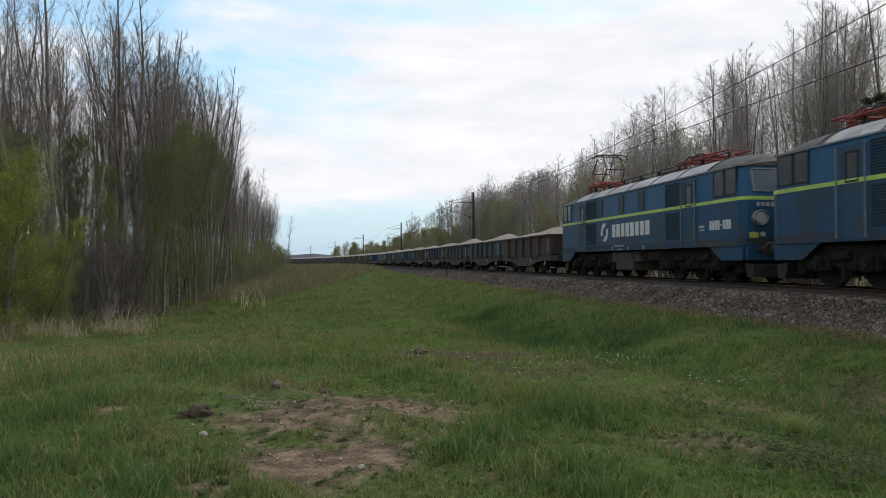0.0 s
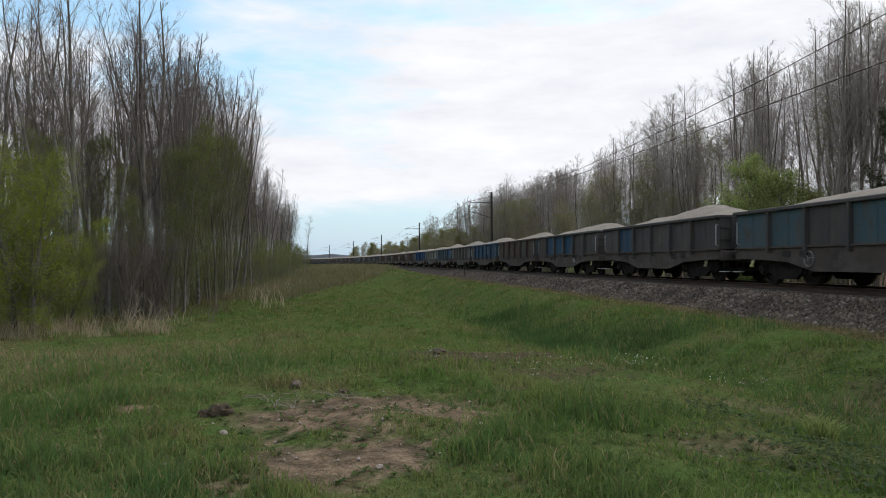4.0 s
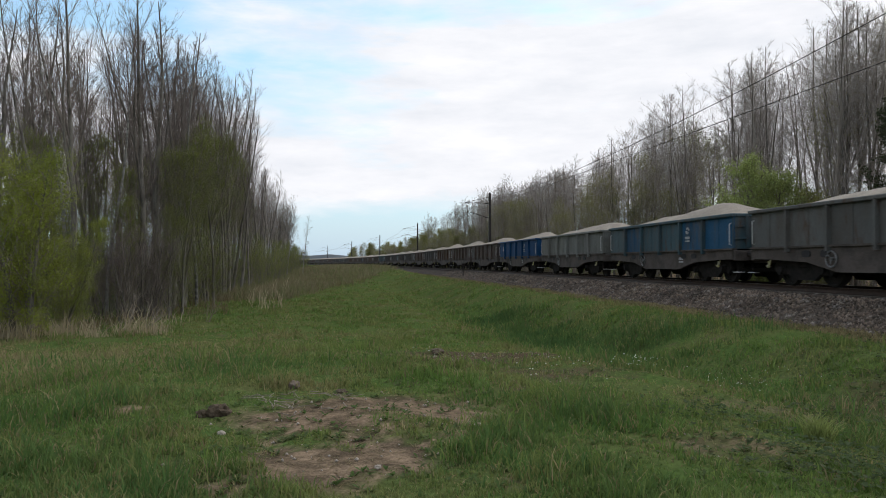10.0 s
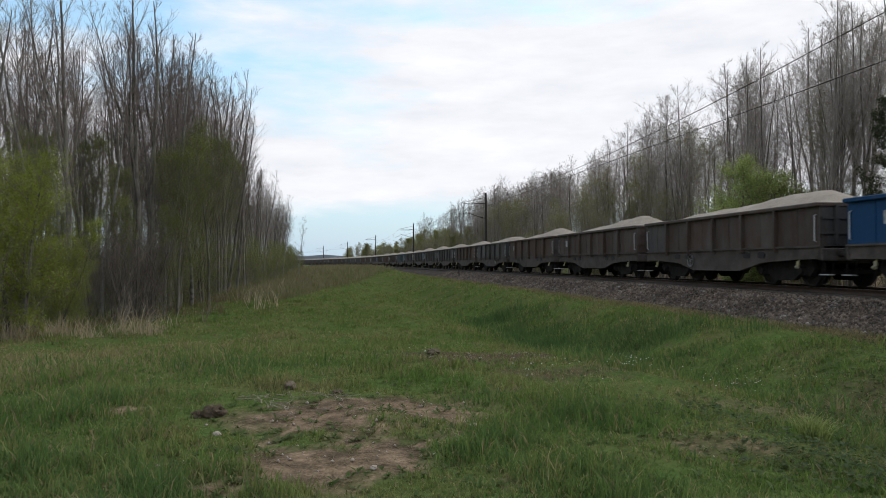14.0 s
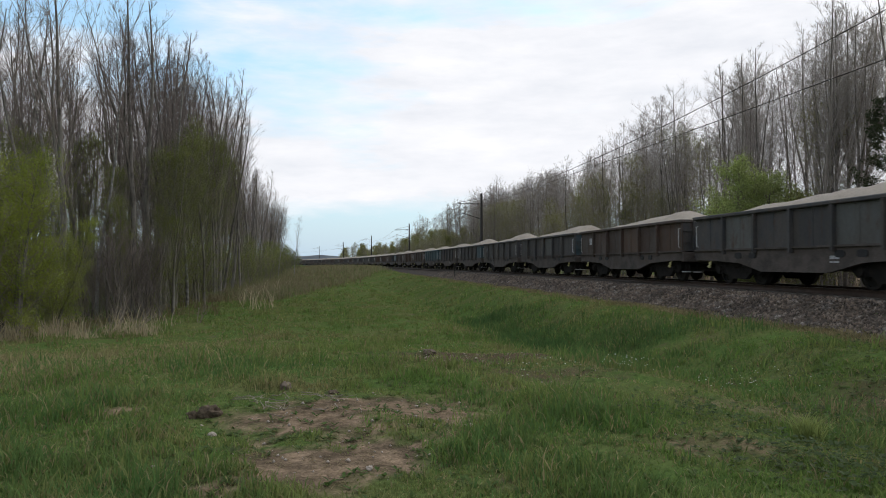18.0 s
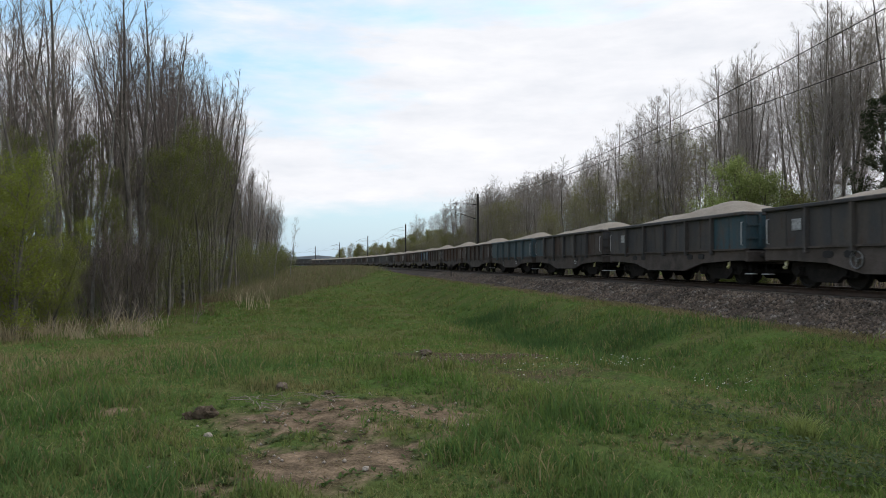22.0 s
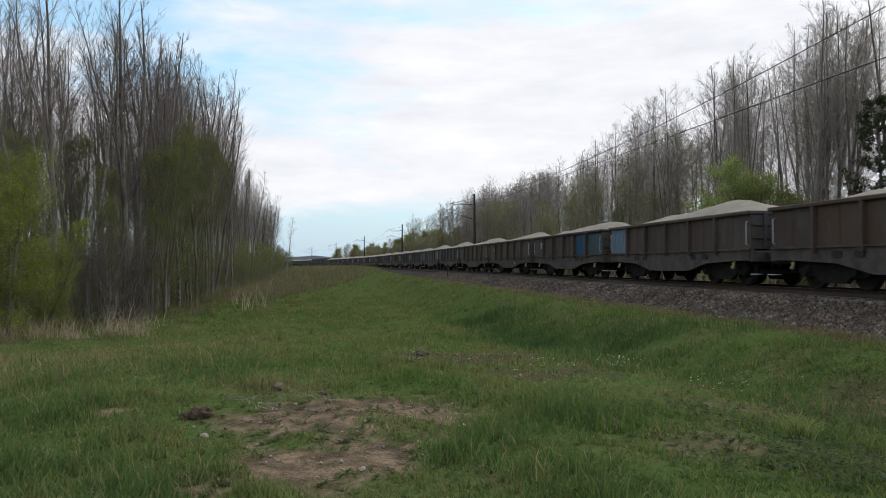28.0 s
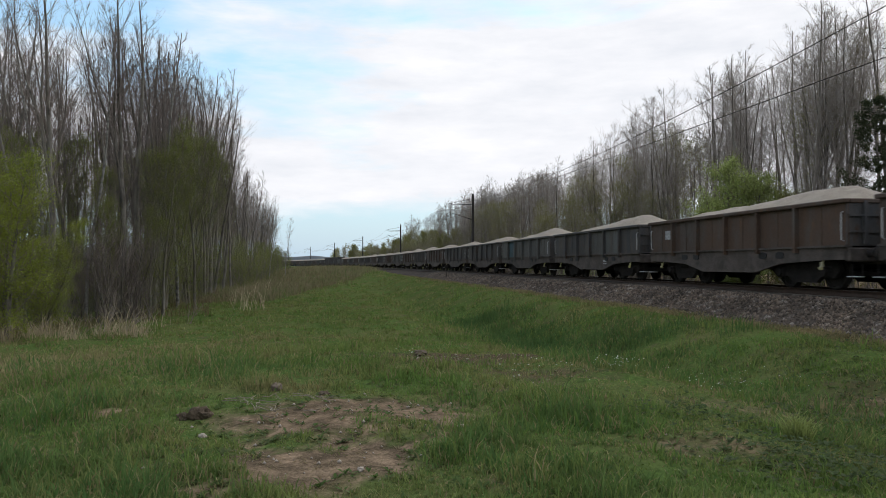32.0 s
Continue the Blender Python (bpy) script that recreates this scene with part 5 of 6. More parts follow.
def tree_kind(seed, height, radius, limbs, twigs, fine, spread, clear, tilt=0.75, lift=0.12, thick=0.02, width=0.005, leaf=None, leaves=0, leaf_size=0.03, fluff=0.12, bark=None, twig=None, lean=0.03, label="",
              name="tree", category="tree", stems=1, forks=0, fan=0.7, crown_top=0.12, droop=0.0):
    """height, trunk radius; limbs of a stem, twigs on a limb, fine twigs on a twig; spread: longest limb as a share of the height; clear: bare share of the stem;
    tilt: how far limbs lean out; forks: side stems that part from the trunk; crown_top: the limbs' share of length at the top."""
    rng = np.random.default_rng(seed)
    o = new(name)
    tagged(o, label, category)
    axes = []
    for k in range(stems):
        base = np.array([[0, 0, -0.3]]) if stems == 1 else np.array([[rng.normal(0, 0.3), rng.normal(0, 0.3), -0.3]])
        hk = height * (1 if k == 0 else rng.uniform(0.65, 1.0))
        pts, rad = grow_many(rng, base, np.array([[rng.normal(0, lean), rng.normal(0, lean), 1.0]]), np.array([hk]), np.array([radius * hk / height]), 14, 0.045, 0.07)
        rad[0] = radius * hk / height * np.linspace(1, 0.08, 14) ** 0.85
        axes.append((pts, rad, clear))
    for k in range(forks):
        pts, rad, _ = axes[k % stems]
        i = int(rng.integers(4, 8))
        a = rng.uniform(0, 2 * np.pi)
        length = height * (1 - i / 13) * rng.uniform(0.75, 0.98)
        p2, r2 = grow_many(rng, pts[:, i], np.array([[0.26 * np.cos(a), 0.26 * np.sin(a), 1.0]]), np.array([length]), np.array([rad[0, i] * 0.75]), 9, 0.05, 0.10, 0.1)
        axes.append((p2, r2, 0.12))
    v, f, B, T, S, spots, wood_v, wood_f = [], [], [], [], [], [], [], []
    for pts, rad, low in axes:
        tv, tf = many_tubes(pts, rad, 7)
        wood_v.append(tv), wood_f.append(tf + sum(len(q) for q in wood_v[:-1]))
        stem = float(np.linalg.norm(np.diff(pts[0], axis=0), axis=1).sum())
        n = max(6, int(limbs * stem / height))
        u = low + (0.985 - low) * (np.arange(n) + rng.random(n)) / n
        x = u * (pts.shape[1] - 1)
        i = np.minimum(x.astype(int), pts.shape[1] - 2)
        p = pts[0, i] + (pts[0, i + 1] - pts[0, i]) * (x - i)[:, None]
        az = np.arange(n) * 2.4 + rng.normal(0, 0.5, n)
        out = tilt * rng.uniform(0.6, 1.35, n)
        ways = np.stack([np.cos(az) * out, np.sin(az) * out, np.ones(n)], 1)
        rel = (u - low) / (1 - low)
        ln = spread * height * (crown_top + (1 - crown_top) * np.sin(np.pi * np.clip(0.22 + 0.78 * rel, 0, 1)) ** 0.8) * rng.uniform(0.55, 1.15, n)
        lp, lr = grow_many(rng, p, ways, ln, thick * (0.45 + 0.55 * ln / (spread * height)), 6, 0.085, lift, 0.25)
        B.append((lp, lr))
        q, d, uu = points_on(rng, lp, twigs, 0.15)
        l2 = np.repeat(ln, twigs) * rng.uniform(0.28, 0.60, len(q)) * (1.15 - 0.5 * uu)
        tp, tr = grow_many(rng, q, aside(rng, d, fan, 0.10 - droop), l2, np.full(len(q), thick * 0.36), 4, 0.11, lift * 0.6 - droop, 0.35)
        T.append((tp, tr))
        if fine:
            q, d, uu = points_on(rng, tp, fine, 0.1)
            l3 = np.repeat(l2, fine) * rng.uniform(0.3, 0.7, len(q)) + 0.10
            S.append(grow_many(rng, q, aside(rng, d, fan, 0.12 - droop), l3, np.ones(len(q)), 3, 0.13, lift * 0.5 - droop)[0])
        if leaf:
            q, _, _ = points_on(rng, tp, leaves, 0.05)
            spots.append(q + rng.normal(0, fluff, q.shape))
    part("trunk", array_mesh("trunk", np.concatenate(wood_v), np.concatenate(wood_f), bark or M_BARK, True), o)
    n = 0
    for group, sides in ((B, 4), (T, 3)):
        for pts, rad in group:
            w, g = many_tubes(pts, rad, sides)
            v.append(w), f.append(g + n)
            n += len(w)
    for pts in S:
        w, g = spikes(rng, pts, width)
        v.append(w), f.append(g + n)
        n += len(w)
    part("crown", array_mesh("crown", np.concatenate(v), np.concatenate(f), twig or M_TWIG), o)["kind"] = "stuff"
    if spots:
        v, f = leaf_quads(rng, np.concatenate(spots), leaf_size)
        part("foliage", array_mesh("foliage", v, f, leaf), o)["kind"] = "stuff"
    return o


def spot_at(o, x, y, turn, size, first):
    z = float(ground_z(x, y))
    m = pose(x, y, z, 0, 0, turn) @ Matrix.Scale(size, 4)
    if first:
        o.matrix_basis = m
        return o
    c = copy_thing(o, pose(x, y, z, 0, 0, turn))
    c.scale = (size, size, size)
    return c


BARE = "tall leafless grey alder with fine ascending twigs"
KINDS = {
    "bare": [tree_kind(10 + i, 13.2, 0.080 + 0.012 * i, 32, 5, 4, 0.19, 0.22 + 0.05 * (i % 3), 0.66, 0.065, 0.0160, 0.0036, label=BARE, name="alder_tree", forks=i % 3, lean=0.04, fan=0.5) for i in range(7)],
    "birch": [tree_kind(30 + i, 13.0, 0.085, 34, 6, 4, 0.16, 0.25, 0.65, 0.04, 0.014, 0.0042, bark=M_BIRCH, label="slender birch with pale bark and bare twigs", name="birch_tree", droop=0.03, fan=0.6) for i in range(2)],
    "budding": [tree_kind(40 + i, 9.0, 0.08, 40, 7, 2, 0.21, 0.06, 0.85, 0.08, 0.016, 0.0042, leaf=M_LEAF_OLIVE, leaves=30, leaf_size=0.027, fluff=0.17, label="young tree with olive-green opening leaves", name="budding_tree", forks=2, fan=0.6) for i in range(3)],
    "willow": [tree_kind(50 + i, 6.8, 0.10, 36, 9, 1, 0.27, 0.05, 1.2, 0.04, 0.018, 0.004, leaf=M_LEAF_WILLOW, leaves=50, leaf_size=0.026, fluff=0.13, label="willow bush in fresh yellow-green leaf", name="willow_tree", stems=3, lean=0.22, droop=0.03) for i in range(2)],
    "green": [tree_kind(60, 5.6, 0.10, 34, 8, 1, 0.34, 0.05, 1.3, 0.04, 0.02, 0.005, leaf=M_LEAF_BUSH, leaves=60, leaf_size=0.042, fluff=0.15, label="rounded bush in bright green leaf", name="green_bush", category="bush", stems=3, lean=0.22)],
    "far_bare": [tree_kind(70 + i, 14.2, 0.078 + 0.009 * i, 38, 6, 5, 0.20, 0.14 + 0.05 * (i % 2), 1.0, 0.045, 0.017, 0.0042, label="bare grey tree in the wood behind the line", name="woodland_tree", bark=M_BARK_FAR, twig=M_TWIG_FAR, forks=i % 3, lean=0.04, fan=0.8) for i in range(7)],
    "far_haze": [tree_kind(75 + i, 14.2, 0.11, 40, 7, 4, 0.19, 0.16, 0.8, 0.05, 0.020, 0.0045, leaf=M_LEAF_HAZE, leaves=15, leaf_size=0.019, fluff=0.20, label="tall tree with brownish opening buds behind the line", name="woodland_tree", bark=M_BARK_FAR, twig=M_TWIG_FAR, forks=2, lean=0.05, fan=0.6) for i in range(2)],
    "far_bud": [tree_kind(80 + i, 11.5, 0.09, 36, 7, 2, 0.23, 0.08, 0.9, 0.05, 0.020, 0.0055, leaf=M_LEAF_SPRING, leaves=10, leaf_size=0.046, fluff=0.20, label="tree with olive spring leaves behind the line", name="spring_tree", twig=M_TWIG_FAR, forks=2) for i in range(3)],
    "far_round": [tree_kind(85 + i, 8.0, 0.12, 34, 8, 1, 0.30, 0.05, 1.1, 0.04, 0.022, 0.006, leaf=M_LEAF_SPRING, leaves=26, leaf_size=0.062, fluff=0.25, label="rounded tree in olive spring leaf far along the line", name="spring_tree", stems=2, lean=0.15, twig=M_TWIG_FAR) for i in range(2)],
    "pine": [tree_kind(90, 13.0, 0.15, 60, 8, 0, 0.16, 0.18, 1.6, -0.02, 0.030, leaf=M_LEAF_DARK, leaves=30, leaf_size=0.075, fluff=0.10, label="dark green conifer among bare trees", name="conifer")],
    "brush": [tree_kind(100 + i, 3.6, 0.022, 16, 5, 3, 0.32, 0.03, 0.7, 0.06, 0.009, 0.0036, label="tangled bare undergrowth shrub", name="bare_shrub", category="shrub", stems=4, lean=0.25) for i in range(3)],
    "brush_leaf": [tree_kind(110 + i, 4.0, 0.026, 18, 5, 1, 0.30, 0.03, 0.8, 0.06, 0.010, 0.0036, leaf=M_LEAF_OLIVE, leaves=12, leaf_size=0.030, fluff=0.14, label="undergrowth shrub with small olive leaves", name="budding_shrub", category="shrub", stems=4, lean=0.25) for i in range(2)],
}
USED = set()
PLANT = random.Random(77)


def plant(kind, x, y, size=1.0):
    pool = KINDS[kind]
    o = PLANT.choice(pool)
    first = o.name not in USED
    USED.add(o.name)
    return spot_at(o, x, y, PLANT.uniform(0, 360), size * PLANT.uniform(0.92, 1.07), first)


def edge_x(y):
    """The edge of the wood beside the meadow."""
    return float(np.interp(y, [15, 24, 31, 53, 90, 146, 260, 420], [-18, -14.0, -11.8, -14.6, -20.5, -28.5, -58, -105]))


def tall(y):
    return float(np.interp(y, [22, 34, 42, 50, 60, 75, 105], [1.0, 1.06, 1.11, 1.13, 1.13, 1.06, 1.05]))


for k in range(44):
    y = 26.5 + 26 * PLANT.random() ** 1.2
    x = edge_x(y) - 0.9 - (6 + 0.16 * y) * PLANT.random()
    plant("birch" if PLANT.random() < 0.10 else "bare", x, y, tall(y))
for k in range(12):
    y = 38 + 20 * PLANT.random()
    plant("bare", edge_x(y) - 0.6 - 4.5 * PLANT.random(), y, 1.03 * tall(y))
for k in range(44):
    y = 54 + 50 * PLANT.random()
    x = edge_x(y) - 1.0 - (4 + 0.26 * y) * PLANT.random()
    plant("far_bare" if k % 2 else "bare", x, y, 1.02 * tall(y))
for k in range(50):
    y = 95 + 100 * PLANT.random()
    plant("far_bare", edge_x(y) - 1.5 - 22 * PLANT.random(), y, 1.0)
for k in range(135):
    y = 27 + 85 * PLANT.random() ** 1.3
    x = edge_x(y) + 0.2 - (2 + 0.30 * y) * PLANT.random()
    plant("brush_leaf" if PLANT.random() < 0.5 else "brush", x, y, 1.05)
for k in range(12):
    y = 28 + 12 * PLANT.random()
    plant("brush", edge_x(y) - 0.3 - 5.5 * PLANT.random(), y, 1.25)
for x, y, g in ((-13.6, 23.6, 1.16), (-12.6, 24.4, 0.62), (-14.6, 24.6, 0.95), (-15.6, 23.6, 1.12)):
    plant("willow", x, y, g)
for x, y, g in ((-11.4, 32.5, 0.9), (-12.3, 35, 1.0), (-12.0, 39, 1.05), (-13.4, 42, 1.1), (-14.4, 47, 1.15), (-15.5, 54, 1.1), (-17.5, 62, 1.0), (-19.5, 72, 1.0), (-22.0, 84, 1.0), (-24.5, 100, 0.9), (-28.0, 125, 0.8),
                (-17.0, 36, 1.0), (-19.0, 33, 1.0), (-21.0, 40, 1.0), (-16.0, 30, 0.9), (-20.0, 52, 1.1)):
    plant("budding", x, y, g)
for x, y, g in ((-15.3, 33.0, 1.02), (-16.8, 35.5, 1.05), (-18.6, 38.0, 1.08), (-16.2, 37.0, 1.0), (-14.4, 34.0, 1.04), (-19.8, 41.0, 1.1)):
    plant("bare", x, y, g)
for x, y, g in ((-12.6, 30.0, 0.62), (-13.6, 31.0, 0.7), (-14.9, 29.5, 0.6), (-11.6, 31.5, 0.55)):
    plant("budding", x, y, g)
for x, y, g in ((-13.6, 30.0, 0.98), (-12.6, 34.2, 1.0), (-12.9, 39.0, 1.05)):
    plant("birch", x, y, g)
for y, g in ((37.5, 1.10), (43.0, 1.14), (46.5, 1.12), (52.0, 1.15), (56.5, 1.12), (61.0, 1.10), (66.0, 1.08), (72.0, 1.05)):
    plant("bare", edge_x(y) - 0.2 + 0.3 * math.sin(3 * y), y, g)
plant("birch", -18.7, 100, 0.70)
plant("birch", -19.6, 94, 0.8)
for y in (31, 33.5, 36, 38.5, 41, 44, 47, 50.5, 54, 58, 63, 68, 75, 82, 92, 99):
    plant("bare", edge_x(y) - 0.9 + 0.35 * math.sin(7 * y), y, tall(y))
for y in np.linspace(64, 138, 16):
    plant("bare", edge_x(y) - 1.0 + 0.8 * math.sin(5 * y), y, 0.78)
    plant("brush_leaf", edge_x(y) + 0.4, y + 1.5, 1.2)
for k in range(22):
    y = 88 + 100 * PLANT.random()
    plant("far_bare", edge_x(y) - 0.8 - 6 * PLANT.random(), y, 0.86)
for k in range(34):
    y = 100 + 190 * PLANT.random()
    plant("brush_leaf" if k % 2 else "brush", edge_x(y) + 1.5 - 8 * PLANT.random(), y, 0.9 + 0.5 * PLANT.random())

# the wood beyond the line
for k in range(176):
    s = 31 + 101 * PLANT.random() if k < 112 else (122 + 34 * PLANT.random() if k < 160 else 160 + 60 * PLANT.random())
    back = (14 + 0.05 * s) * PLANT.random() ** 1.4
    x, y = on_line(s, -11.0 - 1.5 * PLANT.random() - back)
    leafy = PLANT.random() < (0.08 if s < 56 else 0.24)
    hazy = PLANT.random() < (0.5 if s < 46 else 0.15)
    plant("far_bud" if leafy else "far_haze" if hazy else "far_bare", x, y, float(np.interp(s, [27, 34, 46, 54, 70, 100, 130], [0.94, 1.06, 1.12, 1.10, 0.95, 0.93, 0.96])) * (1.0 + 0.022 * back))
for k in range(8):
    s = 29.5 + 18 * PLANT.random()
    back = 10 * PLANT.random()
    plant("far_haze" if k % 3 == 0 else "far_bare", *on_line(s, -11.5 - back), float(np.interp(s, [29, 34, 47], [0.92, 1.0, 1.06])) * (1.0 + 0.02 * back))
for k in range(9):
    plant("far_bare", *on_line(60 + 1.9 * k, -11.5 - 6 * PLANT.random()), 0.93)
for k in range(40):
    s = 108 + 32 * PLANT.random()
    plant("far_bare", *on_line(s, -10.5 - 9 * PLANT.random()), 1.02)
for k in range(20):
    s = 41 + 24 * PLANT.random()
    back = 9 * PLANT.random()
    plant("far_bare", *on_line(s, -11.5 - back), (0.92 if s < 47 else 0.82) * (1.0 + 0.02 * back))
for k in range(150):
    s = 26 + 200 * PLANT.random() ** 1.4
    x, y = on_line(s, -9.5 - 9 * PLANT.random())
    plant("brush_leaf" if PLANT.random() < 0.35 else "brush", x, y, 1.25)
for s, d, g in ((40.8, -9.2, 1.36), (39.4, -9.5, 1.2), (42.2, -9.8, 1.05)):
    plant("green", *on_line(s, d), g)
for s, d, g in ((37.6, -10.6, 0.72), (36.4, -11.0, 0.6)):
    plant("far_round", *on_line(s, d), g)
for s, d, g in ((34.3, -13.8, 0.85), (33.2, -14.6, 0.75)):
    plant("pine", *on_line(s, d), g)
for k in range(84):
    s = 50 + 190 * PLANT.random() ** 1.2
    plant("far_bud", *on_line(s, -8.8 - 4.5 * PLANT.random()), 0.42 + 0.30 * PLANT.random())
for s, d, g in ((40.0, -14.5, 1.15), (82, -11, 0.8), (88, -12, 0.85), (96, -11, 0.95), (100, -11, 0.95), (104, -12, 1.0), (109, -11, 0.9), (118, -12, 0.8), (142, -9, 0.5), (146, -9.5, 0.55), (172, -9, 0.55), (186, -8.5, 0.6), (193, -9, 0.55), (206, -9, 0.6), (222, -9, 0.6), (236, -9, 0.65), (246, -8.5, 0.6), (292, -10, 0.9), (300, -11, 0.85), (309, -10, 0.8), (150, -9, 0.7), (165, -9, 0.7), (178, -8, 0.6), (200, -9, 0.75), (215, -8, 0.7), (228, -9, 0.6)):
    plant("far_bud", *on_line(s, d), g)


for k in range(46):
    s = 135 + 190 * PLANT.random()
    plant("far_round", *on_line(s, -9.5 - 6 * PLANT.random()), 0.80 + 0.45 * PLANT.random())
for k in range(22):
    plant("far_bud", *on_line(150 + 150 * PLANT.random(), -8.8 - 4 * PLANT.random()), 0.55 + 0.2 * PLANT.random())


# ---------------------------------------------------------------- far country
def far_ridge():
    xs = np.linspace(-1800, 1800, 180)
    rows = []
    for y, top, low in ((900, 0.0, 0), (1300, 1.0, 0), (1302, 1.4, 0), (2400, 1.3, 0)):
        rows.append([(x, y + 60 * math.sin(x * 0.003), -2 + top * (13 + 4 * math.sin(x * 0.004) + 2.5 * math.sin(x * 0.021) + 1.2 * math.sin(x * 0.09))) for x in xs])
    v = np.array(rows).reshape(-1, 3)
    n = len(xs)
    i = (np.arange(len(rows) - 1)[:, None] * n + np.arange(n - 1)[None]).ravel()
    # distance haze is mixed into both blue-grey wood colours
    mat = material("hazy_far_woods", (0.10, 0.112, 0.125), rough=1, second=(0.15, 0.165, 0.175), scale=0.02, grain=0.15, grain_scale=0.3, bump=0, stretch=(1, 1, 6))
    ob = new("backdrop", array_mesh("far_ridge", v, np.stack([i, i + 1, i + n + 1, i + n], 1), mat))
    tagged(ob, "low wooded ridge on the horizon in haze-tinted colours", "hills", kind="structure")


far_ridge()


# ---------------------------------------------------------------- grass and small things
def worn_near(x, y):
    """Where the grass is trodden short round the bare soil."""
    return np.clip(1.2 - np.minimum(np.hypot((x + 1.0) / 1.7, (y - 6.0) / 1.5), np.hypot((x + 0.9) / 2.2, (y - 8.2) / 1.6)), 0, 0.9)


def blades(name, x, y, h, w, lean, mat, label, seed, category="grass"):
    rng = np.random.default_rng(seed)
    n = len(x)
    z = ground_z(x, y) - 0.03
    a = rng.uniform(0, 2 * np.pi, n)
    t = np.stack([np.cos(a), np.sin(a), np.zeros(n)], 1)
    g = rng.uniform(0, 2 * np.pi, n)
    ln = (lean * rng.uniform(0.2, 1.0, n) * h)[:, None] * np.stack([np.cos(g), np.sin(g), np.zeros(n)], 1)
    p = np.stack([x, y, z], 1)
    up = np.array([0, 0, 1.0])
    v = np.stack([p - t * w[:, None], p + t * w[:, None], p + ln * 0.35 + up * (h * 0.6)[:, None] + t * (w * 0.75)[:, None], p + ln * 0.35 + up * (h * 0.6)[:, None] - t * (w * 0.75)[:, None],
                  p + ln + up * (h * rng.uniform(0.85, 1.0, n))[:, None]], 1).reshape(-1, 3)
    i = 5 * np.arange(n)[:, None]
    f = np.concatenate([i + np.array([[0, 1, 2]]), i + np.array([[0, 2, 3]]), i + np.array([[3, 2, 4]])])
    ob = new(name, array_mesh(name, v, f, mat))
    return tagged(ob, label, category, kind="stuff")


def scatter(n, y0, y1, seed, power=1.0):
    rng = np.random.default_rng(seed)
    y = y0 * (y1 / y0) ** (rng.random(n) ** power)
    x = rng.uniform(-0.70, 0.70, n) * y
    return rng, x, y


def tufts(n, each, y0, y1, seed, power, size):
    """Blades gathered in tufts: n tufts of so many blades."""
    rng, x, y = scatter(n, y0, y1, seed, power)
    x, y, k = np.repeat(x, each), np.repeat(y, each), np.repeat(0.35 + 1.5 * rng.random(n) ** 1.8, each)
    r = size * (1 + 0.04 * y) * k * np.sqrt(rng.random(n * each))
    a = rng.uniform(0, 2 * np.pi, n * each)
    return rng, x + r * np.cos(a), y + r * np.sin(a), k


WOOD_Y, WOOD_X = [15, 24, 31, 53, 90, 146, 260], [-18, -14.0, -11.8, -14.6, -20.5, -28.5, -58]


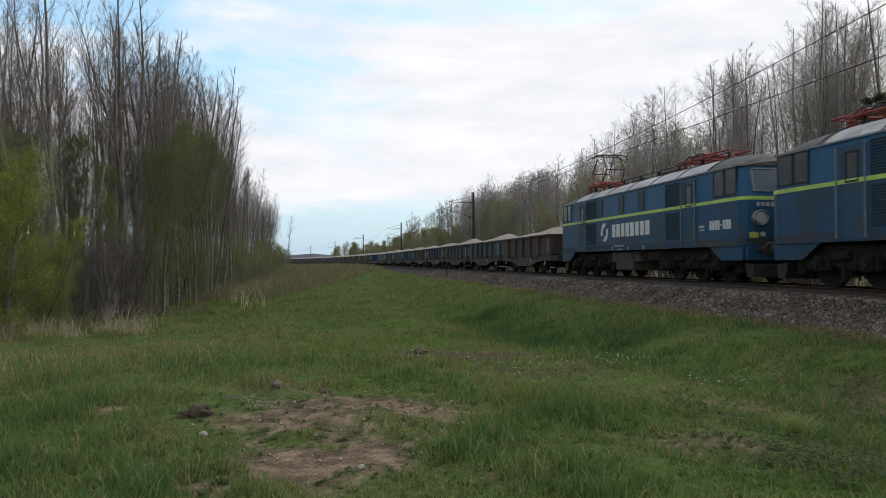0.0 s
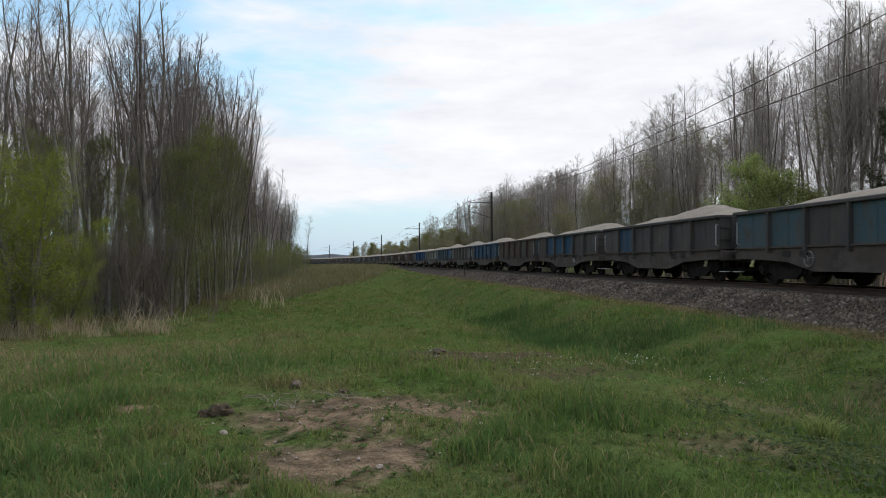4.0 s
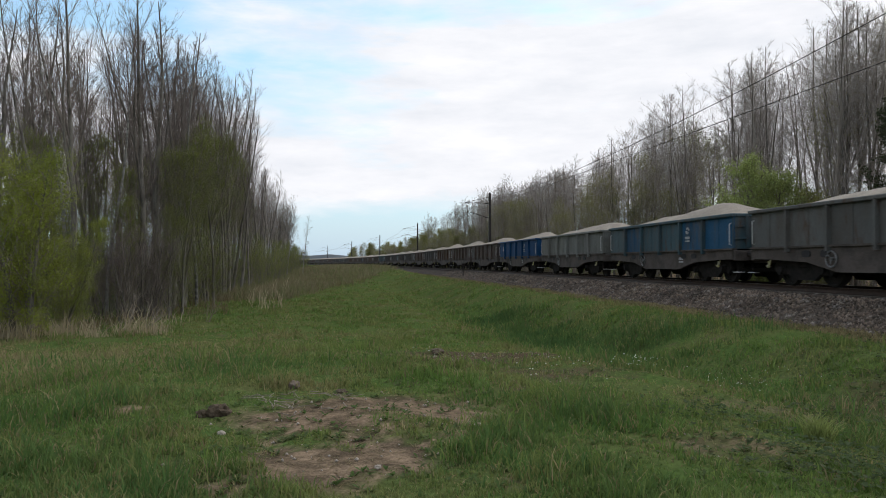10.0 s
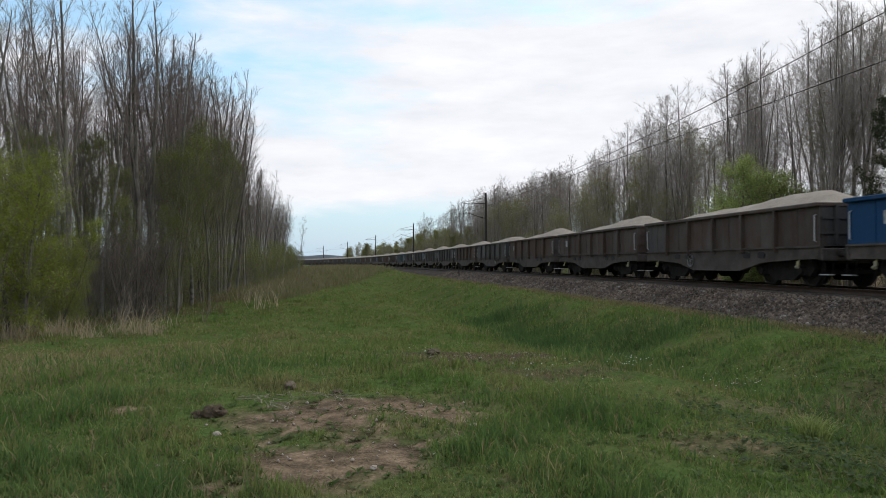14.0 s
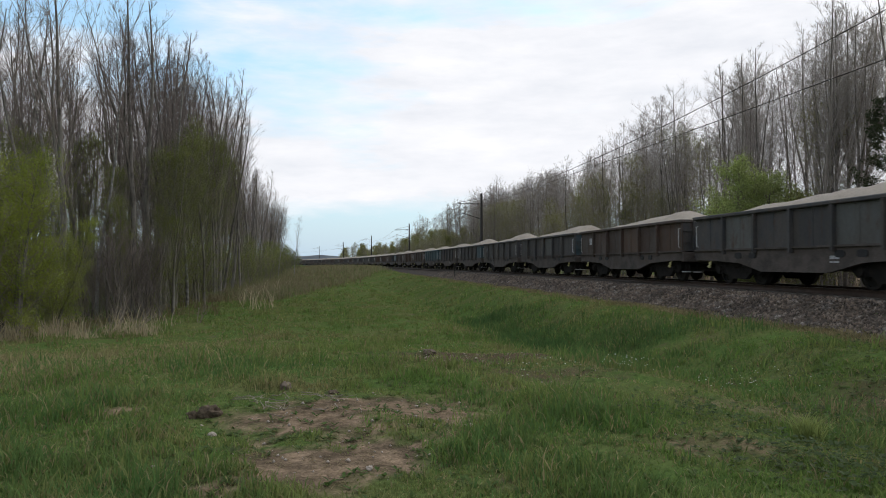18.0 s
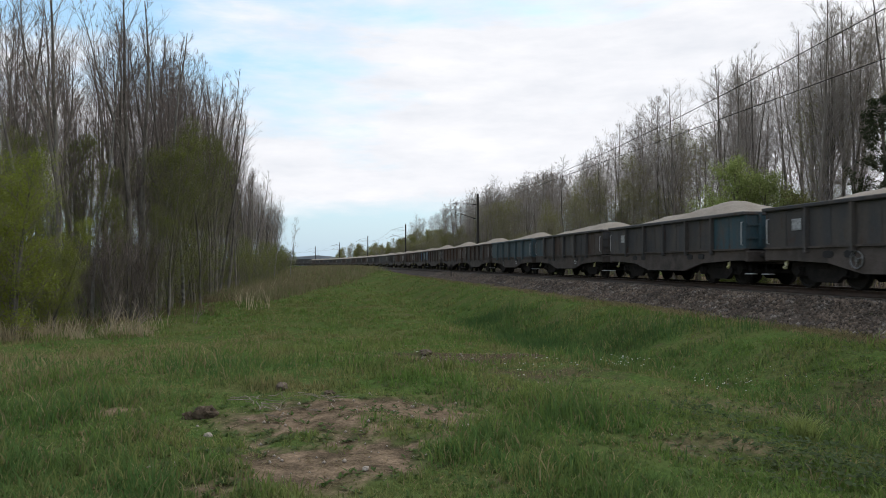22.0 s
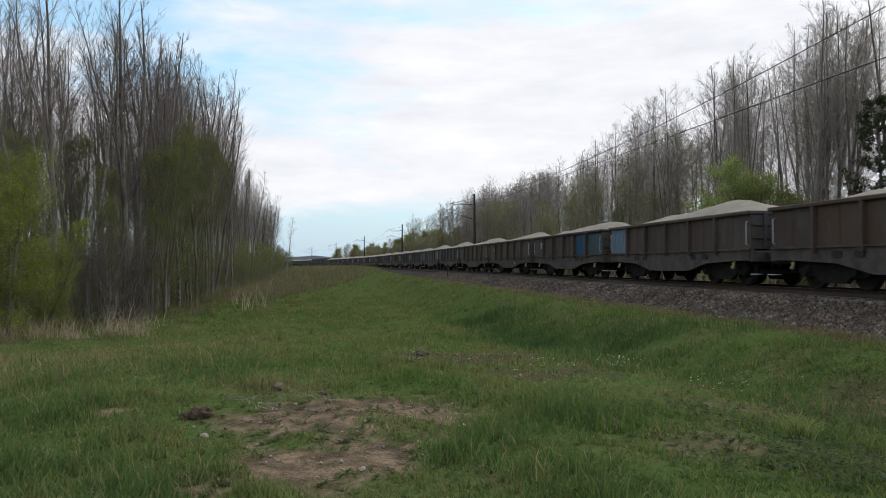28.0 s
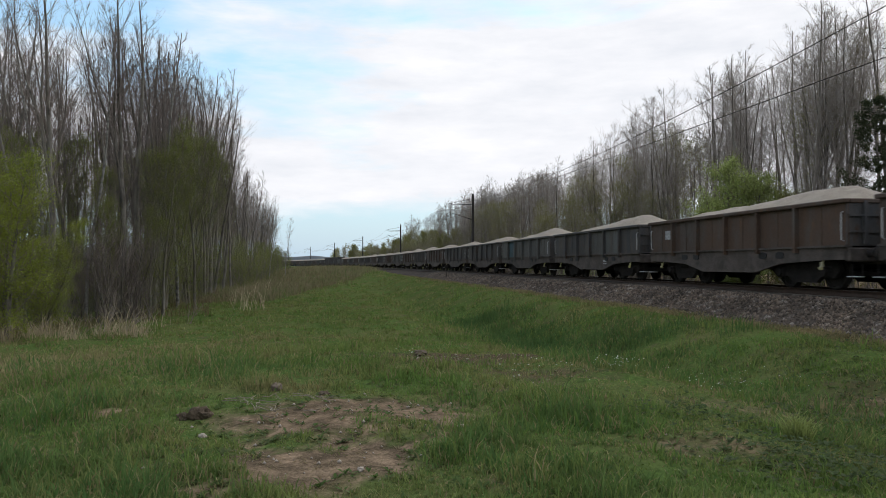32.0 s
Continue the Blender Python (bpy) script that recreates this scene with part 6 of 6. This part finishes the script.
def make_grass():
    rng, x, y = scatter(210000, 4.2, 120, 3, 0.85)
    _, x2, y2, k2 = tufts(13000, 18, 4.2, 110, 21, 0.85, 0.085)
    big = np.concatenate([np.full(len(x), 0.60), k2])
    x, y = np.concatenate([x, x2]), np.concatenate([y, y2])
    s, d = line_coords(x, y)
    patch = 0.5 + 0.33 * wave(x, y, 1.1, 2.5) + 0.2 * wave(x, y, 3.7, 1.5)
    lush = np.exp(-((d - 7.6 - 0.6 * wave(x, y, 0.6, 2.0)) / 1.3) ** 2) * (1 - smooth(s, 28, 60))
    for cx, cy, r in ((-3.2, 6.0, 0.9), (-2.0, 5.3, 0.7), (0.7, 6.4, 0.9), (1.6, 7.6, 0.9), (0.3, 8.9, 0.6), (1.4, 5.2, 0.8), (-4.2, 8.0, 1.2), (-3.0, 11.5, 1.4), (3.2, 12.8, 1.2), (-6.0, 12.0, 1.6)):
        lush = np.maximum(lush, np.exp(-((x - cx) ** 2 + (y - cy) ** 2) / r ** 2))
    worn = np.maximum(np.exp(-(((x - 3.0) / 2.0) ** 2 + ((y - 10.2) / 1.6) ** 2)), np.exp(-(((x - 5.6) / 1.4) ** 2 + ((y - 9.6) / 1.6) ** 2)))
    worn = np.maximum(worn, 0.8 * np.exp(-(((x - 2.6) / 1.4) ** 2 + ((y - 6.6) / 0.9) ** 2))) * (1 - 0.7 * lush)
    bare = bare_soil(x, y)
    weeds = smooth(d, 6.5, 10) * smooth(s, 45, 70)
    keep = (d > 3.95 + 0.5 * rng.random(len(x))) & (rng.random(len(x)) > bare * 1.02) & (x > np.interp(y, WOOD_Y, WOOD_X) - 1.5) & (rng.random(len(x)) > 0.45 * weeds) & (rng.random(len(x)) > 0.6 * worn)
    x, y, patch, bare, big, lush, worn = x[keep], y[keep], patch[keep], bare[keep], big[keep], lush[keep], worn[keep]
    rng = np.random.default_rng(9)
    h = (0.035 + 0.14 * np.clip(patch, 0.05, 1.3) ** 1.4) * rng.uniform(0.5, 1.3, len(x)) * (1 - 0.6 * bare)
    h *= (1 + 0.008 * y) * big * (1 - 0.65 * worn_near(x, y) * (1 - lush)) * (1 + 0.65 * lush) * (1 - 0.5 * worn)
    w = (0.0030 + 0.00050 * y) * rng.uniform(0.7, 1.4, len(x))
    old = rng.random(len(x)) < 0.12 + 0.26 * np.clip(wave(x, y, 0.45, 8.0) - 0.2, 0, 1) + 0.25 * bare + 0.40 * worn + 0.50 * smooth(-x, 2.2, 6.0) * smooth(y, 7.0, 11.0) * (1 - smooth(y, 20, 28))
    rich = ~old & (rng.random(len(x)) < 0.85 * lush)
    for mask, mat, name, label, seed in ((~old & ~rich, M_GRASS, "meadow_grass", "fresh green meadow grass in uneven tufts", 4), (rich, M_LUSH, "lush_grass", "long deep green grass in lush patches", 6), (old, M_STRIP, "withered_grass", "last year's withered blades among the grass", 5)):
        blades(name, x[mask], y[mask], h[mask] * (0.8 if mat is M_STRIP else 1), w[mask], 1.2 if mat is M_STRIP else 0.75, mat, label, seed)
    # the meadow goes on beside and behind the camera
    rng = np.random.default_rng(15)
    x, y = rng.uniform(-17, 12, 60000), rng.uniform(-14, 22, 60000)
    s, d = line_coords(x, y)
    keep = ((np.abs(x) > 0.68 * y) | (y < 4.2)) & (d > 4.2) & (x > np.interp(y, WOOD_Y, WOOD_X) - 1.5) & (np.hypot(x, y) > 0.6)
    x, y = x[keep], y[keep]
    blades("side_meadow_grass", x, y, rng.uniform(0.04, 0.17, len(x)) * (0.7 + 0.3 * wave(x, y, 1.1, 2.5)), rng.uniform(0.005, 0.010, len(x)), 0.75, M_GRASS, "fresh meadow grass round the trodden spot", 16)
    # dry stems along the edge of the wood, on the far bank and beside the ballast
    rng, x, y = scatter(120000, 14, 230, 11, 0.8)
    ex = np.interp(y, WOOD_Y, WOOD_X)
    s, d = line_coords(x, y)
    near_wood = (x > ex - 1.0) & (x < ex + 1.6 + 1.2 * wave(x, y, 0.5, 1.0)) & (wave(x, y, 0.9, 6.0) > -0.2)
    bank = (s > 62) & (d > 4.2 + np.interp(s, [62, 100, 140], [12, 4, 0]) + 1.2 * wave(x, y, 0.3, 2.0)) & (x > ex - 1) & (rng.random(len(x)) < 0.8)
    strip = (np.abs(d - 3.6) < 0.4) & (rng.random(len(x)) < 0.8)
    keep = near_wood | bank | strip
    x, y, strip, bank = x[keep], y[keep], strip[keep], bank[keep]
    h = np.where(strip, 0.10, np.where(bank, 0.55, 0.5)) * rng.uniform(0.4, 1.5, len(x))
    blades("dry_stems", x, y, h, (0.0025 + 0.00028 * y) * rng.uniform(0.7, 1.3, len(x)), 0.5, M_STRAW_DARK, "dead brown stems along the wood's edge and bank", 12, "dry grass")

    # brown heath on the bank between the wood and the line
    rng = np.random.default_rng(77)
    n = 26000
    y = 44 * (170 / 44) ** rng.random(n)
    ex = np.interp(y, WOOD_Y, WOOD_X)
    x = ex - 1.5 + (np.interp(y, [44, 70, 100, 135], [5.5, 8.5, 15, 26])) * rng.random(n) ** 1.9
    s, d = line_coords(x, y)
    keep = (d > 4.3) & (wave(x, y, 0.35, 4.0) > -0.9 + 0.8 * rng.random(n))
    x, y = x[keep], y[keep]
    blades("heath_stems", x, y, rng.uniform(0.25, 0.85, len(x)), (0.004 + 0.00034 * y) * rng.uniform(0.7, 1.3, len(x)), 0.7, M_HEATH, "brown dead grass and heath covering the bank", 78, "dry grass")

    # pale reeds at the foot of the wood and in clumps before it
    rng = np.random.default_rng(71)
    cx, cy, cr, ch = [], [], [], []
    for k in range(70):
        u = rng.random()
        cx.append(-15.0 + 6.0 * u + rng.normal(0, 0.3))
        cy.append(22.6 + 1.6 * u + rng.normal(0, 0.5))
        cr.append(0.22), ch.append(rng.uniform(0.35, 0.85))
    for x, y, r, h in ((-9.1, 38.0, 0.5, 1.25), (-8.7, 39.0, 0.4, 1.0), (-10.5, 41, 0.7, 1.0), (-11.5, 47, 0.9, 1.1), (-12.6, 52, 1.0, 1.2), (-12.0, 56, 1.0, 1.0), (-13.0, 62, 1.2, 1.2), (-9.8, 27.5, 0.5, 0.9), (-10.6, 25.0, 0.4, 1.0)):
        cx.append(x), cy.append(y), cr.append(r), ch.append(h)
    cx, cy, cr, ch = (np.repeat(np.array(q), 15) for q in (cx, cy, cr, ch))
    n = len(cx)
    x, y = cx + cr * rng.normal(0, 0.8, n), cy + cr * rng.normal(0, 0.8, n)
    blades("pale_reeds", x, y, ch * rng.uniform(0.4, 1.3, n), 0.0035 + 0.0003 * y, 0.9, M_STRAW, "pale dry reed stems at the foot of the wood", 72, "reeds")
    # long dark grass in the hollow at the foot of the bank
    rng = np.random.default_rng(75)
    n = 9000
    s = rng.uniform(16.5, 35, n)
    d = np.interp(s, [16, 21, 25, 32], [5.6, 6.3, 7.3, 7.0]) + 0.7 * rng.normal(0, 1, n)
    h = np.interp(s, LINE_S, LINE_H)
    x, y = np.interp(s, LINE_S, LINE_X) - d * np.cos(h), np.interp(s, LINE_S, LINE_Y) - d * np.sin(h)
    keep = wave(x, y, 0.8, 3.0) > -1.0 + 1.2 * rng.random(n)
    x, y = x[keep], y[keep]
    blades("hollow_grass", x, y, rng.uniform(0.10, 0.34, len(x)), 0.004 + 0.0003 * y, 0.6, M_HOLLOW, "long dark green grass in the hollow below the bank", 76)
    # yellowed strip beside the ballast
    rng = np.random.default_rng(73)
    n = 26000
    s = 8 + 120 * rng.random(n) ** 1.4
    d = 3.75 + 0.26 * rng.normal(0, 1, n)
    h = np.interp(s, LINE_S, LINE_H)
    x, y = np.interp(s, LINE_S, LINE_X) - d * np.cos(h), np.interp(s, LINE_S, LINE_Y) - d * np.sin(h)
    blades("yellowed_strip", x, y, rng.uniform(0.03, 0.11, n), (0.005 + 0.0006 * y), 1.1, M_STRIP, "yellowed short grass along the ballast edge", 74, "dry grass")


make_grass()


def small_stones():
    rng = np.random.default_rng(31)
    octa = np.array([(1, 0, 0), (-1, 0, 0), (0, 1, 0), (0, -1, 0), (0, 0, 1), (0, 0, -1)], float)
    tri = np.array([(0, 2, 4), (2, 1, 4), (1, 3, 4), (3, 0, 4), (2, 0, 5), (1, 2, 5), (3, 1, 5), (0, 3, 5)])
    n = 1700
    x, y = rng.uniform(-3.2, 2.5, n), rng.uniform(4.8, 14.5, n)
    keep = rng.random(n) < bare_soil(x, y) * 0.9
    x, y = x[keep], y[keep]
    n = len(x)
    size = 0.006 + 0.016 * rng.random(n) ** 3
    v = octa[None] * (0.7 + 0.6 * rng.random((n, 6, 1))) * size[:, None, None] + np.stack([x, y, ground_z(x, y) - 0.018 + size * 0.4], 1)[:, None]
    f = (tri[None] + 6 * np.arange(n)[:, None, None]).reshape(-1, 3)
    tagged(new("soil_pebbles", array_mesh("soil_pebbles", v.reshape(-1, 3), f, M_PEBBLE)), "scattered pale pebbles on the bare soil", "pebbles", kind="stuff")


def lump(name, x, y, sx, sy, sz, mat, label, category, seed, rough=0.25):
    """A stone or clod: a rough ball, sunk into the ground."""
    bm = bmesh.new()
    bmesh.ops.create_icosphere(bm, subdivisions=3, radius=1.0)
    for v in bm.verts:
        k = 1 + rough * noise.noise(v.co * 1.7 + Vector((seed, 0, 0))) + rough * 0.5 * noise.noise(v.co * 4.0 + Vector((0, seed, 0)))
        v.co = Vector((v.co.x * sx * k, v.co.y * sy * k, v.co.z * sz * k))
    me = bpy.data.meshes.new(name)
    bm.to_mesh(me)
    bm.free()
    me.materials.append(mat)
    ob = new(name, me)
    ob.matrix_basis = pose(x, y, float(ground_z(x, y)) - 0.02 + sz * 0.45, 0, 0, seed * 40)
    return tagged(ob, label, category)


M_CLOD = material("dark_clod", (0.085, 0.060, 0.040), rough=0.95, second=(0.08, 0.06, 0.04), scale=9, grain=0.4, grain_scale=30, bump=0.8)
small_stones()
lump("stone", 0.37, 7.35, 0.075, 0.05, 0.03, M_PEBBLE, "flat pale stone lying in the grass", "stone", 1.0)
lump("stone", -0.50, 5.93, 0.032, 0.028, 0.022, M_PEBBLE, "small white stone on the bare soil", "stone", 2.0)
lump("stone", -1.85, 9.35, 0.10, 0.07, 0.06, M_STONE, "grey stone at the edge of the bare patch", "stone", 3.0)
lump("stone", -2.12, 7.15, 0.045, 0.035, 0.03, M_PEBBLE, "small pale stone on bare soil", "stone", 4.0)
lump("earth_clod", -2.36, 7.85, 0.12, 0.09, 0.085, M_CLOD, "dark crumbling clod of earth", "clod", 5.0, 0.5)
lump("earth_clod", -2.52, 7.80, 0.065, 0.06, 0.05, M_CLOD, "dark crumbling clod of earth", "clod", 6.0, 0.5)
lump("earth_clod", -0.05, 14.6, 0.20, 0.12, 0.05, M_CLOD, "low dark clod of turned earth", "clod", 7.0, 0.5)
lump("earth_clod", -1.25, 9.3, 0.08, 0.07, 0.04, M_CLOD, "small dark clod of earth", "clod", 8.0, 0.5)


def fallen_twigs():
    rng = np.random.default_rng(41)
    for k in range(26):
        x, y = -1.55 + rng.normal(0, 0.42), 8.25 + rng.normal(0, 0.38)
        a, ln = rng.uniform(0, np.pi), rng.uniform(0.12, 0.38)
        z = float(ground_z(x, y)) - 0.01
        pts = [(x + (q - 0.5) * ln * math.cos(a) + rng.normal(0, 0.02), y + (q - 0.5) * ln * math.sin(a) + rng.normal(0, 0.03), z + 0.012 + 0.07 * rng.random()) for q in (0, 0.33, 0.66, 1)]
        tagged(new("twig", Build().tube(pts, [0.0055, 0.0046, 0.0036, 0.002], 5).mesh("twig", M_DEADWOOD)), "dry fallen twig on the bare soil", "twig", "fallen twigs on the soil")


fallen_twigs()


def flowers():
    rng = np.random.default_rng(51)
    spots = [(2.98, 11.2, 0.30, 46), (3.15, 11.6, 0.35, 40), (3.9, 10.2, 0.35, 22), (4.4, 11.0, 0.45, 30), (5.5, 12.2, 0.4, 26), (1.7, 11.2, 0.35, 26), (-0.25, 12.3, 0.25, 14), (1.2, 9.7, 0.25, 12), (2.4, 10.4, 0.9, 16), (4.9, 11.6, 0.9, 24)]
    V, F, SV = [], [], []
    n = 0
    for cx, cy, r, k in spots:
        for _ in range(k // 2):
            x, y = cx + rng.normal(0, r * 0.6), cy + rng.normal(0, r * 0.6)
            z = float(ground_z(x, y)) + rng.uniform(0.08, 0.24)
            s = rng.uniform(0.006, 0.013)
            ring = [(x + s * math.cos(a), y + s * math.sin(a), z + s * 0.3) for a in np.arange(6) * math.pi / 3]
            V += ring + [(x, y, z - s * 0.4), (x, y, z + s * 0.6)]
            F += [(n + j, n + (j + 1) % 6, n + 7) for j in range(6)] + [(n + (j + 1) % 6, n + j, n + 6) for j in range(6)]
            n += 8
            SV.append((x, y, z))
    tagged(new("white_flowers", array_mesh("white_flowers", np.array(V), np.array(F), M_PETAL)), "scattered small white meadow flowers", "flowers", kind="stuff")
    sv = np.array(SV)
    hs = sv[:, 2] - ground_z(sv[:, 0], sv[:, 1]) + 0.03
    blades("flower_stems", sv[:, 0], sv[:, 1], hs, np.full(len(sv), 0.004), 0.05, M_HERB, "thin green stems of meadow flowers", 52, "stems")


flowers()


def herbs():
    """Broad-leaved weeds on the bare soil and among the grass."""
    rng, x, y = scatter(3200, 4.6, 16, 61, 0.9)
    bare = bare_soil(x, y)
    keep = (rng.random(len(x)) < 0.25 + 0.6 * (bare > 0.1)) & (bare < 0.9)
    x, y = x[keep], y[keep]
    V, F, n = [], [], 0
    for cx, cy in zip(x, y):
        cz = float(ground_z(cx, cy)) - 0.015
        for j in range(rng.integers(4, 9)):
            a, ln = rng.uniform(0, 2 * np.pi), rng.uniform(0.025, 0.075)
            d = np.array([math.cos(a), math.sin(a), rng.uniform(0.2, 0.9)])
            w = np.array([-math.sin(a), math.cos(a), 0]) * ln * 0.22
            p = np.array([cx, cy, cz])
            V += [p, p + d * ln * 0.55 + w, p + d * ln * np.array([1, 1, 0.8]), p + d * ln * 0.55 - w]
            F.append((n, n + 1, n + 2, n + 3))
            n += 4
    tagged(new("low_weeds", array_mesh("low_weeds", np.array(V), np.array(F), M_HERB)), "low broad-leaved weeds on the bare soil", "weeds", kind="stuff")
    # darker clover-like weeds in close patches
    V, F, n = [], [], 0
    for cx, cy, rx, ry, count in ((3.4, 5.9, 1.0, 0.8, 700), (4.6, 7.0, 1.1, 0.8, 420), (2.9, 7.9, 0.9, 0.7, 260), (6.4, 10.6, 1.3, 1.4, 520), (7.2, 12.6, 1.2, 1.6, 420), (4.9, 9.0, 1.0, 0.7, 260)):
        for _ in range(int(count * 0.6)):
            x, y = cx + rx * rng.normal(0, 0.55), cy + ry * rng.normal(0, 0.55)
            p = np.array([x, y, float(ground_z(x, y)) + rng.uniform(0.0, 0.10)])
            for j in range(rng.integers(3, 6)):
                a, ln = rng.uniform(0, 2 * np.pi), rng.uniform(0.022, 0.055)
                e = np.array([math.cos(a), math.sin(a), rng.uniform(-0.1, 0.6)])
                w = np.array([-math.sin(a), math.cos(a), 0]) * ln * 0.42
                V += [p, p + e * ln * 0.6 + w, p + e * ln, p + e * ln * 0.6 - w]
                F.append((n, n + 1, n + 2, n + 3))
                n += 4
    tagged(new("clover_patches", array_mesh("clover_patches", np.array(V), np.array(F), M_CLOVER)), "close patches of dark green clover-like weeds", "weeds", kind="stuff")
    r2 = np.random.default_rng(62)
    m = 260
    a = r2.uniform(0, 2 * np.pi, m)
    rr = 0.13 * np.sqrt(r2.random(m))
    blades("bright_tuft", 3.95 + rr * np.cos(a), 7.7 + rr * np.sin(a), r2.uniform(0.16, 0.38, m), np.full(m, 0.006), 0.9, M_LEAF_BUSH, "bright yellow-green tuft of tall grass", 63)


herbs()


def litter():
    """Short bits of straw lying on the bare soil."""
    rng = np.random.default_rng(81)
    n = 16000
    x, y = rng.uniform(-4, 3.5, n), rng.uniform(4.6, 15, n)
    keep = rng.random(n) < bare_soil(x, y) * 0.9 + 0.04
    x, y = x[keep], y[keep]
    n = len(x)
    a, ln = rng.uniform(0, np.pi, n), rng.uniform(0.015, 0.07, n)
    p = np.stack([x, y, ground_z(x, y) - 0.012], 1)
    t = np.stack([np.cos(a), np.sin(a), rng.normal(0, 0.12, n)], 1) * ln[:, None]
    w = np.stack([-np.sin(a), np.cos(a), np.zeros(n)], 1) * 0.0035
    v = np.stack([p - t - w, p - t + w, p + t + w * 0.6, p + t - w * 0.6], 1).reshape(-1, 3)
    tagged(new("straw_litter", array_mesh("straw_litter", v, np.arange(4 * n).reshape(n, 4), M_STRAW_DARK)), "brown bits of straw littering the soil", "straw", kind="stuff")


litter()


def distance_post():
    x, y = on_line(68.5, 2.7)
    o = new("distance_post")
    tagged(o, "short dark iron post beside the ballast", "post")
    z = float(ground_z(x, y))
    o.matrix_basis = pose(x, y, z, 0, 0, 12)
    part("stake", Build().tube([(0, 0, -0.2), (0, 0, 1.0)], 0.05, 8).mesh("stake", M_IRON), o)
    part("plate", Build().soft_box(0, -0.05, 1.08, 0.26, 0.04, 0.24, 0.008).mesh("post_plate", M_IRON), o)


distance_post()


def dead_branch(x, y, size, seed):
    """A pale broken branch leaning at the foot of the wood."""
    rng = np.random.default_rng(seed)
    o = new("dead_branch")
    tagged(o, "pale dead branch with forked twigs in the reeds", "branch", "dead branches before the wood")
    o.matrix_basis = pose(x, y, float(ground_z(x, y)), 0, 0, rng.uniform(-20, 20)) @ Matrix.Scale(size, 4)
    for k in range(4):
        stem = grow(rng, (rng.normal(0, 0.12), rng.normal(0, 0.12), -0.05), (rng.uniform(0.1, 1.1), rng.normal(0, 0.3), 1.0), rng.uniform(0.9, 1.7), 0.022, 6, 0.12, 0.0)
        v, f = tubes([stem], 5)
        part("bough", array_mesh("bough", v, f, M_DEADWOOD, True), o)
        tw = []
        for j in range(7):
            q, dq = along(stem[0], rng.uniform(0.3, 1.0))
            way = dq + rng.normal(0, 0.5, 3)
            tw.append(grow(rng, q, way / np.linalg.norm(way), rng.uniform(0.25, 0.7), 0.009, 4, 0.15, 0.05))
        v, f = tubes(tw, 4)
        part("twig_spray", array_mesh("twig_spray", v, f, M_DEADWOOD), o)["kind"] = "stuff"


for k, (x, y, g) in enumerate(((-10.7, 25.2, 1.0), (-10.2, 25.6, 0.85), (-11.6, 25.0, 0.6), (-13.0, 24.0, 0.55), (-9.0, 28.5, 0.6))):
    dead_branch(x, y, g, 200 + k)


# ---------------------------------------------------------------- motion of the train
def motions():
    for thing, s0, half in MOVING:
        walk(thing, [(t, seat(s0 - travelled(t) - half, s0 - travelled(t) + half)) for t in np.arange(0, 32.5, 1.0)])
    start = {id(thing): s0 for thing, s0, _ in MOVING}
    for ws, thing, x, q, r in TURNING:
        s0 = start[id(thing)] - x
        rows, last = [], None
        for k in range(0, 481):
            t = k / 15
            s = s0 - travelled(t)
            if 4.0 < s < 34.0 or k in (0, 480):
                rows.append((t, s))
        if len(rows) < 4:
            rows = [(0.0, 0.0), (32.0, 0.0)]
            walk(ws, [(t, pose(q, 0, r)) for t, _ in rows])
            continue
        first = rows[1][1] if rows[0][1] > 34.0 or rows[0][1] < 4.0 else rows[0][1]
        final = rows[-2][1] if rows[-1][1] < 4.0 or rows[-1][1] > 34.0 else rows[-1][1]
        keyed = []
        for t, s in rows:
            s = min(max(s, final), first)
            keyed.append((t, pose(q, 0, r) @ Matrix.Rotation((first - s) / r, 4, "Y")))
        walk(ws, keyed)


motions()
